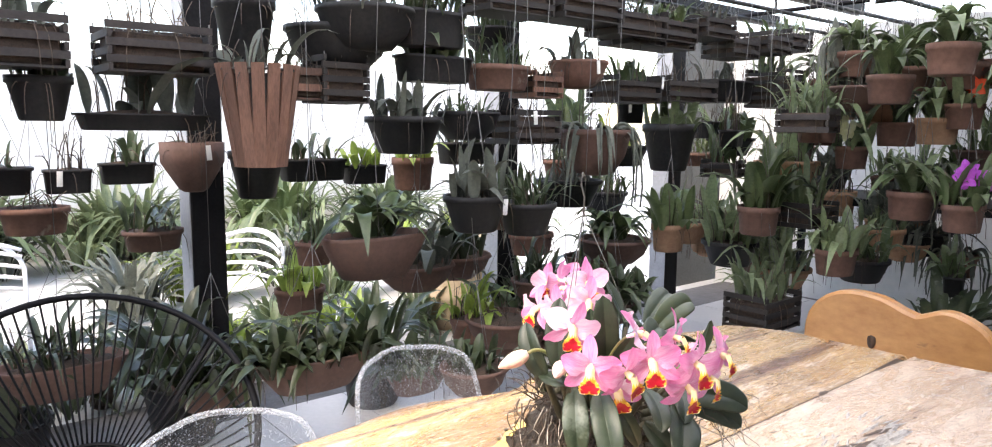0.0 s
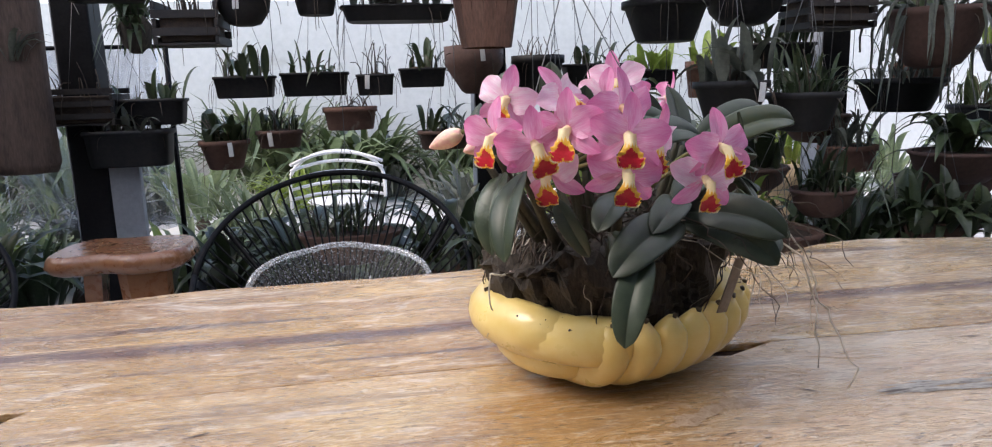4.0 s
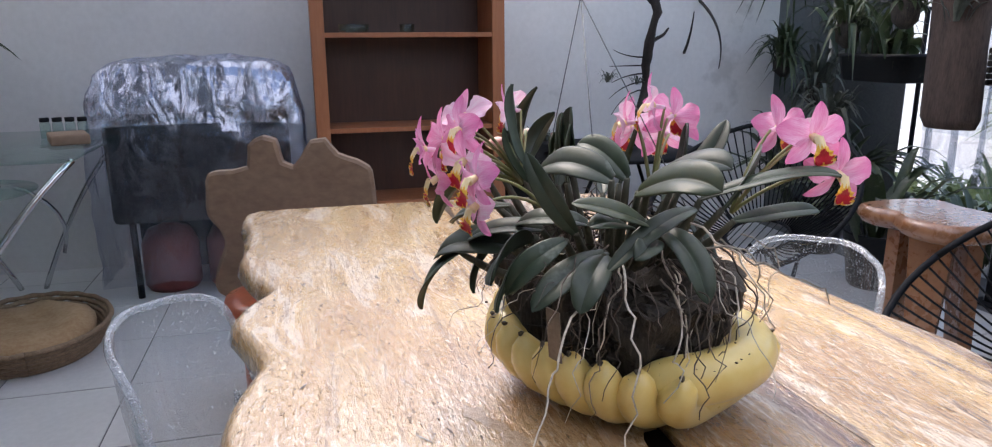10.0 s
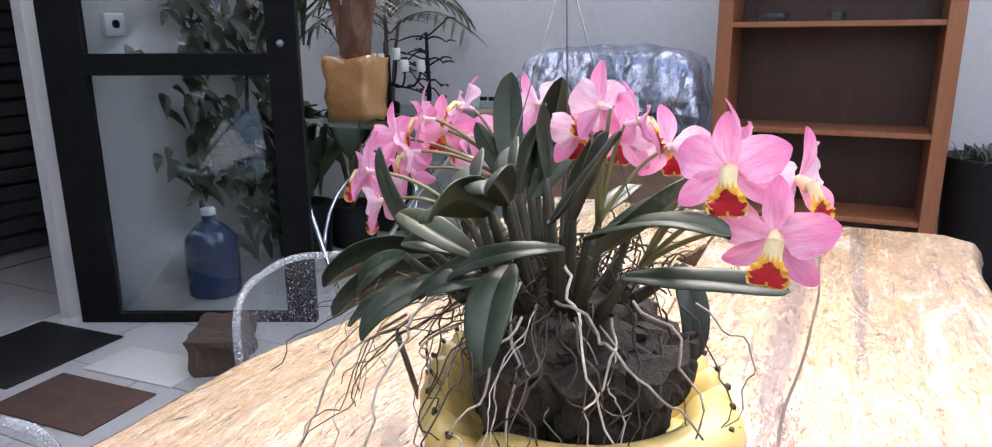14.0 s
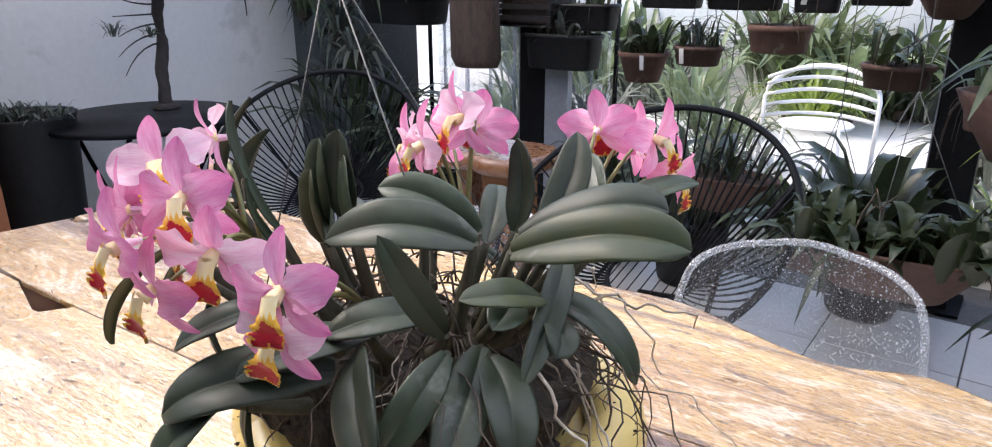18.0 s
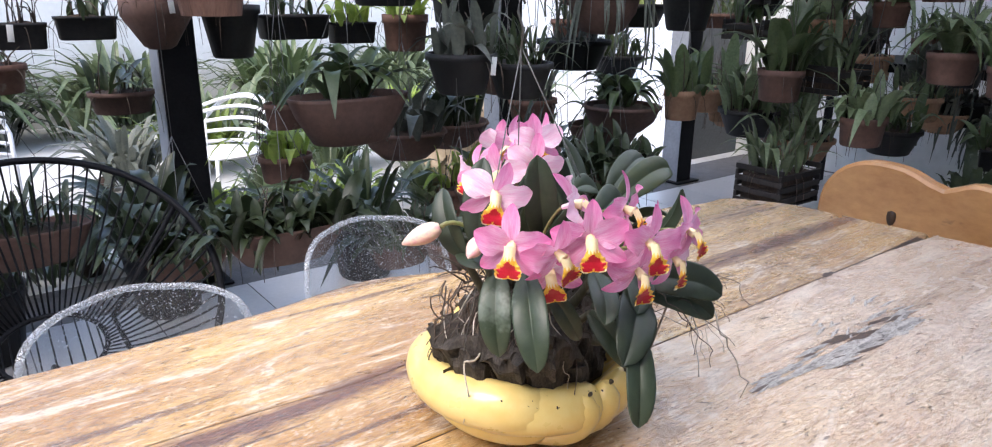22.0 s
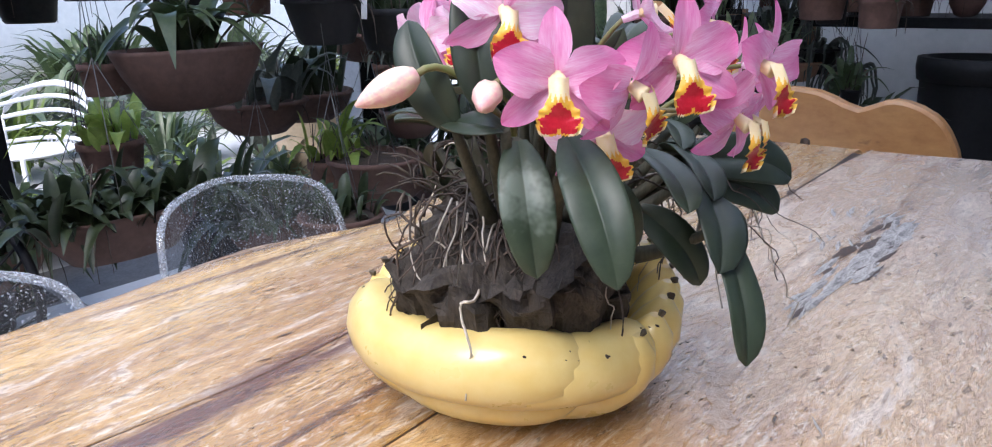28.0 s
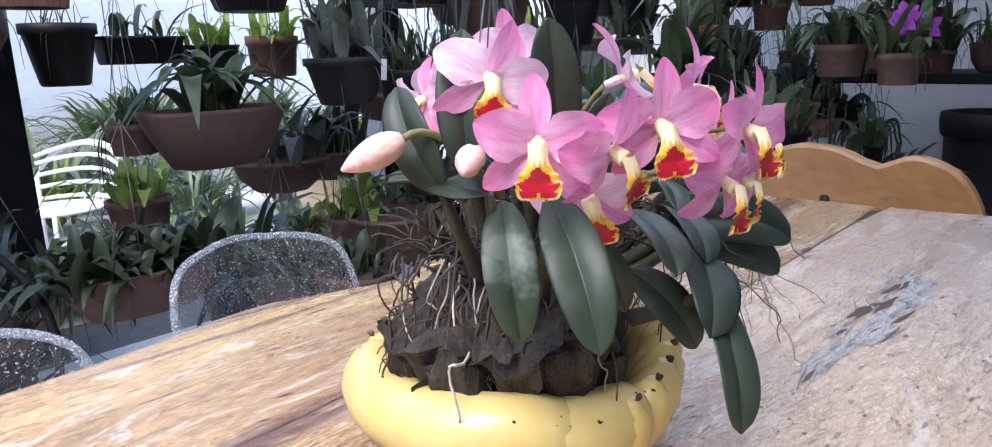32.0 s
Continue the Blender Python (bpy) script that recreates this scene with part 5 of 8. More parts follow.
for k in range(26):
    a = rr.gauss(-0.30, 0.42)
    s = on_block(a, rr.uniform(0.99, 1.03), -0.02)
    q = rr.uniform(0.21, 0.33)
    e = Vector((0.07 + q * math.cos(a), q * math.sin(a), rr.uniform(0.86, 1.0)))
    root(s, e, (0.08 * math.cos(a), 0.08 * math.sin(a), 0.04), rr.uniform(0.0006, 0.0012), ROOT if k % 6 == 0 else ROOT_DARK, 0.02)
for s, e, sag in (((0.20, 0.05, 1.06), (0.285, 0.13, 0.95), (0.06, 0.0, 0.03)), ((0.22, 0.05, 1.03), (0.30, 0.20, 0.97), (0.05, 0.0, 0.04)), ((0.21, 0.01, 1.04), (0.27, 0.04, 0.80), (0.03, 0, 0.05)), ((0.25, -0.06, 1.03), (0.36, -0.10, 0.795), (0.06, 0, 0.07)), ((0.24, -0.1, 1.0), (0.33, -0.2, 0.80), (0.04, -0.02, 0.05)), ((-0.07, -0.05, 0.96), (-0.125, -0.08, 0.875), (-0.02, -0.01, 0.03))):
    root(s, e, sag, 0.0017, ROOT, 0.022)
# a tangle of old sheaths and root hair on top
bm = bmesh.new()
for k in range(150):
    a, r = rr.uniform(0, 6.283), 0.125 * math.sqrt(rr.random())
    p = Vector((0.07 + r * math.cos(a), 0.005 + r * math.sin(a), rr.uniform(0.985, 1.03)))
    q = p + Vector((rr.uniform(-0.05, 0.05), rr.uniform(-0.05, 0.05), rr.uniform(-0.01, 0.03)))
    tube_bm(bez(p, (p + q) / 2 + Vector((rr.uniform(-0.02, 0.02), rr.uniform(-0.02, 0.02), 0.02)), q, 4), 0.0014, 0.0008, 4, bm)
tagged(part("root_tangle", bm, ROOT_DARK, orchid, "tangle of dry brown roots"), kind="stuff")
# hanger wires to a hook
for p in ((-0.11, -0.06, 0.96), (0.20, -0.06, 0.99), (0.13, 0.13, 0.99)):
    part("hanger_wire", tube_bm([p, (0.007, -0.025, 1.345)], 0.0009, 0.0009, 5), WIRE, orchid)
part("hook", tube_bm([(0.007, -0.025, 1.34), (0.009, -0.025, 1.37), (0.0, -0.025, 1.39), (0.006, -0.022, 1.41), (0.016, -0.02, 1.40)], 0.0018, 0.0018, 6), WIRE, orchid)

# ---- furniture ----
def smooth_line(points, k=4):
    """More points along a line, laid on a smooth spline."""
    out = []
    n = len(points)
    for i in range(n - 1):
        p0, p1, p2, p3 = points[max(i - 1, 0)], points[i], points[i + 1], points[min(i + 2, n - 1)]
        for j in range(k):
            t = j / k
            out.append(0.5 * (2 * p1 + (p2 - p0) * t + (2 * p0 - 5 * p1 + 4 * p2 - p3) * t * t + (3 * p1 - p0 - 3 * p2 + p3) * t ** 3))
    return out + [points[-1]]


def clear_chair():
    """A see-through moulded shell chair on steel legs, its back towards -y."""
    ob = empty("shell_chair")
    tagged(ob, "clear acrylic shell chair wet with drops, at the slab table", "chair", "clear shell chairs")
    rows = []
    prof = [(0.235, 0.40, 0.21), (0.20, 0.425, 0.225), (0.08, 0.425, 0.23), (-0.08, 0.42, 0.235), (-0.16, 0.45, 0.24), (-0.20, 0.54, 0.235), (-0.225, 0.65, 0.228), (-0.24, 0.745, 0.222), (-0.246, 0.817, 0.208), (-0.247, 0.848, 0.18), (-0.247, 0.864, 0.13), (-0.247, 0.870, 0.07)]
    for k, (y, z, w) in enumerate(prof):
        row = []
        for i in range(15):
            s = -1 + 2 * i / 14
            if k <= 4:
                row.append(Vector((s * w, y, z + 0.05 * abs(s) ** 3 + 0.05 * max(k - 2, 0) * abs(s) ** 3)))
            else:
                row.append(Vector((s * w, y + 0.135 * (abs(s) * w / 0.235) ** 2.2 - 0.012, z - 0.008 * s * s)))
        rows.append(row)
    bm = bmesh.new()
    vs = [[bm.verts.new(p) for p in r] for r in rows]
    for a, b in zip(vs, vs[1:]):
        for i in range(14):
            bm.faces.new((a[i], a[i + 1], b[i + 1], b[i]))
    shell = part("shell", bm, ACRYLIC, ob)
    rim = smooth_line([r[0] for r in rows] + rows[-1][3:-1:4] + [r[-1] for r in rows[::-1]])
    part("rim", tube_bm(rim, 0.0075, 0.0075, 8), ACRYLIC_RIM, shell, "thick polished rim")
    for x, y in ((-0.17, 0.17), (0.17, 0.17), (-0.17, -0.15), (0.17, -0.15)):
        part("leg", tube_bm([(x * 0.75, y * 0.7, 0.43), (x * 1.25, y * 1.3, 0)], 0.011, 0.009, 8), CHROME, ob)
    return ob


# extra white haze puts the bright edge highlight into the rim colour
ACRYLIC_RIM = glass("acrylic_rim", (0.85, 0.88, 0.9), 0.06, 0.5, 0.22)
ch = clear_chair()
ch.matrix_basis = pose(0.272, 0.708, FLOOR, 0, 0, 186)
copy_thing(ch, pose(-0.355, 0.54, FLOOR, 0, 0, 183))
copy_thing(ch, pose(-0.262, -0.493, FLOOR, 0, 0, -12))
copy_thing(ch, pose(0.52, -0.485, FLOOR, 0, 0, -4))


def carved_chair(name, m, outline, material, seat_mat, label, hole=None):
    ob = empty(name, m)
    tagged(ob, label, "chair", "carved slab chairs")
    pts = wavy(outline, 0.03, 0.006, seed=len(outline))
    n = len(pts)
    rings = []
    for x, off in ((-0.028, -0.012), (-0.022, 0.0), (0.022, 0.0), (0.028, -0.012)):
        ring = []
        for i in range(n):
            d = pts[(i + 1) % n] - pts[i - 1]
            nr = Vector((d.y, -d.x)).normalized()
            ring.append((x - 0.12 * (pts[i].y - 0.5), pts[i].x + nr.x * off, pts[i].y + nr.y * off))
        rings.append(ring)
    back = part("backrest", rings_bm(rings), material, ob, smooth=False)
    if hole:
        bm = lathe_bm([(0.001, -0.002), (0.02, 0.0), (0.02, 0.002), (0.001, 0.004)], 12)
        k = part("knot_hole", bm, KNOT, back, "dark knot hole")
        k.matrix_basis = pose(-0.0305 - 0.12 * (hole[1] - 0.5), hole[0], hole[1], 0, 90, 0) @ Matrix.Diagonal((1.6, 0.8, 1, 1))
    part("seat", lathe_bm([(0.2, 0.37), (0.235, 0.38), (0.245, 0.41), (0.235, 0.445), (0.2, 0.455), (0.01, 0.452)], 28, wob=0.03), seat_mat, ob).matrix_basis = pose(-0.24, 0, 0)
    for x, y in ((-0.36, -0.13), (-0.36, 0.13), (-0.1, -0.15), (-0.1, 0.15)):
        part("leg", lathe_bm([(0.035, 0), (0.04, 0.1), (0.035, 0.375)], 10), seat_mat, ob).matrix_basis = pose(x, y, 0)
    return ob


carved_chair("carved_chair", pose(1.95, 0.19, FLOOR), [(-0.34, 0.36), (0.33, 0.36), (0.35, 0.62), (0.345, 0.78), (0.315, 0.85), (0.26, 0.905), (0.18, 0.935), (0.06, 0.935), (-0.02, 0.90), (-0.065, 0.885), (-0.13, 0.915), (-0.19, 0.92), (-0.27, 0.885), (-0.325, 0.81), (-0.35, 0.70), (-0.34, 0.36)][::1], WOOD_ORANGE, WOOD_ORANGE, "carved chair with a wavy varnished orange slab back", (0.085, 0.76))
carved_chair("carved_chair", pose(-1.86, -0.46, FLOOR, 0, 0, 172), [(-0.31, 0.36), (0.30, 0.36), (0.28, 0.60), (0.33, 0.70), (0.325, 0.80), (0.31, 0.865), (0.22, 0.875), (0.165, 0.89), (0.155, 0.97), (0.10, 1.005), (0.055, 0.99), (0.035, 0.90), (0.0, 0.885), (-0.03, 0.92), (-0.07, 0.985), (-0.125, 0.99), (-0.17, 0.93), (-0.27, 0.885), (-0.30, 0.80), (-0.31, 0.36)], WOOD_RAW, mat("red_seat", (0.42, 0.10, 0.04), (0.30, 0.07, 0.03), 0.3, 5.0, 0.2, coat=0.4), "carved chair with a raw scalloped slab back and a red seat")

# round wooden stool
stool = empty("stump_stool", pose(-1.27, 2.0, FLOOR))
tagged(stool, "polished brown wooden stool with a wavy slab seat on board legs", "stool")
seat_line = wavy([(-0.25, -0.04), (-0.23, -0.17), (-0.12, -0.20), (-0.05, -0.17), (0.06, -0.21), (0.17, -0.19), (0.24, -0.12), (0.25, 0.04), (0.20, 0.16), (0.07, 0.19), (-0.05, 0.17), (-0.18, 0.18), (-0.24, 0.09), (-0.25, -0.04)], amp=0.012, seed=8)[:-1]
bm = slab_bm(seat_line, 0.585, 0.668, [1.0] * len(seat_line))
part("seat", bm, WOOD_STOOL, stool)
for a in (70, 190, 310):
    c, s = math.cos(radians(a)), math.sin(radians(a))
    rings = []
    for z, half, thick, lean in ((0.0, 0.05, 0.028, 0.155), (0.25, 0.062, 0.03, 0.14), (0.59, 0.085, 0.032, 0.12)):
        rings.append([(c * (lean + q) - s * t, s * (lean + q) + c * t, z) for q, t in ((-thick, -half), (thick, -half * 0.9), (thick, half * 0.9), (-thick, half))])
    part("leg", rings_bm(rings), WOOD_STOOL, stool, smooth=False)


def string_chair(m):
    """A round steel-ring chair strung with black cord."""
    ob = empty("string_chair", m)
    tagged(ob, "black steel ring chair strung with black plastic cord", "chair", "string chairs")

    def rim(a, k=1.0):
        x, v = 0.50 * k * math.cos(a), math.sin(a)
        y = 0.20 - 0.46 * v * k
        z = 0.60 + 0.305 * v * k
        return Vector((x, y, z))
    def inner(a):
        return Vector((0.16 * math.cos(a), 0.06 - 0.16 * math.sin(a), 0.345 + 0.05 * math.sin(a)))
    part("ring", tube_bm([rim(6.2832 * i / 48) for i in range(49)], 0.0125, 0.0125, 8), STEEL_BLACK, ob)
    part("seat_ring", tube_bm([inner(6.2832 * i / 24) for i in range(25)], 0.009, 0.009, 6), STEEL_BLACK, ob)
    for i in range(72):
        a = 6.2832 * i / 72
        part("cord", tube_bm(bez(rim(a), (rim(a) + inner(a)) / 2 + Vector((0, -0.02, -0.05)), inner(a), 5), 0.0042, 0.0042, 4), STEEL_BLACK, ob)
    for i in range(12):
        a = 3.1416 * i / 12
        part("cord", tube_bm([inner(a), inner(-a)], 0.003, 0.003, 4), STEEL_BLACK, ob)
    for sx in (-1, 1):
        part("leg", tube_bm([rim(radians(90 - sx * 62)), (sx * 0.20, -0.06, 0.36), (sx * 0.24, 0.16, 0.22), (sx * 0.27, 0.33, 0.0)], 0.010, 0.010, 7), STEEL_BLACK, ob)
    part("leg", tube_bm([(0.0, 0.15, 0.31), (0, -0.15, 0.18), (0, -0.33, 0.0)], 0.010, 0.010, 7), STEEL_BLACK, ob)
    return ob


sc = string_chair(pose(-0.44, 1.86, FLOOR, 0, 0, 178))
copy_thing(sc, pose(-2.22, 1.88, FLOOR, 0, 0, 212))

# bookcase
case = empty("bookcase", pose(-2.97, 0.145, FLOOR))
tagged(case, "tall cherry-coloured bookcase with almost empty dark shelves", "bookcase")
for y in (-0.5, 0.465):
    part("side", box_bm(-0.36, 0.0, y, y + 0.07, 0, 2.02, 0.003), WOOD_CASE, case, smooth=False)
part("top", box_bm(-0.36, 0.0, -0.43, 0.465, 1.98, 2.02), WOOD_CASE, case, smooth=False)
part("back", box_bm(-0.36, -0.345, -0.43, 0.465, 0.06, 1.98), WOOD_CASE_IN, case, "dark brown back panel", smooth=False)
part("plinth", box_bm(-0.34, -0.02, -0.43, 0.465, 0.0, 0.07), WOOD_CASE, case, smooth=False)
for z in (0.07, 0.45, 0.86, 1.36, 1.70):
    part("shelf", box_bm(-0.345, -0.012, -0.43, 0.465, z, z + 0.025, 0.002), WOOD_CASE, case, smooth=False)
for y, w in ((-0.27, 0.16), (0.02, 0.08)):
    tray = link("glass_dish", lathe_bm([(0.07, 0.0), (0.08, 0.005), (0.085, 0.045), (0.08, 0.045), (0.07, 0.01), (0.01, 0.008)], 16, 0.7, w / 0.16), GLASS_TOP)
    tray.matrix_world = pose(-3.12, 0.145 + y, FLOOR + 1.385)
    tagged(tray, "small clear glass dish on a bookcase shelf", "dish", "glass dishes")

# dark tall planter with mossy plant
planter = empty("tall_planter", pose(-3.28, 0.93, FLOOR))
tagged(planter, "tall black planter with a low mossy plant against the wall", "planter")
part("pot", lathe_bm([(0.17, 0), (0.19, 0.02), (0.23, 0.74), (0.24, 0.76), (0.22, 0.76), (0.2, 0.70), (0.01, 0.70)], 24), PLASTIC_BLACK, planter)


def clump(r, c, n, length, width, spread, droop, bm=None, up=1.0, seg=4):
    """Many strap leaves springing from around c."""
    bm = bm or bmesh.new()
    for k in range(n):
        a = r.uniform(0, 6.2832)
        o = Vector((math.cos(a), math.sin(a), 0))
        l = length * r.uniform(0.6, 1.15)
        b = Vector(c) + o * r.uniform(0, min(spread * 0.35, length * 0.3))
        e = r.uniform(0.25, 1.0) * spread
        t = b + o * l * e + Vector((0, 0, l * up * (1.0 - e * droop * r.uniform(0.7, 1.3))))
        k2 = b + o * l * e * 0.35 + Vector((0, 0, l * up * 0.75))
        blade(bm, b, k2, t, width * r.uniform(0.7, 1.2), o * -0.4 + Vector((0, 0, 1)), n=seg, fold=0.25)
    return bm


pr = random.Random(5)
bm = bmesh.new()
for k in range(26):
    a, q = pr.uniform(0, 6.2832), 0.2 * math.sqrt(pr.random())
    clump(pr, (q * math.cos(a), q * math.sin(a), 0.71), 10, 0.13, 0.014, 0.9, 0.8, bm)
part("foliage", bm, LEAF_GREY, planter)

# round folding table with a bare branch in a vase
rt = empty("folding_table", pose(-3.08, 1.42, FLOOR))
tagged(rt, "round black metal folding table against the wall", "table")
part("top", lathe_bm([(0.44, 0.672), (0.475, 0.675), (0.48, 0.688), (0.475, 0.70), (0.01, 0.70)], 44), STEEL_BLACK, rt)
for sy in (-0.24, 0.24):
    for sx in (-1, 1):
        part("leg", tube_bm([(sx * 0.30, sy, 0.675), (-sx * 0.28, sy * 0.98, 0.0)], 0.012, 0.012, 6), STEEL_BLACK, rt)
for sx in (-0.28, 0.28):
    part("crossbar", tube_bm([(sx, -0.24, 0.03), (sx, 0.24, 0.03)], 0.009, 0.009, 6), STEEL_BLACK, rt)
branch = empty("dead_branch", pose(-3.18, 1.60, FLOOR + 0.70))
tagged(branch, "bare upright branch with air plants tied to it", "branch")
trunk = [(0, 0, 0), (-0.05, 0.03, 0.10), (-0.10, 0.06, 0.2), (-0.17, 0.13, 0.35), (-0.13, 0.10, 0.48), (-0.06, 0.08, 0.62), (-0.01, 0.10, 0.80), (-0.04, 0.06, 1.0), (0.0, 0.09, 1.2), (0.03, 0.05, 1.5)]
bm = tube_bm(trunk, 0.034, 0.026, 9)
bmesh.ops.subdivide_edges(bm, edges=bm.edges[:], cuts=2, use_grid_fill=True)
for v in bm.verts:
    v.co += noise.noise_vector(v.co * 22) * 0.012
part("trunk", bm, TRUNK_DARK, branch)
for k, (z, y, x) in enumerate(((0.62, 0.20, -0.08), (0.86, 0.0, 0.02), (1.02, 0.2, -0.02), (1.22, -0.05, 0.06))):
    part("stub", tube_bm([(-0.05, 0.08, z), (x - 0.02, y, z + 0.05), (x, y + 0.02 * (-1) ** k, z + 0.09)], 0.014, 0.006, 6), TRUNK_DARK, branch)
part("foot", lathe_bm([(0.07, 0), (0.075, 0.01), (0.04, 0.03), (0.01, 0.03)], 14), TRUNK_DARK, branch)
for k in range(5):
    z = 0.28 + 0.05 * k
    part("twig", tube_bm(bez((-0.15, 0.11, z + 0.05), (-0.12, -0.04, z + 0.05), (-0.10, -0.14 - 0.02 * (k % 2), z + 0.05 * (k - 2)), 5), 0.006, 0.002, 5), TRUNK_DARK, branch)
tagged(part("air_plant", clump(pr, (-0.12, -0.16, 0.38), 26, 0.12, 0.008, 1.0, 0.9), LEAF_GREY, branch, "grey spiky air plant"), kind="stuff")
tagged(part("air_plant", clump(pr, (-0.14, 0.05, 0.36), 22, 0.10, 0.008, 1.0, 0.9), LEAF_GREY, branch, "grey spiky air plant"), kind="stuff")
out = empty("wall_outlet", pose(-3.748, 2.12, FLOOR + 0.42))
tagged(out, "white plastic wall outlet", "outlet")
part("plate", box_bm(0, 0.012, -0.06, 0.06, -0.04, 0.04, 0.004), WHITE_METAL, out)
part("socket", lathe_bm([(0.017, 0), (0.017, 0.006), (0.012, 0.006), (0.011, 0.002)], 14), STEEL_GREY, out).matrix_basis = pose(0.012, 0.02, 0, 0, 90, 0)

# covered barbecue
grill = empty("covered_barbecue", pose(-3.28, -0.95, FLOOR))
tagged(grill, "black barbecue under a crinkled clear plastic cover", "barbecue")
part("body", box_bm(-0.25, 0.27, -0.46, 0.44, 0.42, 0.95, 0.03), STEEL_BLACK, grill)
for x in (-0.2, 0.2):
    for y in (-0.38, 0.36):
        part("leg", tube_bm([(x, y, 0.45), (x, y, 0.0)], 0.018, 0.018, 6), STEEL_BLACK, grill)
RUST = mat("rust_red", (0.22, 0.045, 0.035), (0.15, 0.035, 0.03), 0.5, 6.0, 0.1)
for y in (-0.24, 0.10):
    part("gas_cylinder", lathe_bm([(0.13, 0.0), (0.15, 0.03), (0.15, 0.26), (0.11, 0.34), (0.03, 0.37), (0.03, 0.40)], 20), RUST, grill, "dull red gas cylinder").matrix_basis = pose(0.02, y, 0)
part("back_panel", box_bm(-0.24, -0.225, -0.44, 0.42, 0.04, 0.42, 0.004), STEEL_BLACK, grill)
bm = bmesh.new()
bmesh.ops.create_cube(bm, size=1)
bmesh.ops.subdivide_edges(bm, edges=bm.edges[:], cuts=22, use_grid_fill=True)
for v in bm.verts:
    c = v.co.copy()
    top = max(0, (c.z - 0.05) / 0.45)
    x = c.x * (0.60 - 0.16 * top ** 2)
    y = c.y * (1.06 - 0.14 * top ** 3)
    z = 0.10 + (c.z + 0.5) * 1.16 - 0.05 * (abs(c.x) * 2) ** 4 * top - 0.05 * (abs(c.y) * 2) ** 6 * top
    p = Vector((x, y, z))
    w = noise.noise(p * 7) * 0.028 + noise.noise(p * 17) * 0.016 + abs(noise.noise(Vector((p.x * 12, p.y * 9, p.z * 3)))) * 0.02
    v.co = p + Vector((c.x, c.y, 0.5 * c.z)).normalized() * w
bmesh.ops.delete(bm, geom=[f for f in bm.faces if f.calc_center_median().z < 0.12], context="FACES")
# whiter film on top: its folds and bright highlights put into the colour
for f in bm.faces:
    c = f.calc_center_median()
    f.material_index = 0 if c.z > 0.93 + 0.10 * noise.noise(c * 5) else 1
part("cover", bm, [FILM_TOP, FILM_SKIRT], grill, "crinkled clear plastic cover")

# glass table with its curved chrome legs, and what stands on it
gt = empty("glass_table", pose(-2.72, -1.95, FLOOR))
tagged(gt, "glass-topped table on curved chrome legs", "table")
part("glass_top", box_bm(-0.62, 0.52, -0.62, 0.62, 0.875, 0.89, 0.004), GLASS_TOP, gt)
for sx, sy in ((1, 1), (1, -1), (-1, 1), (-1, -1)):
    part("leg", tube_bm(bez((sx * 0.42, sy * 0.60, 0.873), (sx * 0.66, sy * 0.28, 0.55), (sx * 0.68, sy * 0.06, 0.0), 12), 0.014, 0.014, 8), CHROME, gt)
    part("brace", tube_bm(bez((sx * 0.28, sy * 0.1, 0.67), (sx * 0.40, sy * 0.36, 0.52), (sx * 0.62, sy * 0.20, 0.22), 6), 0.011, 0.011, 6), CHROME, gt)
part("lower_shelf", lathe_bm([(0.30, 0.675), (0.31, 0.68), (0.31, 0.69), (0.01, 0.69)], 26), GLASS_TOP, gt)
tray = empty("shell_tray", pose(-2.56, -1.92, FLOOR + 0.691))
tagged(tray, "round tray heaped with white shells under the glass table top", "tray")
part("dish", lathe_bm([(0.10, 0), (0.16, 0.01), (0.19, 0.03), (0.18, 0.03), (0.1, 0.012), (0.01, 0.012)], 22), CLAY_BROWN, tray)
for k in range(16):
    bm = bmesh.new()
    bmesh.ops.create_icosphere(bm, subdivisions=2, radius=pr.uniform(0.02, 0.035), matrix=Matrix.Diagonal((1, 0.7, 0.5, 1)))
    part("shell", bm, SHELL, tray).matrix_basis = pose(pr.uniform(-0.1, 0.1), pr.uniform(-0.1, 0.1), pr.uniform(0.025, 0.05), pr.uniform(-40, 40), 0, pr.uniform(0, 360))
box = link("wicker_box", box_bm(-0.11, 0.11, -0.08, 0.08, 0, 0.045, 0.008), WOOD_RAW)
box.matrix_world = pose(-2.75, -1.48, FLOOR + 0.892, 0, 0, 20)
tagged(box, "flat woven box on the glass table", "box")
jars = empty("jar_rack", pose(-2.95, -1.55, FLOOR + 0.892))
tagged(jars, "small rack of glass jars with dark lids", "jars")
for k in range(4):
    j = part("jar", lathe_bm([(0.022, 0), (0.024, 0.005), (0.024, 0.07), (0.018, 0.08)], 12), GLASS_TOP, jars)
    j.matrix_basis = pose(0, -0.08 + 0.055 * k, 0)
    part("lid", lathe_bm([(0.02, 0.08), (0.022, 0.082), (0.022, 0.1), (0.01, 0.1)], 12), STEEL_BLACK, j)
sculpture = empty("driftwood_sculpture", pose(-2.42, -2.12, FLOOR + 0.892))
tagged(sculpture, "upright driftwood sculpture on a pale wooden block", "sculpture")
bm = box_bm(-0.10, 0.10, -0.13, 0.13, 0, 0.33)
bmesh.ops.subdivide_edges(bm, edges=bm.edges[:], cuts=7, use_grid_fill=True)
for v in bm.verts:
    v.co += noise.noise_vector(v.co * 9) * Vector((0.025, 0.03, 0.02 * (v.co.z > 0.05))).length * 0.7
    v.co.z = max(v.co.z, 0.0)
part("block", bm, WOOD_ORANGE, sculpture)
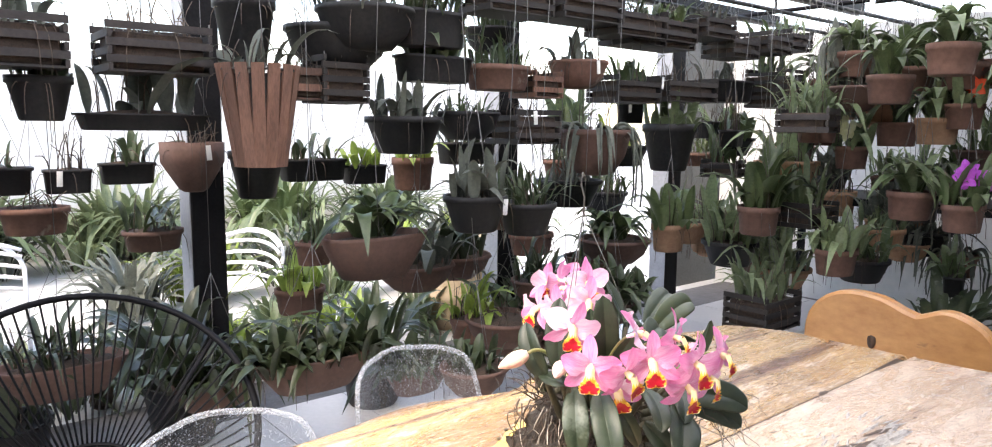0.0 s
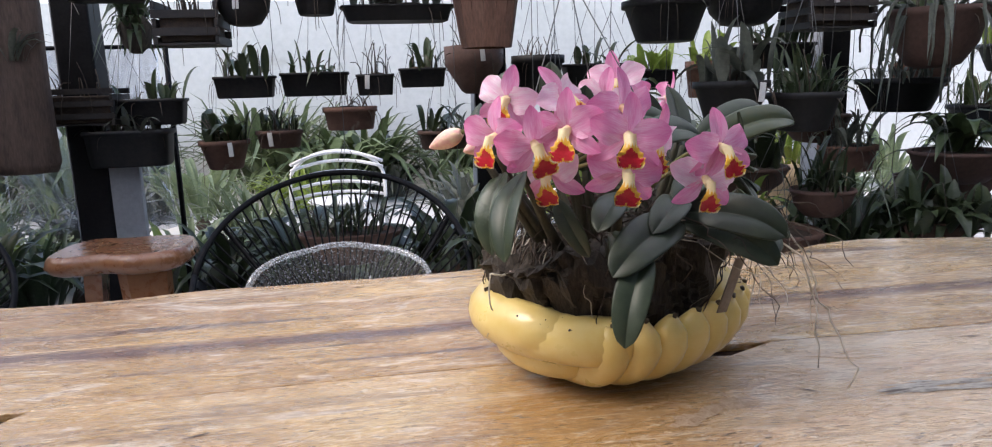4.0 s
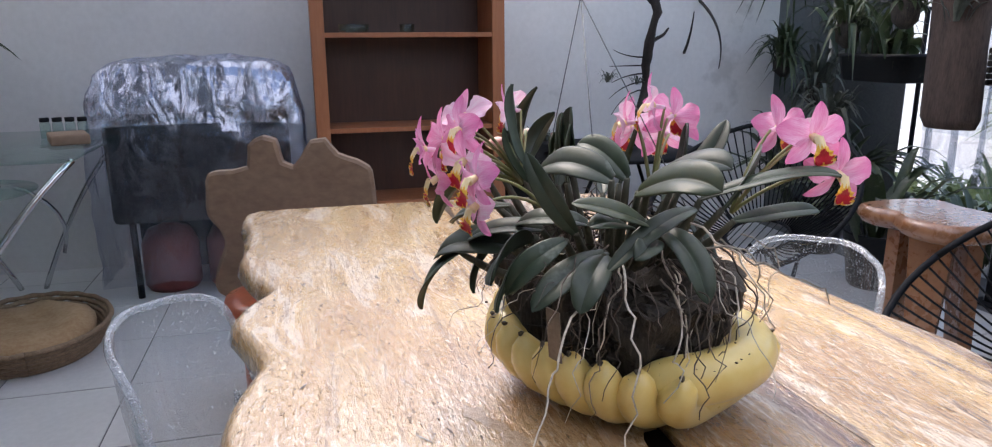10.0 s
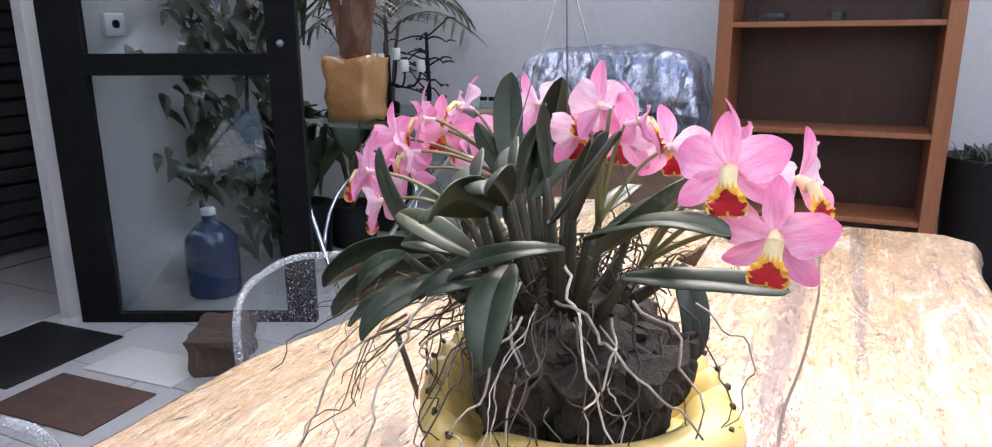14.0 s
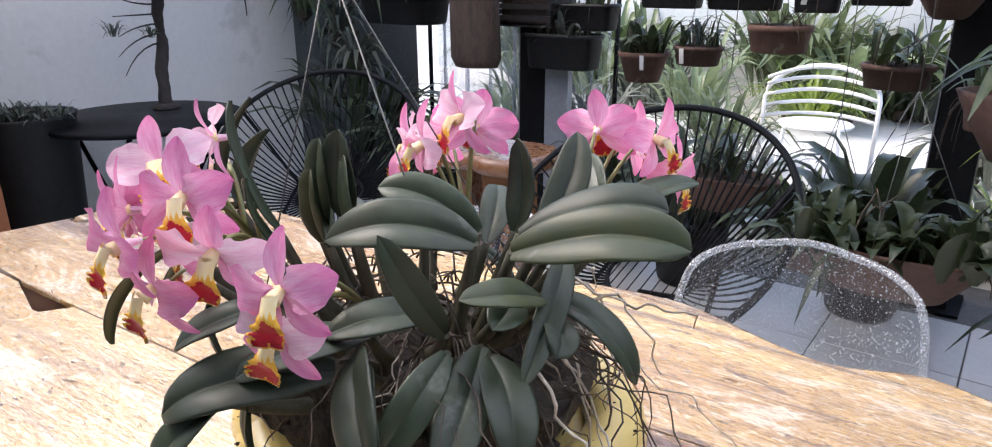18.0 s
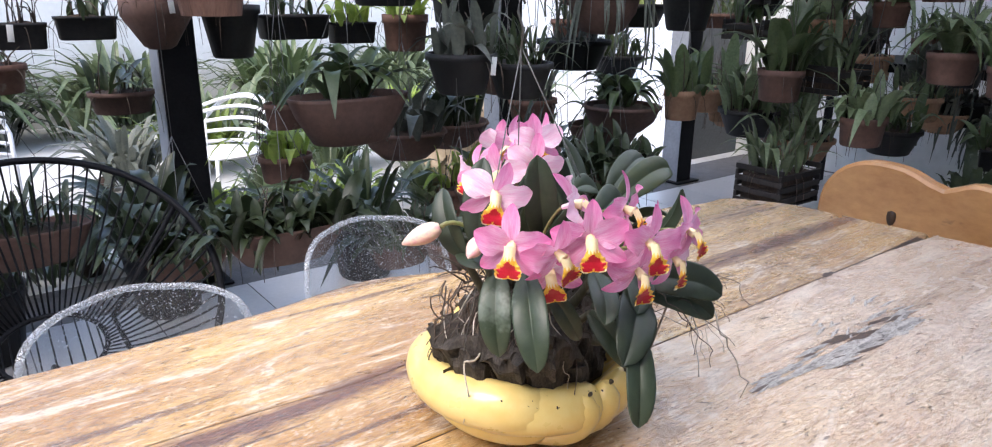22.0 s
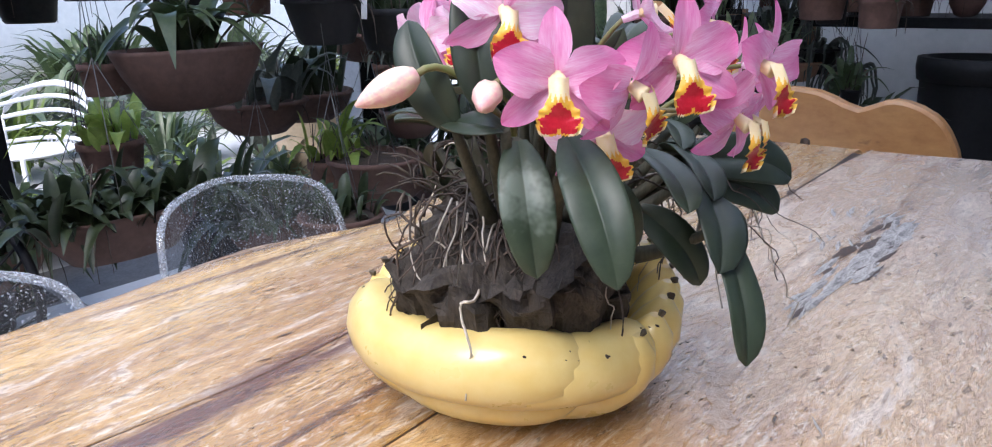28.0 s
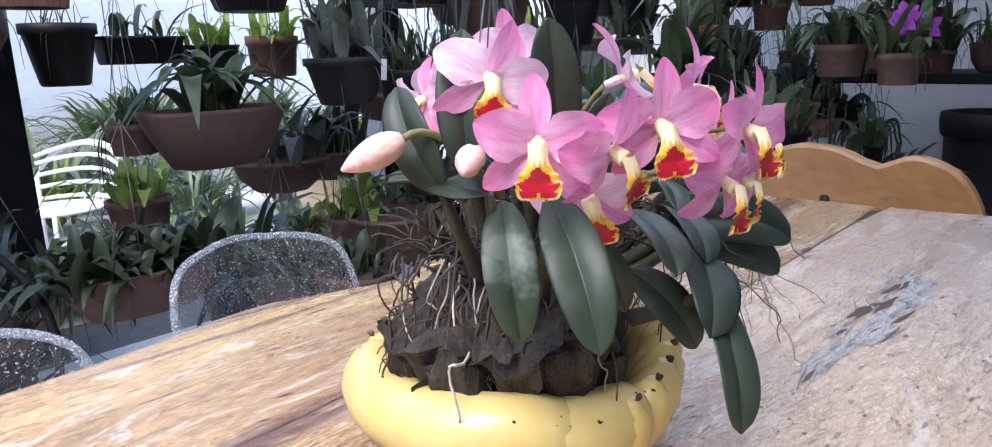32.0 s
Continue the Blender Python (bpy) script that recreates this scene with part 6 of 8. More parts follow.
for k, (q, r0, r1) in enumerate((([(0, 0, 0.33), (0.02, 0.05, 0.55), (-0.03, -0.02, 0.8), (0.02, 0.03, 1.05)], 0.10, 0.07), ([(0.0, 0.05, 0.45), (0.02, 0.16, 0.7), (0, 0.13, 0.95)], 0.05, 0.03), ([(0, -0.05, 0.4), (0, -0.14, 0.62), (0.03, -0.1, 0.85)], 0.045, 0.02))):
    bm = tube_bm(bez(q[0], q[1], q[2], 9) + [Vector(q[-1])], r0 * 0.8, r1 * 0.8, 12)
    bmesh.ops.subdivide_edges(bm, edges=bm.edges[:], cuts=2, use_grid_fill=True)
    for v in bm.verts:
        v.co += noise.noise_vector(Vector((v.co.x * 16, v.co.y * 16, v.co.z * 6))) * 0.035
    part("limb", bm, DRIFTWOOD, sculpture)
cand = empty("candelabra", pose(-2.55, -2.0, FLOOR + 0.892))
tagged(cand, "black iron candelabra with white candles", "candelabra")
part("stand", tube_bm([(0, 0, 0.0), (0, 0, 0.34)], 0.012, 0.01, 8), STEEL_BLACK, cand)
part("foot", lathe_bm([(0.08, 0), (0.085, 0.008), (0.02, 0.03), (0.012, 0.04)], 16), STEEL_BLACK, cand)
for k in range(6):
    y = -0.19 + 0.076 * k
    z = 0.30 - 0.08 * abs(y) / 0.2 + 0.03 * (k % 2)
    a = part("arm", tube_bm(bez((0, 0, 0.20), (0, y * 0.9, 0.12), (0.02 * (-1) ** k, y, z), 8), 0.006, 0.006, 6), STEEL_BLACK, cand)
    part("candle", lathe_bm([(0.022, 0), (0.022, 0.06), (0.018, 0.062), (0.004, 0.058)], 12), CANDLE, a, "stubby white candle").matrix_basis = pose(0.02 * (-1) ** k, y, z)

vine = empty("iron_vine_sculpture", pose(-2.82, -1.92, FLOOR + 0.892))
tagged(vine, "black twisted iron vine sculpture with dark leaves", "sculpture")
part("foot", lathe_bm([(0.07, 0), (0.075, 0.008), (0.03, 0.02), (0.01, 0.025)], 14), STEEL_BLACK, vine)
part("stem", tube_bm([(0, 0, 0), (0.02, 0.02, 0.12), (-0.02, -0.01, 0.28), (0.02, 0.01, 0.46)], 0.016, 0.01, 7), STEEL_BLACK, vine)
for k in range(22):
    a, z = pr.uniform(0, 6.2832), pr.uniform(0.1, 0.44)
    d = Vector((math.cos(a) * 0.5, math.sin(a), 0))
    tip = Vector((0, 0, z)) + d * pr.uniform(0.08, 0.2) + Vector((0, 0, pr.uniform(-0.05, 0.12)))
    bm = tube_bm(bez((0, 0, z), Vector((0, 0, z + 0.04)) + d * 0.06, tip, 5), 0.006, 0.004, 5)
    part("branch", bm, STEEL_BLACK, vine)
    bm = blade(bmesh.new(), tip, tip + d * 0.03 + Vector((0, 0, 0.02)), tip + d * 0.07, 0.045, (0, 0, 1), n=4, fold=0.3, thick=0.002)
    part("leaf", bm, STEEL_BLACK, vine)

# black steel door, standing open, with two panes
U = Vector((-0.344, 0.727, 0)).normalized()
dm = Matrix(((U.x, -U.y, 0, -1.297), (U.y, U.x, 0, -2.933), (0, 0, 1, FLOOR), (0, 0, 0, 1)))
door = empty("door_1", dm)
tagged(door, "black steel framed glass door standing open", "door", kind="structure")
part("stile", box_bm(-0.03, 0.155, -0.025, 0.025, 0.0, 2.12, 0.004), STEEL_BLACK, door, smooth=False)
part("stile", box_bm(0.965, 1.10, -0.025, 0.025, 0.0, 2.12, 0.004), STEEL_BLACK, door, smooth=False)
for z0, z1 in ((0.0, 0.045), (1.165, 1.26), (2.02, 2.12)):
    part("rail", box_bm(0.155, 0.965, -0.024, 0.024, z0, z1, 0.004), STEEL_BLACK, door, smooth=False)
for z0, z1 in ((0.045, 1.165), (1.26, 2.02)):
    ob = part("pane", box_bm(0.155, 0.965, -0.004, 0.004, z0, z1), GLASS_DARK, door, "clear glass pane")
    ob.visible_shadow = False
part("hinge_knob", lathe_bm([(0.012, 0), (0.016, 0.01), (0.012, 0.03), (0.002, 0.032)], 12), STEEL_GREY, door).matrix_basis = pose(1.03, -0.025, 1.30, 90, 0, 0)
out2 = empty("wall_outlet", pose(-1.70, -3.05, FLOOR + 1.39))
tagged(out2, "white plastic outlet box on a grey pier", "outlet")
part("plate", box_bm(-0.055, 0.055, 0.0, 0.035, -0.055, 0.055, 0.006), WHITE_METAL, out2)
part("socket", lathe_bm([(0.02, 0), (0.02, 0.006), (0.013, 0.006), (0.012, 0.002)], 14), STEEL_BLACK, out2).matrix_basis = pose(0, 0.034, 0.005, -90, 0, 0)
wall_sw = link("wall_southwest", box_bm(-3.95, -1.62, -3.3, -3.05, FLOOR - 0.05, 2.6), WALL, smooth=False)
tagged(wall_sw, "grey plaster wall behind the open door", "wall", kind="structure")

# water jug, stone, bowl, mat, climbing plant behind the door
jug = empty("water_jug", pose(-1.86, -2.70, FLOOR))
tagged(jug, "blue twenty-litre water jug standing on the floor", "water jug")
part("bottle", lathe_bm([(0.12, 0), (0.135, 0.01), (0.135, 0.07), (0.13, 0.08), (0.137, 0.1), (0.137, 0.2), (0.13, 0.21), (0.137, 0.23), (0.13, 0.31), (0.08, 0.37), (0.035, 0.40), (0.032, 0.44)], 26), JUG_BLUE, jug)
part("cap", lathe_bm([(0.036, 0.43), (0.038, 0.435), (0.036, 0.465), (0.01, 0.468)], 16), WHITE_METAL, jug)
bm = bmesh.new()
bmesh.ops.create_cube(bm, size=1)
bmesh.ops.subdivide_edges(bm, edges=bm.edges[:], cuts=6, use_grid_fill=True)
for v in bm.verts:
    c = v.co.copy()
    p = Vector((c.x * (0.30 + 0.06 * c.z), c.y * (0.20 + 0.04 * c.z), c.z * 0.17))
    w = noise.noise(p * 11) * 0.03 + noise.noise(Vector((p.x * 30, p.y * 30, p.z * 9))) * 0.014
    v.co = p + Vector((c.x, c.y, 0.3 * max(c.z, 0))).normalized() * w
    v.co.z = max(v.co.z, -0.08)
stone = link("wood_stump", bm, TRUNK, smooth=False)
stone.matrix_world = pose(-1.22, -1.98, FLOOR + 0.08, 0, 0, 30)
tagged(stone, "rough dark brown wood stump as a doorstop", "stump")
pet = empty("pet_bowl", pose(-0.98, -1.58, FLOOR))
tagged(pet, "teal plastic pet bowl with a white inside on the floor", "bowl")
part("bowl", lathe_bm([(0.115, 0), (0.13, 0.005), (0.105, 0.07), (0.098, 0.072), (0.09, 0.06)], 28), TEAL, pet)
part("lining", lathe_bm([(0.092, 0.055), (0.088, 0.065), (0.05, 0.045), (0.005, 0.045)], 24), CANDLE, pet, "white food in the bowl")
for k, (x, y, w, d, m_) in enumerate(((-1.06, -2.24, 0.24, 0.47, CANDLE), (-0.72, -2.24, 0.32, 0.5, CLAY_BROWN), (-0.93, -2.85, 0.55, 0.52, PLASTIC_BLACK))):
    t_ = link("floor_slab", box_bm(-w / 2, w / 2, -d / 2, d / 2, 0, 0.008, 0.003), m_)
    t_.matrix_world = pose(x, y, FLOOR + 0.001, 0, 0, 4)
    tagged(t_, ("white marble floor slab", "brown stained floor slab", "dark coarse door mat")[k], "floor slab")
bed = empty("pet_bed", pose(-2.50, -1.68, FLOOR, 0, 0, 15))
tagged(bed, "round woven wicker pet bed with an added tan cushion", "pet bed")
WICKER = mat("wicker", (0.15, 0.09, 0.05), (0.30, 0.20, 0.12), 0.7, 60.0, 0.6)
for k in range(6):
    z, q = 0.012 + 0.021 * k, 0.30 + 0.012 * k
    ring = [(q * 1.15 * math.cos(6.2832 * i / 40), q * 0.92 * math.sin(6.2832 * i / 40), z + 0.004 * math.sin(i * 3.1 + k * 3.1)) for i in range(41)]
    part("strand", tube_bm(ring, 0.0125, 0.0125, 6), WICKER, bed)
# added tan cushion fills the spot of a lying dog that is left out
bm = lathe_bm([(0.27, 0.012), (0.30, 0.05), (0.29, 0.10), (0.22, 0.135), (0.10, 0.12), (0.01, 0.115)], 30, 1.12, 0.9, wob=0.03)
for v in bm.verts:
    v.co.z += 0.02 * noise.noise(v.co * 9)
part("cushion", bm, mat("tan_cloth", (0.30, 0.17, 0.08), (0.42, 0.27, 0.15), 0.9, 9.0, 0.5), bed, "tan cloth cushion added in place of a dog")
shutter = empty("slatted_shutter", pose(-2.6, -4.42, FLOOR))
tagged(shutter, "slatted shutter across the side room, coloured for its shade", "shutter")
# slats take the same near-black, the room's shade in their colour
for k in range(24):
    part("slat", box_bm(-1.25, 1.7, -0.012, 0.012, 0.03 + 0.105 * k, 0.115 + 0.105 * k, 0.003), ROOM_SHADE, shutter, smooth=False)
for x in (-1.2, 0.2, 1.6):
    part("upright", box_bm(x - 0.03, x + 0.03, -0.05, -0.013, 0.0, 2.58), ROOM_SHADE, shutter, smooth=False)
taro = empty("elephant_ear", pose(-2.95, -2.60, FLOOR))
tagged(taro, "large-leaved green elephant ear plant behind the glass table", "plant")
part("pot", lathe_bm([(0.13, 0), (0.15, 0.02), (0.17, 0.28), (0.16, 0.28), (0.14, 0.24), (0.01, 0.24)], 18), PLASTIC_BLACK, taro)
for k in range(11):
    a = -0.6 + 0.42 * k
    h, q = 0.45 + 0.5 * pr.random(), 0.16 + 0.22 * pr.random()
    tip = Vector((q * math.cos(a), q * math.sin(a), h))
    part("leaf_stalk", tube_bm(bez((0, 0, 0.24), (0.3 * tip.x, 0.3 * tip.y, h * 0.9), tip, 6), 0.009, 0.006, 6), STEM, taro)
    o = Vector((math.cos(a), math.sin(a), 0))
    part("leaf", blade(bmesh.new(), tip - o * 0.05, tip + o * 0.10 + Vector((0, 0, 0.02)), tip + o * 0.20 + Vector((0, 0, -0.20)), 0.24, o + Vector((0, 0, 0.8)), n=8, fold=0.2, thick=0.0015, blunt=0.9), LEAF_DARK, taro)
climb = empty("climbing_plant", pose(-2.05, -2.93, FLOOR))
tagged(climb, "dark climbing plant on the wall behind the door", "climbing plant")
part("stem", tube_bm([(0, 0, 0), (0.04, 0.02, 0.5), (-0.03, 0.03, 1.0), (0.03, 0.0, 1.5), (0, 0.02, 2.0)], 0.018, 0.01, 6), TRUNK, climb)
bm = bmesh.new()
for k in range(230):
    z = pr.uniform(0.5, 2.1)
    c = Vector((pr.gauss(0, 0.12), pr.uniform(0.02, 0.16), z))
    o = Vector((pr.uniform(-1, 1), pr.uniform(0.1, 0.8), pr.uniform(-0.9, 0.1))).normalized()
    l = pr.uniform(0.08, 0.17)
    blade(bm, c, c + o * l * 0.5 + Vector((0, 0, 0.03)), c + o * l + Vector((0, 0, -0.03)), l * 0.5, (o.x * 0.3, 1, 0.6), n=4)
part("foliage", bm, LEAF_DARK, climb)
climb3 = empty("climbing_plant", pose(-2.42, -2.95, FLOOR))
tagged(climb3, "dense dark climbing plant on the wall behind the door", "climbing plant")
part("stem", tube_bm([(0, 0, 0), (0.03, 0.03, 0.6), (-0.04, 0.02, 1.2), (0.02, 0.02, 2.1)], 0.016, 0.009, 6), TRUNK, climb3)
bm = bmesh.new()
for k in range(200):
    z = pr.uniform(0.15, 2.3)
    c = Vector((pr.gauss(0, 0.11), pr.uniform(0.02, 0.22), z))
    o = Vector((pr.uniform(-1, 1), pr.uniform(0.1, 0.8), pr.uniform(-0.9, 0.1))).normalized()
    l = pr.uniform(0.09, 0.20)
    blade(bm, c, c + o * l * 0.5 + Vector((0, 0, 0.03)), c + o * l + Vector((0, 0, -0.03)), l * 0.5, (o.x * 0.3, 1, 0.6), n=4)
part("foliage", bm, LEAF_DARK, climb3)
frond = empty("potted_palm", pose(-3.42, -2.62, FLOOR))
tagged(frond, "tall thin palm with arching fronds in the corner", "palm")
part("pot", lathe_bm([(0.12, 0), (0.14, 0.02), (0.16, 0.30), (0.15, 0.30), (0.13, 0.26), (0.01, 0.26)], 18), PLASTIC_BLACK, frond)
for k in range(3):
    a = 2.1 * k
    part("stem", tube_bm(bez((0.04 * math.cos(a), 0.04 * math.sin(a), 0.26), (0.02, 0.02 * k, 0.8), (0.06 * math.cos(a), 0.06 * math.sin(a) + 0.05, 1.3 + 0.12 * k), 7), 0.018, 0.012, 7), TRUNK, frond)
for k in range(13):
    a, l = 0.48 * k, pr.uniform(0.45, 0.7)
    o = Vector((math.cos(a), math.sin(a), 0))
    b0 = Vector((0.0, 0.05, 1.35 + 0.1 * (k % 3)))
    spine = bez(b0, b0 + o * l * 0.5 + Vector((0, 0, 0.28)), b0 + o * l + Vector((0, 0, -0.02)), 10)
    bm = tube_bm(spine, 0.005, 0.002, 4)
    for p0, p1 in zip(spine[2:], spine[3:]):
        side = (p1 - p0).cross(Vector((0, 0, 1))).normalized()
        for sgn in (-1, 1):
            t0 = p0 + side * sgn * 0.16 + (p1 - p0).normalized() * 0.10 + Vector((0, 0, -0.07))
            blade(bm, p0, (p0 + t0) / 2 + Vector((0, 0, 0.02)), t0, 0.022, (0, 0, 1), n=4)
    part("frond", bm, LEAF_DARK, frond)
climb2 = empty("potted_palm", pose(-2.62, -2.72, FLOOR))
tagged(climb2, "dark potted palm behind the glass table", "palm")
part("pot", lathe_bm([(0.14, 0), (0.16, 0.02), (0.18, 0.34), (0.17, 0.34), (0.15, 0.30), (0.01, 0.30)], 18), PLASTIC_BLACK, climb2)
part("stem", tube_bm([(0, 0, 0.3), (0.02, 0.02, 0.8), (0.0, 0, 1.3)], 0.03, 0.02, 7), TRUNK, climb2)
part("foliage", clump(pr, (0, 0, 1.28), 30, 0.55, 0.05, 0.9, 1.2, clump(pr, (0, 0, 0.4), 34, 0.6, 0.09, 0.7, 1.0)), LEAF_DARK, climb2)

# ---- hanging plants ----
hr = random.Random(11)
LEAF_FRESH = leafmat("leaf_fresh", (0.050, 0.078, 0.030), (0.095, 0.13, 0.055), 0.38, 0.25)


def pot_shape(kind, w, h):
    """The pot's mesh, its foot at z = 0, and the soil's half sizes."""
    r = w / 2
    if kind == "trough":
        return lathe_bm([(r * 0.86, 0), (r * 0.9, h * 0.06), (r * 0.97, h * 0.86), (r * 1.02, h * 0.88), (r * 1.02, h), (r * 0.95, h), (r * 0.9, h * 0.8), (0.01, h * 0.8)], 28, 1.0, 0.46, square=0.75), PLASTIC_BLACK, (r * 0.88, r * 0.4)
    if kind == "tub":
        return lathe_bm([(r * 0.62, 0), (r * 0.68, h * 0.04), (r * 0.95, h * 0.82), (r * 1.03, h * 0.84), (r * 1.03, h), (r * 0.95, h), (r * 0.9, h * 0.8), (0.01, h * 0.8)], 26), PLASTIC_BLACK, (r * 0.85, r * 0.85)
    if kind == "bowl":
        return lathe_bm([(r * 0.3, 0), (r * 0.55, h * 0.06), (r * 0.85, h * 0.42), (r * 0.97, h * 0.86), (r * 1.02, h * 0.9), (r * 1.0, h), (r * 0.93, h), (r * 0.88, h * 0.84), (0.01, h * 0.84)], 28, wob=0.015), CLAY_BROWN, (r * 0.85, r * 0.85)
    if kind == "boat":
        return lathe_bm([(r * 0.45, 0), (r * 0.62, h * 0.05), (r * 0.88, h * 0.6), (r * 0.98, h * 0.92), (r * 1.0, h), (r * 0.95, h), (r * 0.9, h * 0.86), (0.01, h * 0.86)], 30, 1.0, 0.5, square=0.2, wob=0.012), CLAY_BROWN, (r * 0.85, r * 0.42)
    if kind == "clay":
        return lathe_bm([(r * 0.82, 0), (r * 0.85, h * 0.05), (r * 0.95, h * 0.75), (r * 1.02, h * 0.78), (r * 1.02, h), (r * 0.95, h), (r * 0.9, h * 0.8), (0.01, h * 0.8)], 26, 1.0, 0.8), TERRACOTTA, (r * 0.85, r * 0.7)
    if kind == "octagon":
        return lathe_bm([(r * 0.3, 0), (r * 0.45, h * 0.06), (r * 0.98, h * 0.6), (r * 1.0, h), (r * 0.92, h), (r * 0.88, h * 0.85), (0.01, h * 0.85)], 8), CLAY_BROWN, (r * 0.85, r * 0.85)
    return None, None, (r * 0.9, r * 0.9)


def slat_crate(ob, w, h, d, material=None):
    """An open crate of stacked slats, crossing at the corners."""
    n = max(int(h / 0.028), 4)
    for k in range(n):
        z = h * (k + 0.5) / n
        t = h / n * 0.30
        if k % 2:
            for y in (-d / 2, d / 2):
                part("slat", box_bm(-w / 2 - 0.01, w / 2 + 0.01, y - 0.007, y + 0.007, z - t * 1.5, z + t * 1.5), material or SLAT_DARK, ob, smooth=False)
        else:
            for x in (-w / 2, w / 2):
                part("slat", box_bm(x - 0.007, x + 0.007, -d / 2 - 0.01, d / 2 + 0.01, z - t * 1.5, z + t * 1.5), material or SLAT_DARK, ob, smooth=False)
    part("bottom", box_bm(-w / 2, w / 2, -d / 2, d / 2, 0.0, 0.008), material or SLAT_DARK, ob, smooth=False)
    for x in (-w / 2, w / 2):
        for y in (-d / 2, d / 2):
            part("corner_wire", tube_bm([(x, y, 0), (x, y, h + 0.01)], 0.003, 0.003, 5), WIRE, ob)


LABELS = {"trough": "black plastic plant trough", "tub": "round black plastic tub", "bowl": "round brown clay bowl", "boat": "long brown clay planter", "clay": "shallow terracotta pot", "octagon": "eight-sided brown hanging pot", "crate": "dark slatted wooden crate", "basket": "tall slatted wooden basket"}
PLANTS = {"strap": "with broad strap-leaved orchids", "thin": "with thin grassy orchid leaves", "dry": "with leafless dry stems and roots", "bulb": "with a few stiff orchid leaves", "hang": "with long hanging grey leaves", "big": "with a large leafy green orchid", "lime": "with a bright green leafy plant", "dense": "with dense small dark leaves"}


def plant(ob, kind, sx, sy, z, size, r):
    """Leaves and stems on the soil."""
    # far-end plants take lighter leaves, their brightness put into the colour
    m = r.choice((LEAF_DARK, LEAF_DARK, LEAF_MID, LEAF_MID, LEAF_GREY) if ob.matrix_basis.translation.x < 2.5 else (LEAF_FRESH, LEAF_LIT, LEAF_GREY, LEAF_FRESH, LEAF_LIT))
    bm = bmesh.new()
    if kind in ("strap", "bulb", "lime"):
        n = {"strap": 34, "bulb": 13, "lime": 26}[kind]
        for k in range(n):
            c = (r.uniform(-sx, sx) * 0.8, r.uniform(-sy, sy) * 0.8, z)
            clump(r, c, 1, size * r.uniform(0.5, 1.3), size * r.uniform(0.14, 0.26), r.choice((0.35, 0.7, 1.0, 1.15)), r.uniform(0.3, 1.25), bm, seg=6)
        part("foliage", bm, LEAF_LIME if kind == "lime" else m, ob)
    if kind == "dense":
        for k in range(190):
            c = (r.uniform(-sx, sx) * 1.05, r.uniform(-sy, sy) * 1.1, z - 0.01)
            clump(r, c, 1, size * r.uniform(0.45, 1.0), size * r.uniform(0.16, 0.30), r.choice((0.5, 0.9, 1.2)), r.uniform(0.4, 1.6), bm, seg=5)
        part("foliage", bm, LEAF_DARK, ob)
    if kind == "thin":
        for k in range(44):
            clump(r, (r.uniform(-sx, sx) * 0.8, r.uniform(-sy, sy) * 0.8, z), 1, size * r.uniform(0.5, 1.3), size * r.uniform(0.05, 0.13), r.choice((0.4, 0.9, 1.1)), r.uniform(0.3, 1.3), bm, seg=6)
        part("foliage", bm, m, ob)
    if kind == "hang":
        for k in range(13):
            a = 6.2832 * k / 13 + r.uniform(-0.2, 0.2)
            o = Vector((math.cos(a) * sx, math.sin(a) * sy, 0))
            b = Vector((0, 0, z)) + o * 0.5
            line = bez(b, b + o * 1.3 + Vector((0, 0, size * 0.6)), b + o * r.uniform(0.9, 1.3) + Vector((0, 0, -size * r.uniform(0.2, 1.1))), 10)
            tube_bm([p + noise.noise_vector(p * 14) * 0.012 for p in line], 0.012, 0.005, 6, bm)
        for k in range(14):
            a = r.uniform(0, 6.2832)
            o = Vector((math.cos(a) * sx, math.sin(a) * sy, 0))
            b = Vector((0, 0, z)) + o * 0.5
            blade(bm, b, b + o * 0.9 + Vector((0, 0, size * 0.45)), b + o * r.uniform(0.9, 1.6) + Vector((0, 0, -size * r.uniform(0.3, 1.1))), 0.028, (0, 0, 1), n=8)
        part("foliage", bm, LEAF_GREY, ob, "long drooping grey leaves")
    if kind == "big":
        for k in range(30):
            a = 6.2832 * k / 30 + r.uniform(-0.2, 0.2)
            o = Vector((math.cos(a), math.sin(a) * 0.8, 0))
            l = size * r.uniform(0.7, 1.25)
            e = r.uniform(0.35, 1.0)
            b = Vector((r.uniform(-sx, sx) * 0.35, r.uniform(-sy, sy) * 0.35, z))
            t = b + o * l * e + Vector((0, 0, l * (0.95 - 1.0 * e)))
            lb = blade(bmesh.new(), b, b + o * l * e * 0.45 + Vector((0, 0, l * 0.7)), t, size * 0.20, o * -0.3 + Vector((0, 0, 1)), n=8, fold=0.25)
            # large leaves at the far end are lightened in the same way
            part("leaf", lb, r.choice((LEAF_MID, LEAF_FRESH, LEAF_FRESH) if ob.matrix_basis.translation.x < 2.5 else (LEAF_FRESH, LEAF_FRESH, LEAF_LIT)), ob)
        return
    # old stems and aerial roots
    bm = bmesh.new()
    for k in range(16 if kind == "dry" else 7):
        b = Vector((r.uniform(-sx, sx) * 0.8, r.uniform(-sy, sy) * 0.8, z))
        t = b + Vector((r.uniform(-0.06, 0.06), r.uniform(-0.05, 0.05), size * r.uniform(0.3, 0.8)))
        tube_bm(bez(b, b + Vector((0, 0, size * 0.4)), t, 3), 0.0035, 0.002, 4, bm)
    for k in range(6):
        a = r.uniform(0, 6.2832)
        b = Vector((math.cos(a) * sx, math.sin(a) * sy, z))
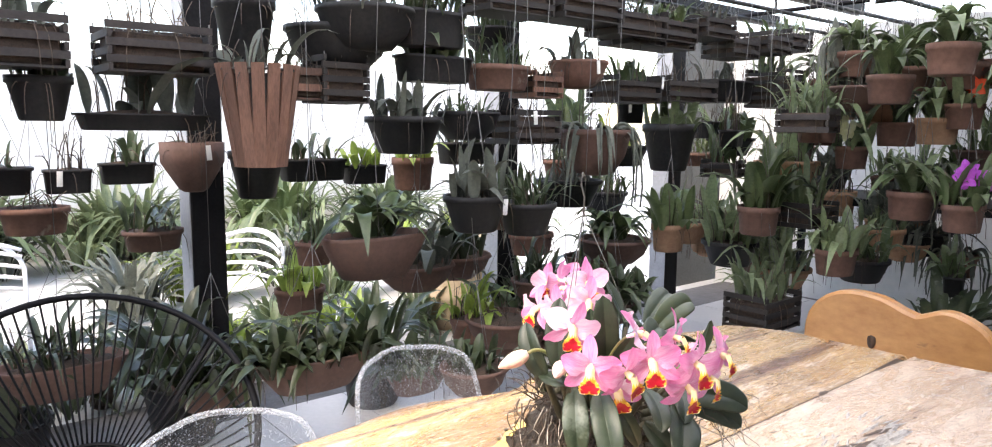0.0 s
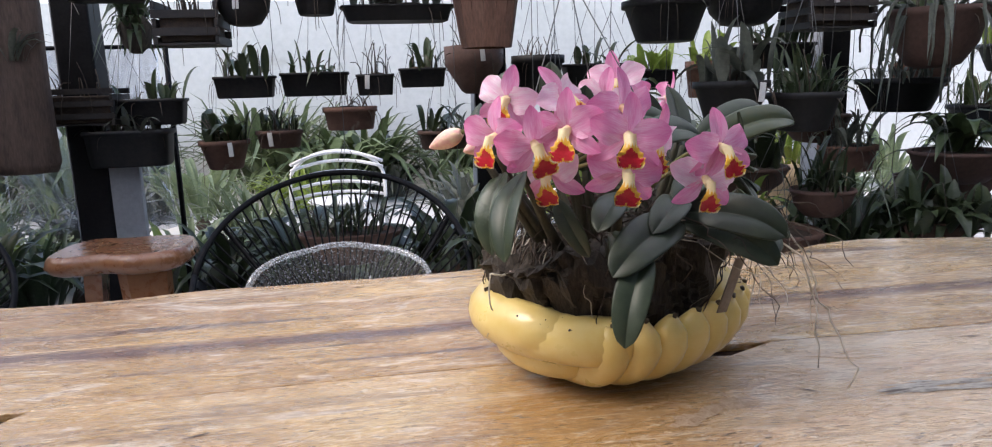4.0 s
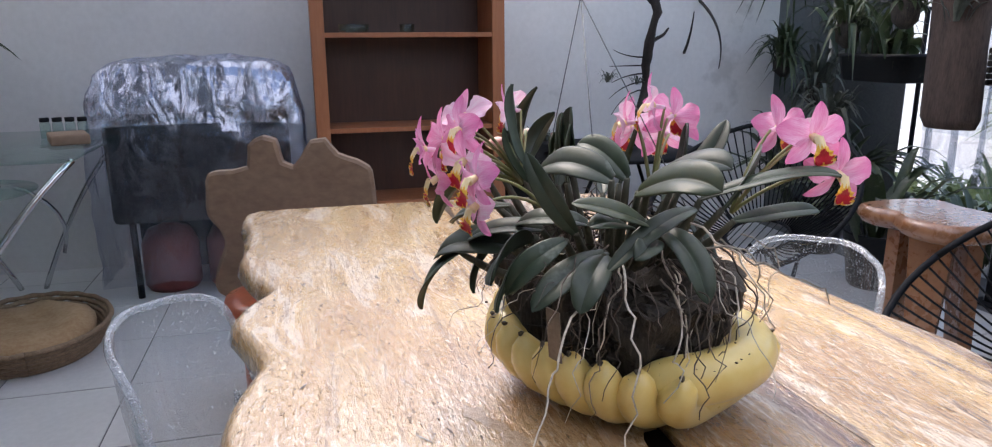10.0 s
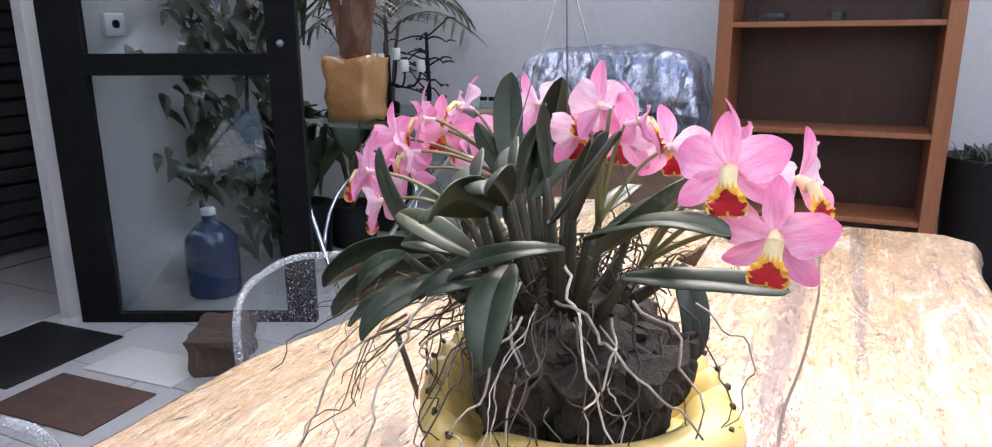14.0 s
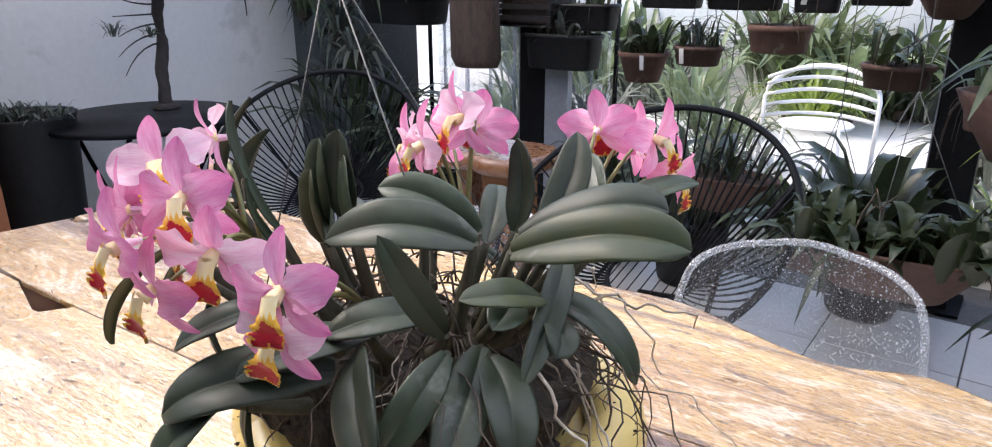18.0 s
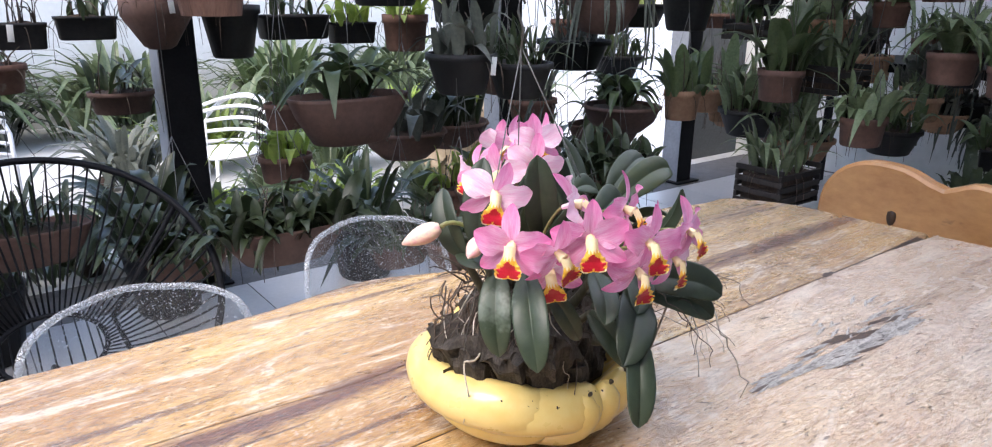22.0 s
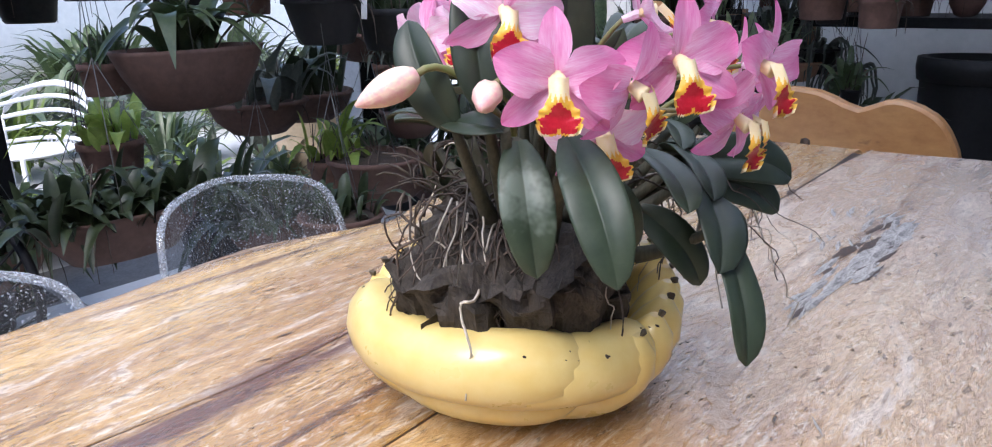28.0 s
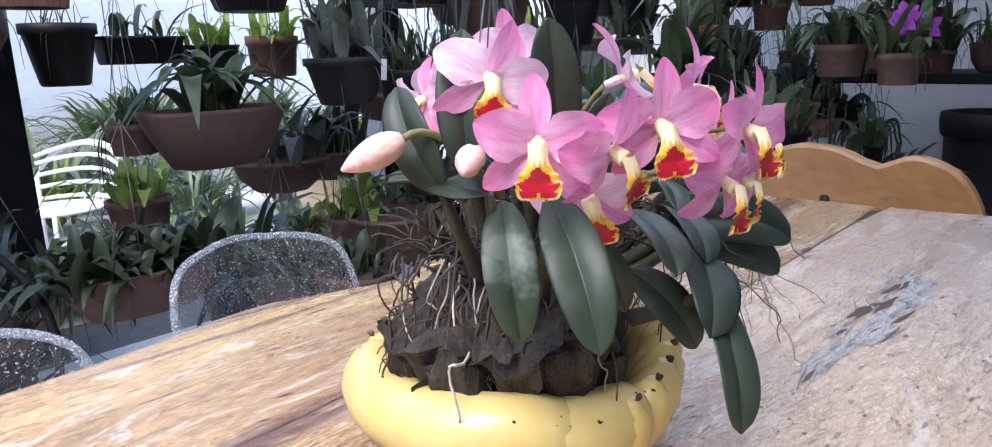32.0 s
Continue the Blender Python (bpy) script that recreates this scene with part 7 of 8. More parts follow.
        t = b + Vector((math.cos(a) * 0.05, math.sin(a) * 0.05, -r.uniform(0.04, 0.2)))
        tube_bm(bez(b, b + Vector((math.cos(a) * 0.05, math.sin(a) * 0.05, 0.02)), t, 4), 0.0022, 0.0012, 4, bm)
    tagged(part("dry_growth", bm, ROOT_DARK, ob), kind="stuff")


RAILS = (-1.6, -1.2, -0.8, -0.35, 0.1, 0.45, 0.85, 1.25, 1.68, 2.05, 2.4, 2.95)


def potted(x, y, z, w, h, kind, grows, size=0.2, turn=0, hung=True, tag=False, material=None, label=""):
    r = random.Random(int(x * 977 + y * 131 + z * 37 + w * 11))
    ob = empty("hanging_planter" if hung else "potted_plant", pose(x, y, z, 0, 0, turn))
    tagged(ob, label or LABELS[kind] + " " + PLANTS[grows] + (" on wires" if hung else ""), "plant pot", "hanging orchid pots" if hung else "standing orchid pots")
    sx, sy = w / 2 * 0.9, w / 2 * 0.8
    if kind == "crate":
        d = min(w, 0.24)
        slat_crate(ob, w, h, d, material)
        sx, sy = w * 0.45, d * 0.45
        part("soil", box_bm(-sx, sx, -sy, sy, 0.01, h * 0.8, 0.01), SOIL, ob)
        zt = h * 0.8
    elif kind == "basket":
        for k in range(16):
            a = 6.2832 * k / 16
            c, s = math.cos(a), math.sin(a)
            bm = rings_bm([[(c * q - s * t * 0.021, s * q + c * t * 0.021, zz) for q, t in ((rr_ - 0.005, -1), (rr_ + 0.005, -1), (rr_ + 0.005, 1), (rr_ - 0.005, 1))] for rr_, zz in ((w * 0.30, 0.0), (w * 0.5, h))])
            part("slat", bm, SLAT_WOOD, ob, smooth=False)
        for rr_, zz in ((w * 0.305, 0.02), (w * 0.49, h - 0.02)):
            part("hoop", tube_bm([(rr_ * math.cos(6.2832 * i / 20), rr_ * math.sin(6.2832 * i / 20), zz) for i in range(21)], 0.005, 0.005, 5), SLAT_DARK, ob)
        part("lining", lathe_bm([(w * 0.28, 0.01), (w * 0.46, h * 0.9), (0.01, h * 0.9)], 16), PLASTIC_BLACK, ob)
        zt = h * 0.9
    else:
        bm, mt, (sx, sy) = pot_shape(kind, w, h)
        part("pot", bm, material or mt, ob)
        zt = h * 0.83
        sb = lathe_bm([(0.01, zt - 0.01), (0.99, zt - 0.008), (0.9, zt + 0.008), (0.5, zt + 0.02), (0.01, zt + 0.025)], 16, sx, sy)
        for v in sb.verts:
            v.co.z += 0.012 * noise.noise(v.co * 40)
        part("soil", sb, SOIL, ob)
    plant(ob, grows, sx, sy, zt, size, r)
    if tag:
        part("plant_tag", box_bm(-0.012, 0.012, -0.001, 0.001, -0.07, 0.0, 0.0004), TAG, ob, "white plastic plant tag").matrix_basis = pose(r.uniform(-0.3, 0.3) * w, -(w if kind not in ("trough", "boat") else w * 0.46) * 0.5 - 0.012, h * 0.95, 0, r.uniform(-8, 8), r.uniform(-20, 20))
    if hung:
        ry = min(RAILS, key=lambda q: abs(q - y))
        rail_z = 2.365 - z
        hook = Vector((0, 0, min(h + 0.42, rail_z - 0.03)))
        for a in (20, 140, 260):
            c, s = math.cos(radians(a - turn)), math.sin(radians(a - turn))
            part("wire", tube_bm([(c * sx * 1.05, s * sy * 1.05, h * 0.95), hook], 0.0014, 0.0014, 4), WIRE, ob)
        m = pose(0, 0, 0, 0, 0, -turn)
        part("hook", tube_bm([hook, m @ Vector((0, (ry - y), rail_z))], 0.0018, 0.0018, 4), WIRE, ob)
    return ob


# front row, high
potted(-0.95, 2.05, 1.38, 0.22, 0.16, "crate", "dry", 0.15)
potted(-0.75, 2.02, 1.45, 0.22, 0.13, "bowl", "bulb", 0.22, tag=True, material=PLASTIC_BLACK)
potted(-0.48, 2.05, 1.49, 0.20, 0.15, "tub", "bulb", 0.2)
potted(-0.16, 2.05, 1.46, 0.45, 0.06, "trough", "bulb", 0.30)
potted(-0.55, 2.0, 1.66, 0.26, 0.17, "crate", "bulb", 0.2)
potted(-0.13, 2.0, 1.66, 0.33, 0.17, "crate", "dry", 0.2)
potted(-1.25, 2.05, 1.55, 0.30, 0.14, "trough", "strap", 0.22)
potted(0.15, 1.72, 1.335, 0.285, 0.36, "basket", "bulb", 0.22)
potted(0.45, 2.05, 1.59, 0.17, 0.13, "crate", "dry", 0.15, material=SLAT_WOOD)
potted(0.62, 2.05, 1.58, 0.20, 0.20, "crate", "dry", 0.2)
potted(0.97, 2.05, 1.36, 0.36, 0.17, "tub", "strap", 0.2)
potted(1.10, 2.0, 1.69, 0.38, 0.12, "trough", "strap", 0.22)
potted(1.49, 2.0, 1.67, 0.36, 0.12, "clay", "thin", 0.22)
potted(1.77, 2.02, 1.64, 0.19, 0.14, "crate", "dry", 0.16, material=SLAT_WOOD)
potted(2.06, 2.0, 1.70, 0.33, 0.15, "bowl", "bulb", 0.22, tag=True, material=TERRACOTTA)
potted(1.32, 2.04, 1.42, 0.34, 0.14, "bowl", "thin", 0.14, material=PLASTIC_BLACK)
potted(1.73, 2.07, 1.40, 0.30, 0.18, "crate", "dry", 0.18, tag=True)
potted(2.22, 2.0, 1.22, 0.40, 0.26, "bowl", "hang", 0.38)
potted(2.57, 2.1, 1.64, 0.38, 0.16, "crate", "bulb", 0.22, tag=True)
potted(3.10, 2.1, 1.66, 0.50, 0.16, "crate", "dry", 0.2)
potted(3.70, 2.15, 1.68, 0.50, 0.15, "trough", "bulb", 0.24)
potted(4.2, 2.05, 1.65, 0.38, 0.28, "crate", "bulb", 0.24, tag=True)
potted(3.00, 2.08, 1.22, 0.34, 0.30, "tub", "strap", 0.25)
potted(4.15, 2.5, 1.42, 0.50, 0.13, "trough", "dry", 0.2)
potted(4.53, 2.88, 1.18, 0.52, 0.11, "clay", "thin", 0.22)
potted(2.26, 2.25, 1.02, 0.40, 0.16, "tub", "thin", 0.2)
potted(1.08, 1.65, 1.03, 0.28, 0.16, "tub", "strap", 0.24, tag=True)
potted(1.39, 1.66, 0.99, 0.28, 0.15, "tub", "thin", 0.24)
potted(0.25, 2.10, 1.72, 0.24, 0.27, "tub", "dry", 0.2)
potted(0.67, 2.12, 1.72, 0.46, 0.19, "bowl", "dry", 0.22, material=PLASTIC_BLACK)
for k in range(6):
    potted(2.55 + 0.36 * k, 2.03 + 0.04 * (k % 2), 1.97 + 0.05 * (k % 3), 0.30, 0.15, "crate", ("dry", "bulb", "thin")[k % 3], 0.16)
# a leafy mass high at the far end
for x, y, z, g in ((2.95, 0.72, 1.62, "big"), (3.3, 1.05, 1.78, "big"), (2.85, 0.42, 1.74, "big"), (3.1, 1.15, 1.42, "strap"), (3.4, 0.55, 1.70, "big"), (3.05, 0.62, 1.05, "big"), (3.0, 0.95, 0.72, "strap")):
    potted(x, y, z, 0.26, 0.14, "clay", g, 0.30)
# rear row
potted(-2.66, 2.93, 1.04, 0.60, 0.16, "trough", "strap", 0.35)
potted(-1.70, 2.93, 1.06, 0.33, 0.18, "crate", "dry", 0.2)
potted(-1.40, 2.95, 1.05, 0.36, 0.13, "trough", "bulb", 0.18)
potted(-1.50, 2.90, 0.85, 0.42, 0.18, "trough", "strap", 0.16)
potted(-1.06, 2.95, 0.81, 0.25, 0.15, "tub", "strap", 0.22, tag=True, material=TERRACOTTA)
potted(-0.93, 2.95, 1.17, 0.31, 0.11, "trough", "bulb", 0.26)
potted(-0.58, 2.95, 1.17, 0.35, 0.12, "trough", "bulb", 0.16)
potted(-0.27, 2.96, 1.165, 0.20, 0.11, "trough", "dry", 0.25, tag=True)
potted(-0.02, 2.95, 1.20, 0.25, 0.10, "trough", "bulb", 0.22)
potted(0.24, 2.80, 1.16, 0.31, 0.24, "octagon", "dry", 0.2, tag=True)
potted(0.60, 2.92, 1.10, 0.28, 0.25, "tub", "dry", 0.2)
potted(0.93, 2.95, 1.18, 0.38, 0.12, "trough", "bulb", 0.2)
potted(1.26, 2.95, 1.15, 0.27, 0.11, "trough", "lime", 0.2)
potted(1.58, 2.92, 1.10, 0.27, 0.20, "clay", "lime", 0.2)
potted(-0.41, 2.95, 0.99, 0.28, 0.12, "clay", "dry", 0.12)
potted(-0.78, 2.95, 0.91, 0.24, 0.09, "clay", "thin", 0.18, tag=True, material=CLAY_BROWN)
potted(0.08, 2.95, 0.87, 0.28, 0.10, "clay", "bulb", 0.24, material=CLAY_BROWN)
potted(2.0, 2.93, 1.25, 0.40, 0.14, "trough", "strap", 0.22)
potted(2.9, 2.92, 1.12, 0.36, 0.14, "clay", "thin", 0.25)
potted(3.5, 2.9, 1.2, 0.40, 0.16, "tub", "lime", 0.25)
potted(3.3, 2.9, 0.85, 0.36, 0.16, "tub", "thin", 0.3)
# the broad brown planter in front
potted(0.635, 1.75, 0.86, 0.50, 0.185, "boat", "big", 0.33, turn=4)
potted(0.47, 1.98, 0.90, 0.16, 0.10, "clay", "thin", 0.16)
# lower tier
potted(0.31, 1.66, 0.48, 0.48, 0.14, "boat", "dense", 0.22, turn=-3, label="long brown clay planter full of dark strap-leaved orchids on wires")
potted(0.06, 2.05, 0.34, 0.36, 0.14, "boat", "dense", 0.22)
potted(1.0, 1.55, 0.33, 0.30, 0.13, "bowl", "strap", 0.18)
potted(1.28, 1.92, 0.42, 0.24, 0.14, "clay", "lime", 0.26)
potted(1.60, 2.0, 0.29, 0.44, 0.15, "bowl", "bulb", 0.34)
potted(1.95, 1.95, 0.22, 0.44, 0.16, "bowl", "strap", 0.34)
potted(2.55, 2.25, 0.52, 0.56, 0.18, "boat", "big", 0.34)
potted(2.72, 1.2, 0.42, 0.34, 0.20, "crate", "thin", 0.34)
potted(3.25, 1.75, 0.62, 0.36, 0.16, "tub", "strap", 0.34)
potted(3.1, 1.2, 0.95, 0.30, 0.14, "crate", "thin", 0.3)
potted(3.5, 1.5, 1.25, 0.30, 0.14, "clay", "strap", 0.3)
potted(3.9, 1.9, 0.45, 0.40, 0.18, "bowl", "thin", 0.4)
potted(1.55, 1.75, 0.62, 0.26, 0.12, "bowl", "thin", 0.24)
potted(2.1, 2.4, 0.72, 0.30, 0.13, "clay", "thin", 0.26)
potted(1.34, 1.75, 0.44, 0.38, 0.14, "bowl", "dry", 0.14)
potted(1.84, 1.72, 0.24, 0.42, 0.15, "bowl", "strap", 0.32)
potted(2.05, 1.70, 0.44, 0.40, 0.15, "boat", "dense", 0.26)
potted(0.86, 1.78, 0.30, 0.34, 0.14, "boat", "dense", 0.2)
potted(-0.42, 2.38, 0.40, 0.48, 0.15, "boat", "thin", 0.24)
for x, y, z, w, g, l in ((1.22, 2.35, 0.62, 0.42, "strap", 0.30), (1.62, 2.55, 0.60, 0.44, "strap", 0.34), (2.05, 2.62, 0.85, 0.36, "strap", 0.32), (2.35, 1.95, 0.70, 0.42, "big", 0.34), (2.62, 2.62, 1.35, 0.32, "strap", 0.30)):
    potted(x, y, z, w, 0.15, "boat" if g == "dense" else "bowl", g, l)
potted(0.80, 2.86, 0.46, 0.28, 0.14, "clay", "lime", 0.30)
# crowded racks at the far end
er = random.Random(31)
for k in range(34):
    x, y = er.uniform(2.7, 4.6), er.uniform(0.55, 2.75)
    if x < 3.0 and y < 1.0:
        continue
    potted(x, y, er.uniform(0.45, 1.85), er.uniform(0.2, 0.4), er.uniform(0.11, 0.18), er.choice(("tub", "trough", "clay", "bowl", "crate")), er.choice(("thin", "strap", "dry", "bulb", "hang")), er.uniform(0.24, 0.42), turn=er.uniform(-30, 30), tag=k % 3 == 0, material=TAN_CLAY if k % 2 == 1 else None)
for k in range(9):
    potted(4.35 + er.uniform(-0.2, 0.2), -1.6 + 0.42 * k, er.uniform(1.45, 1.75), er.uniform(0.2, 0.32), 0.14, er.choice(("tub", "clay", "crate")), er.choice(("thin", "strap", "hang")), 0.32, tag=k % 2 == 0, material=TAN_CLAY if k % 2 else None)
# lush broad leaves high at the far end
for x, y, z, w, l in ((3.62, 1.36, 1.66, 0.28, 0.34), (3.55, 0.86, 1.70, 0.30, 0.38), (3.62, 0.44, 1.72, 0.30, 0.38), (3.42, 0.66, 1.42, 0.26, 0.32), (3.72, 0.98, 1.40, 0.28, 0.36), (3.35, 0.28, 1.56, 0.26, 0.34)):
    potted(x, y, z, w, 0.14, "clay", "big", l, material=TAN_CLAY if w < 0.28 else None)
# top tier: bushy dark troughs and slatted boxes
for x, y, z, w, h, kind, g, l in ((1.04, 1.94, 1.84, 0.34, 0.16, "trough", "thin", 0.34), (0.72, 1.96, 1.80, 0.42, 0.18, "bowl", "thin", 0.36), (1.50, 1.95, 2.03, 0.40, 0.15, "crate", "dry", 0.2), (1.98, 1.93, 2.04, 0.44, 0.17, "crate", "strap", 0.2), (2.42, 1.97, 2.00, 0.42, 0.16, "crate", "thin", 0.22), (1.78, 2.42, 1.90, 0.30, 0.14, "bowl", "thin", 0.3), (2.9, 2.1, 1.98, 0.36, 0.15, "crate", "strap", 0.2)):
    potted(x, y, z, w, h, kind, g, l, material=PLASTIC_BLACK if kind in ("bowl", "trough") else None)
# flowering plants at the far end
for x, y, z, pm in ((2.98, 0.36, 1.02, PETAL_PURPLE), (3.4, 1.09, 1.27, PETAL_LEMON), (3.4, 0.53, 1.50, PETAL_RED), (3.45, 1.26, 1.40, PETAL_PURPLE)):
    ob = potted(x, y, z, 0.22, 0.13, "clay", "strap", 0.26, label="terracotta pot with a flowering orchid on wires")
    for k in range(4):
        bm = bmesh.new()
        c = Vector((hr.uniform(-0.09, 0.09), hr.uniform(-0.1, 0.06), 0.24 + hr.uniform(-0.03, 0.05)))
        for j in range(5):
            a = 6.2832 * j / 5
            o = Vector((0.25 * math.cos(a) - 0.2, math.cos(a), math.sin(a)))
            blade(bm, c, c + o * 0.035 + Vector((-0.012, 0, 0)), c + o * 0.062, 0.045, (-1, 0, 0.1), n=5, wave=0.25)
        part("blossom", bm, pm, ob, "open blossom")

# mounted trunk slab and dark bromeliads in the corner
slab = empty("mounted_log", pose(-1.88, 2.62, 0.86))
tagged(slab, "dark hollow tree trunk hung on wires with orchids", "hanging trunk")
part("trunk", lathe_bm([(0.13, 0), (0.15, 0.05), (0.145, 0.4), (0.16, 0.8), (0.14, 0.95)], 16, 1.0, 0.6, wob=0.09), TRUNK, slab)
for x in (-0.08, 0.08):
    part("wire", tube_bm([(x, 0, 0.93), (0, 0, 1.35)], 0.002, 0.002, 4), WIRE, slab)
part("hook", tube_bm([(0, 0, 1.35), (0, -0.22, 1.505)], 0.0025, 0.0025, 4), WIRE, slab)
part("foliage", clump(hr, (0.05, -0.1, 0.5), 16, 0.2, 0.03, 0.9, 0.9), LEAF_GREY, slab)
for x, y, z, s in ((-3.4, 2.76, 1.66, 0.46), (-2.85, 2.8, 1.35, 0.42), (-2.35, 2.7, 1.62, 0.4), (-3.4, 3.05, 0.95, 0.5), (-3.0, 2.85, 0.75, 0.4), (-2.15, 2.55, 1.45, 0.3), (-1.3, 2.5, 1.5, 0.26), (-3.5, 2.84, 1.15, 0.4), (-3.45, 3.05, 0.55, 0.45)):
    br = empty("hanging_bromeliad", pose(x, y, z))
    tagged(br, "dark spiky bromeliad hung on a wire", "bromeliad", "hanging bromeliads")
    part("core", lathe_bm([(0.02, -0.12), (0.06, -0.08), (0.07, 0.0), (0.04, 0.05)], 12, wob=0.1), BARK, br)
    part("foliage", clump(hr, (0, 0, 0.02), 46, s * 0.8, 0.03, 1.0, 1.15, clump(hr, (0, 0, -0.05), 30, s * 0.7, 0.03, 1.0, 1.8)), hr.choice((LEAF_GREY, LEAF_MID, LEAF_GREY)), br)
    ry = min(RAILS, key=lambda q: abs(q - y))
    part("wire", tube_bm([(0, 0, 0.04), (0, ry - y, 2.36 - z)], 0.002, 0.002, 4), WIRE, br)
for k, (a, b, c) in enumerate((((-3.74, 2.3, 1.55), (-3.2, 2.2, 1.35), (-2.95, 2.0, 1.12)), ((-3.74, 2.2, 1.2), (-3.3, 2.0, 1.3), (-3.1, 1.9, 1.45)))):
    tw = link("bare_twig", tube_bm(bez(a, b, c, 9), 0.012, 0.003, 5), TRUNK_DARK)
    tagged(tw, "thin bare twig growing from the wall", "twig", "bare twigs")

# milky plastic curtain behind the corner plants
bm = bmesh.new()
cols = 40
a_ = [bm.verts.new((-2.75 + 1.3 * i / cols, 3.32 + 0.05 * math.sin(i * 1.1) + 0.03 * math.sin(i * 2.7), 1.45)) for i in range(cols + 1)]
b_ = [bm.verts.new((-2.75 + 1.3 * i / cols, 3.32 + 0.08 * math.sin(i * 1.1 + 0.4), 0.45)) for i in range(cols + 1)]
for i in range(cols):
    bm.faces.new((a_[i], a_[i + 1], b_[i + 1], b_[i]))
cu = link("plastic_curtain", bm, PLASTIC_FILM)
tagged(cu, "creased milky plastic sheet hanging behind the plants", "plastic sheet")
part("curtain_rod", tube_bm([(-2.85, 3.32, 1.46), (-1.35, 3.32, 1.46)], 0.012, 0.012, 6), STEEL_BLACK, cu)
for x in (-2.8, -1.4):
    part("rod_post", tube_bm([(x, 3.32, 1.46), (x, 3.32, FLOOR - 0.012)], 0.015, 0.015, 6), STEEL_BLACK, cu)


# ---- the bright yard ----
def white_chair(m):
    ob = empty("garden_chair", m)
    tagged(ob, "white slatted metal garden chair in the yard", "chair", "white garden chairs")
    for k in range(5):
        z = 0.42 + 0.075 * k
        part("slat", tube_bm(bez((-0.36, 0, z - 0.03 * (k == 4)), (0, 0.22, z + 0.05 + 0.02 * k), (0.36, 0, z - 0.03 * (k == 4)), 8), 0.014, 0.014, 5), WHITE_METAL, ob)
    part("back_hoop", tube_bm([(-0.37, -0.02, 0.0)] + [(-0.37 * math.cos(q * math.pi / 12), 0.12 * math.sin(q * math.pi / 12), 0.56 + 0.22 * math.sin(q * math.pi / 12)) for q in range(13)] + [(0.37, -0.02, 0)], 0.015, 0.015, 6), WHITE_METAL, ob)
    part("seat", lathe_bm([(0.24, 0.40), (0.25, 0.41), (0.24, 0.42), (0.01, 0.42)], 22), WHITE_METAL, ob).matrix_basis = pose(0, -0.14, 0)
    for x in (-0.17, 0.17):
        part("leg", tube_bm([(x, -0.32, 0.41), (x * 1.2, -0.36, 0)], 0.014, 0.014, 6), WHITE_METAL, ob)
    return ob


wc = white_chair(pose(-0.62, 4.9, FLOOR - 0.012, 0, 0, 6))
copy_thing(wc, pose(1.05, 4.35, FLOOR - 0.012, 0, 0, -70))
barrel = empty("barrel_planter", pose(2.55, 3.7, FLOOR - 0.012))
tagged(barrel, "cream banded barrel planter with grass in the yard", "planter")
part("barrel", lathe_bm([(0.30, 0), (0.33, 0.02), (0.35, 0.25), (0.36, 0.27), (0.35, 0.29), (0.36, 0.55), (0.38, 0.57), (0.38, 0.70), (0.35, 0.70), (0.33, 0.62), (0.01, 0.62)], 28), CREAM_POT, barrel)
part("foliage", clump(hr, (0, 0, 0.62), 40, 0.4, 0.03, 0.8, 0.8), LEAF_LIME, barrel)


def shrub(x, y, n, l, w, material, label, stems=1, z=0.0, spread=1.0, droop=0.8):
    ob = empty("garden_plant", pose(x, y, FLOOR - 0.012))
    tagged(ob, label, "garden plant", "garden plants")
    bm = bmesh.new()
    for k in range(stems):
        clump(hr, (hr.uniform(-0.25, 0.25) * (stems > 1), hr.uniform(-0.2, 0.2) * (stems > 1), z + hr.uniform(0, 0.1)), n, l, w, spread, droop, bm, seg=4)
    part("foliage", bm, material, ob)
    part("crown_base", lathe_bm([(0.05, 0), (0.07, 0.04), (0.05, z + 0.1), (0.01, z + 0.12)], 8), TRUNK, ob)
    return ob


for k in range(17):
    x = -4.6 + 0.62 * k + hr.uniform(-0.2, 0.2)
    y = hr.uniform(5.6, 7.8)
    kind = k % 4
    shrub(x, y, (40, 60, 34, 50)[kind], (0.9, 0.6, 1.1, 0.7)[kind], (0.07, 0.04, 0.10, 0.06)[kind], (LEAF_LIT, LEAF_LIME, LEAF_LIT, LEAF_GREY)[kind], ("agave-like plant with long green leaves in the yard", "bright yellow-green grassy plant in the yard", "large broad-leaved green plant in the yard", "silvery green shrub in the yard")[kind], (1, 2, 1, 2)[kind])
for k in range(11):
    x = -3.4 + 0.55 * k + hr.uniform(-0.15, 0.15)
    if -0.9 < x < 0.0 and k % 2:
        continue
    shrub(x, hr.uniform(3.45, 4.1), 30, 0.42, 0.05, (LEAF_LIT, LEAF_LIME, LEAF_MID, LEAF_GREY)[k % 4], ("low green plant at the yard's edge", "low yellow-green plant at the yard's edge", "low mid-green plant at the yard's edge", "low grey-green plant at the yard's edge")[k % 4], 2)
for k in range(10):
    x, y = -4.2 + 0.9 * k + hr.uniform(-0.2, 0.2), hr.uniform(4.3, 5.5)
    if math.hypot(x + 0.62, y - 4.9) < 0.55 or math.hypot(x - 1.05, y - 4.35) < 0.55:
        continue
    shrub(x, y, 44, hr.uniform(0.45, 0.75), hr.uniform(0.03, 0.07), (LEAF_LIT, LEAF_FRESH, LEAF_GREY)[k % 3], ("mid-green strap-leaved plant in the yard", "fresh green arching plant in the yard", "grey-green bushy plant in the yard")[k % 3], 2)
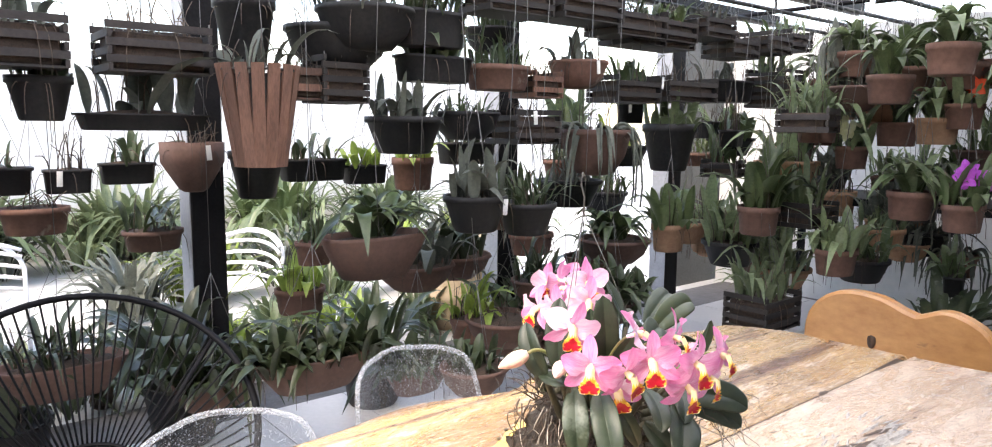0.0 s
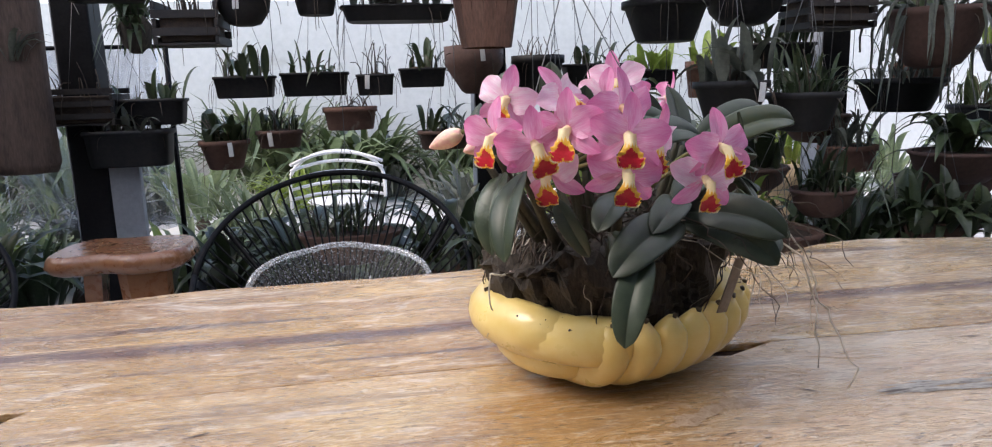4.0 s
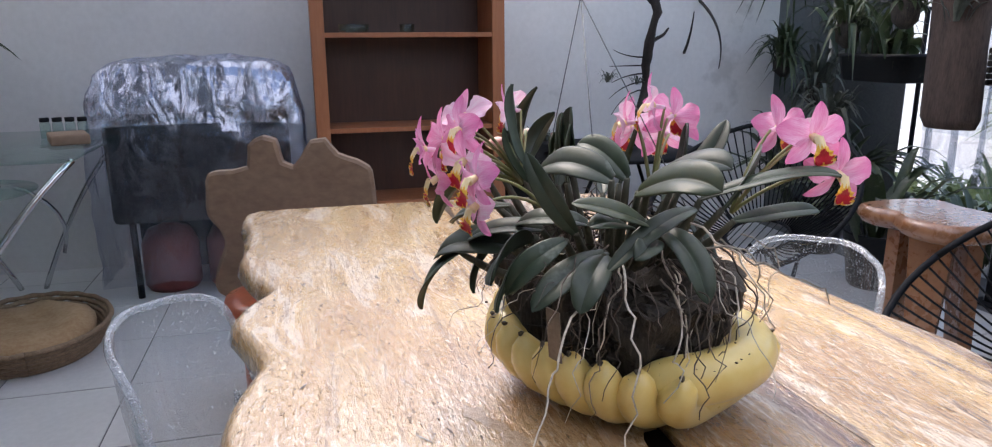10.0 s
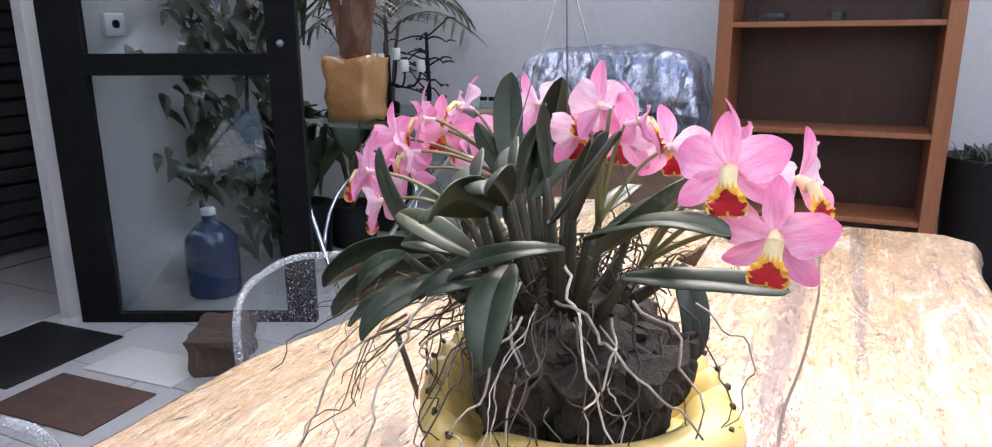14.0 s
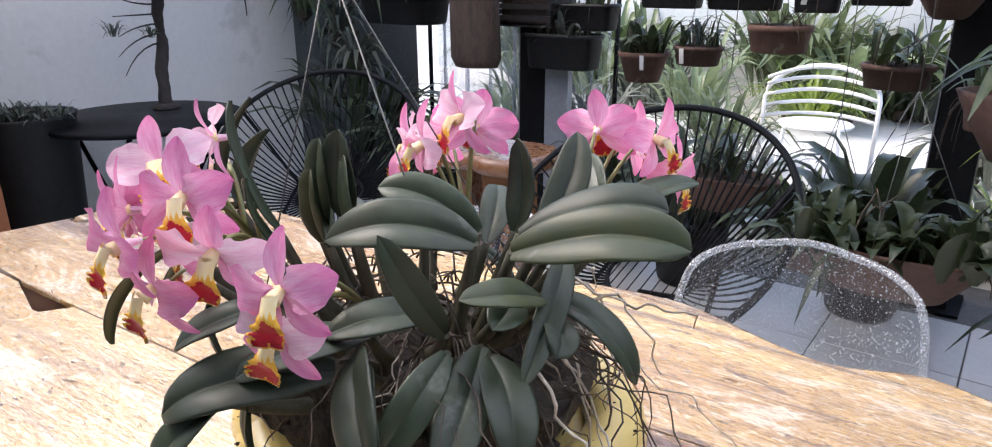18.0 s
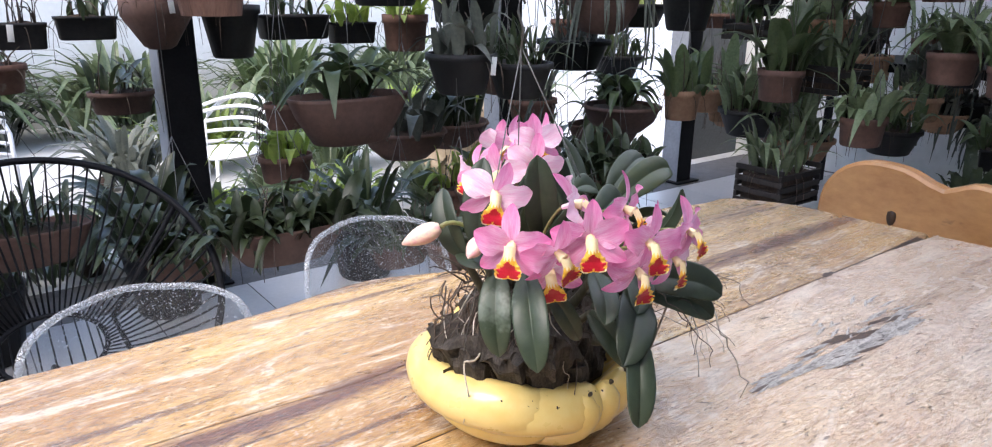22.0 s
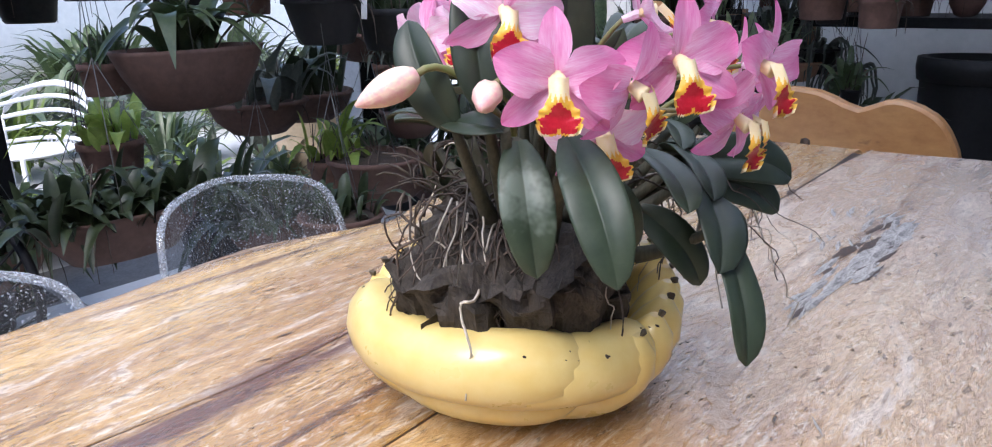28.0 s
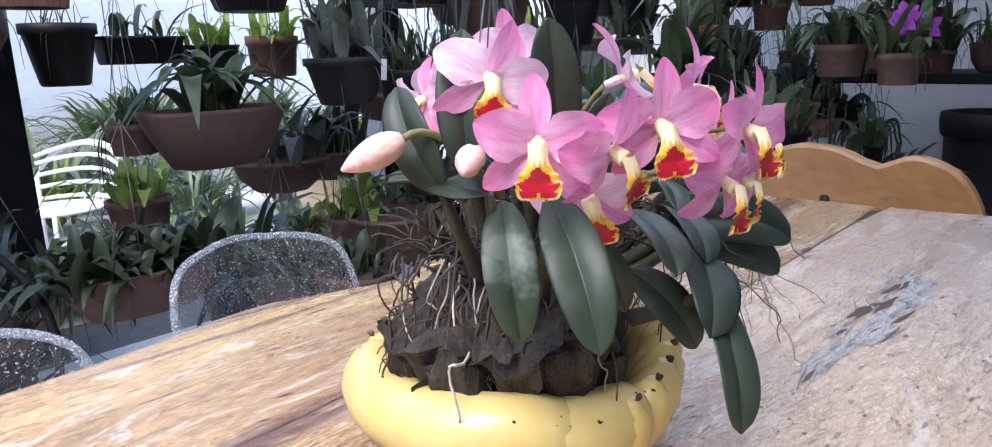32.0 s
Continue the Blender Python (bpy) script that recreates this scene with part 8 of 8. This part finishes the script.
for k in range(7):
    shrub(-5.0 + 1.6 * k + hr.uniform(-0.25, 0.25), hr.uniform(7.7, 8.2), 60, hr.uniform(0.9, 1.5), 0.09, (LEAF_LIT, LEAF_FRESH)[k % 2], "tall pale green shrub against the yard wall", 3)
for x, y, l, m_, txt in ((-2.1, 3.6, 0.6, LEAF_MID, "mid-green"), (-1.35, 3.7, 0.5, LEAF_LIT, "pale green"), (-0.75, 3.6, 0.4, LEAF_MID, "mid-green"), (-0.2, 3.7, 0.4, LEAF_LIT, "pale green"), (0.85, 3.6, 0.5, LEAF_LIT, "pale green"), (-2.7, 3.9, 0.7, LEAF_LIT, "pale green")):
    shrub(x, y, 30, l, 0.055, m_, txt + " strap-leaved plant at the yard's edge", 2)
shrub(0.55, 3.72, 30, 0.42, 0.05, LEAF_LIME, "bright yellow-green leafy plant at the yard's edge", 2)
shrub(-1.55, 3.75, 14, 0.5, 0.07, LEAF_LIME, "lime-leaved croton at the yard's edge", 1)

# floor plants between the racks and the table
for x, y, n, l, w, m_ in ((-0.62, 2.62, 44, 0.62, 0.07, LEAF_DARK), (-1.05, 2.72, 36, 0.5, 0.06, LEAF_DARK), (-2.2, 2.6, 40, 0.6, 0.07, LEAF_DARK), (0.12, 2.72, 34, 0.6, 0.09, LEAF_DARK), (-2.9, 2.75, 40, 0.8, 0.08, LEAF_DARK), (2.95, -0.55, 46, 0.62, 0.075, LEAF_DARK), (3.6, 0.6, 40, 0.6, 0.06, LEAF_DARK), (1.1, 2.6, 34, 0.5, 0.06, LEAF_MID), (2.4, 2.75, 34, 0.6, 0.07, LEAF_DARK), (3.9, -1.75, 40, 0.7, 0.05, LEAF_MID)):
    ob = empty("floor_plant", pose(x, y, FLOOR))
    tagged(ob, "leafy plant in a black nursery pot on the floor", "potted plant", "floor plants")
    part("pot", lathe_bm([(0.13, 0), (0.14, 0.02), (0.18, 0.30), (0.19, 0.31), (0.17, 0.31), (0.15, 0.26), (0.01, 0.26)], 20), PLASTIC_BLACK, ob)
    part("foliage", clump(hr, (0, 0, 0.27), n, l, w, 0.95, 0.85, seg=5), m_, ob)

# ---- the plant bench along the far wall ----
bench = empty("plant_bench", pose(4.75, 0.2, FLOOR))
tagged(bench, "long black plant bench along the white wall", "bench")
part("bench_top", box_bm(-0.32, 0.5, -2.6, 2.2, 1.00, 1.06, 0.005), STEEL_BLACK, bench, smooth=False)
for y in (-2.5, -0.2, 2.1):
    for x in (-0.28, 0.46):
        part("leg", box_bm(x - 0.025, x + 0.025, y - 0.025, y + 0.025, 0, 1.0), STEEL_BLACK, bench, smooth=False)
for k in range(15):
    y = -2.3 + 0.32 * k + hr.uniform(-0.05, 0.05)
    potted(4.75 + hr.uniform(-0.15, 0.2), y, FLOOR + 1.061, hr.uniform(0.16, 0.26), hr.uniform(0.12, 0.18), ("clay", "tub", "bowl")[k % 3], ("thin", "strap", "bulb", "thin")[k % 4], hr.uniform(0.22, 0.4), hung=False)


def bin_(x, y, h, r, ribs=False):
    ob = empty("waste_bin", pose(x, y, FLOOR))
    tagged(ob, "ribbed black plastic bin on the floor" if ribs else "large black plastic drum under the bench", "bin", "black bins")
    prof = [(r * 0.85, 0), (r * 0.88, 0.02)]
    for k in range(12):
        z = 0.03 + (h - 0.08) * k / 11
        q = r * (0.88 + 0.12 * k / 11)
        prof += [(q, z), (q + (0.006 if ribs else 0.0), z + 0.4 * (h - 0.08) / 11)]
    prof += [(r * 1.05, h - 0.03), (r * 1.05, h), (r * 0.98, h), (r * 0.9, h * 0.6), (0.01, h * 0.58)]
    part("drum", lathe_bm(prof, 28), BIN_BLACK, ob)
    if ribs:
        part("rim", lathe_bm([(r * 1.055, h - 0.045), (r * 1.09, h - 0.04), (r * 1.09, h + 0.006), (r * 0.96, h + 0.006), (r * 0.96, h - 0.02)], 28), BIN_BLACK, ob, "rolled black rim")
        for a in (60, 240):
            part("grip", tube_bm([(r * 1.08 * math.cos(radians(a + q)), r * 1.08 * math.sin(radians(a + q)), h - 0.09 + 0.03 * abs(q) / 14) for q in (-14, -7, 0, 7, 14)], 0.01, 0.01, 6), BIN_BLACK, ob)
    if not ribs:
        part("bag", lathe_bm([(r * 1.06, h - 0.12), (r * 1.09, h - 0.05), (r * 1.07, h + 0.004), (r * 0.9, h + 0.006), (r * 0.86, h - 0.05)], 28, wob=0.012), BIN_BLACK, ob, "black bin liner folded over the rim")
    return ob


bin_(4.25, 0.12, 0.86, 0.28)
bin_(4.4, -0.36, 0.86, 0.25)
bin_(4.3, -0.95, 0.90, 0.24)
bin_(4.2, -1.36, 0.74, 0.20, True)
cab = empty("black_cabinet", pose(4.1, -1.98, FLOOR))
tagged(cab, "low black cabinet standing on the tiled floor", "cabinet")
part("body", box_bm(-0.3, 0.3, -0.4, 0.3, 0.02, 0.98, 0.01), STEEL_BLACK, cab)
part("door", box_bm(-0.312, -0.302, -0.36, 0.26, 0.08, 0.92, 0.004), PLASTIC_BLACK, cab)
part("foot", box_bm(-0.28, 0.28, -0.36, 0.26, 0.0, 0.02), STEEL_BLACK, cab)
hp = potted(3.2, -0.86, 0.95, 0.29, 0.16, "clay", "thin", 0.3, hung=False, material=YPOT, label="yellow clay pot of thin orchid leaves on an iron stand")
bm = bmesh.new()
bmesh.ops.create_grid(bm, x_segments=7, y_segments=7, size=0.055)
for v in bm.verts:
    v.co.z += 0.012 * noise.noise(v.co * 60)
foil = part("foil_patch", bm, CHROME, hp, "crumpled silver foil", smooth=False)
foil.matrix_basis = pose(-0.148, 0.0, 0.085, 0, -90, 0)
stand = part("stand", tube_bm([(0, 0, 0.0), (0, 0, FLOOR - 0.95)], 0.012, 0.012, 8), STEEL_BLACK, hp)
part("stand_foot", lathe_bm([(0.14, FLOOR - 0.95), (0.14, FLOOR - 0.94), (0.02, FLOOR - 0.92)], 18), STEEL_BLACK, hp)

# ---- floor tiles ----
TILE_ME = bpy.data.meshes.new("tile")
bm = box_bm(-0.247, 0.247, -0.247, 0.247, -0.005, 0.0, 0.002)
bm.to_mesh(TILE_ME)
bm.free()
TILE_ME.materials.append(TILE)
for i in range(19):
    for j in range(14):
        ob = new("floor_tile", TILE_ME)
        ob.parent = floor
        ob.matrix_basis = pose(-3.72 + 0.5 * i, -3.92 + 0.5 * j, FLOOR + hr.uniform(-0.0008, 0.0008))
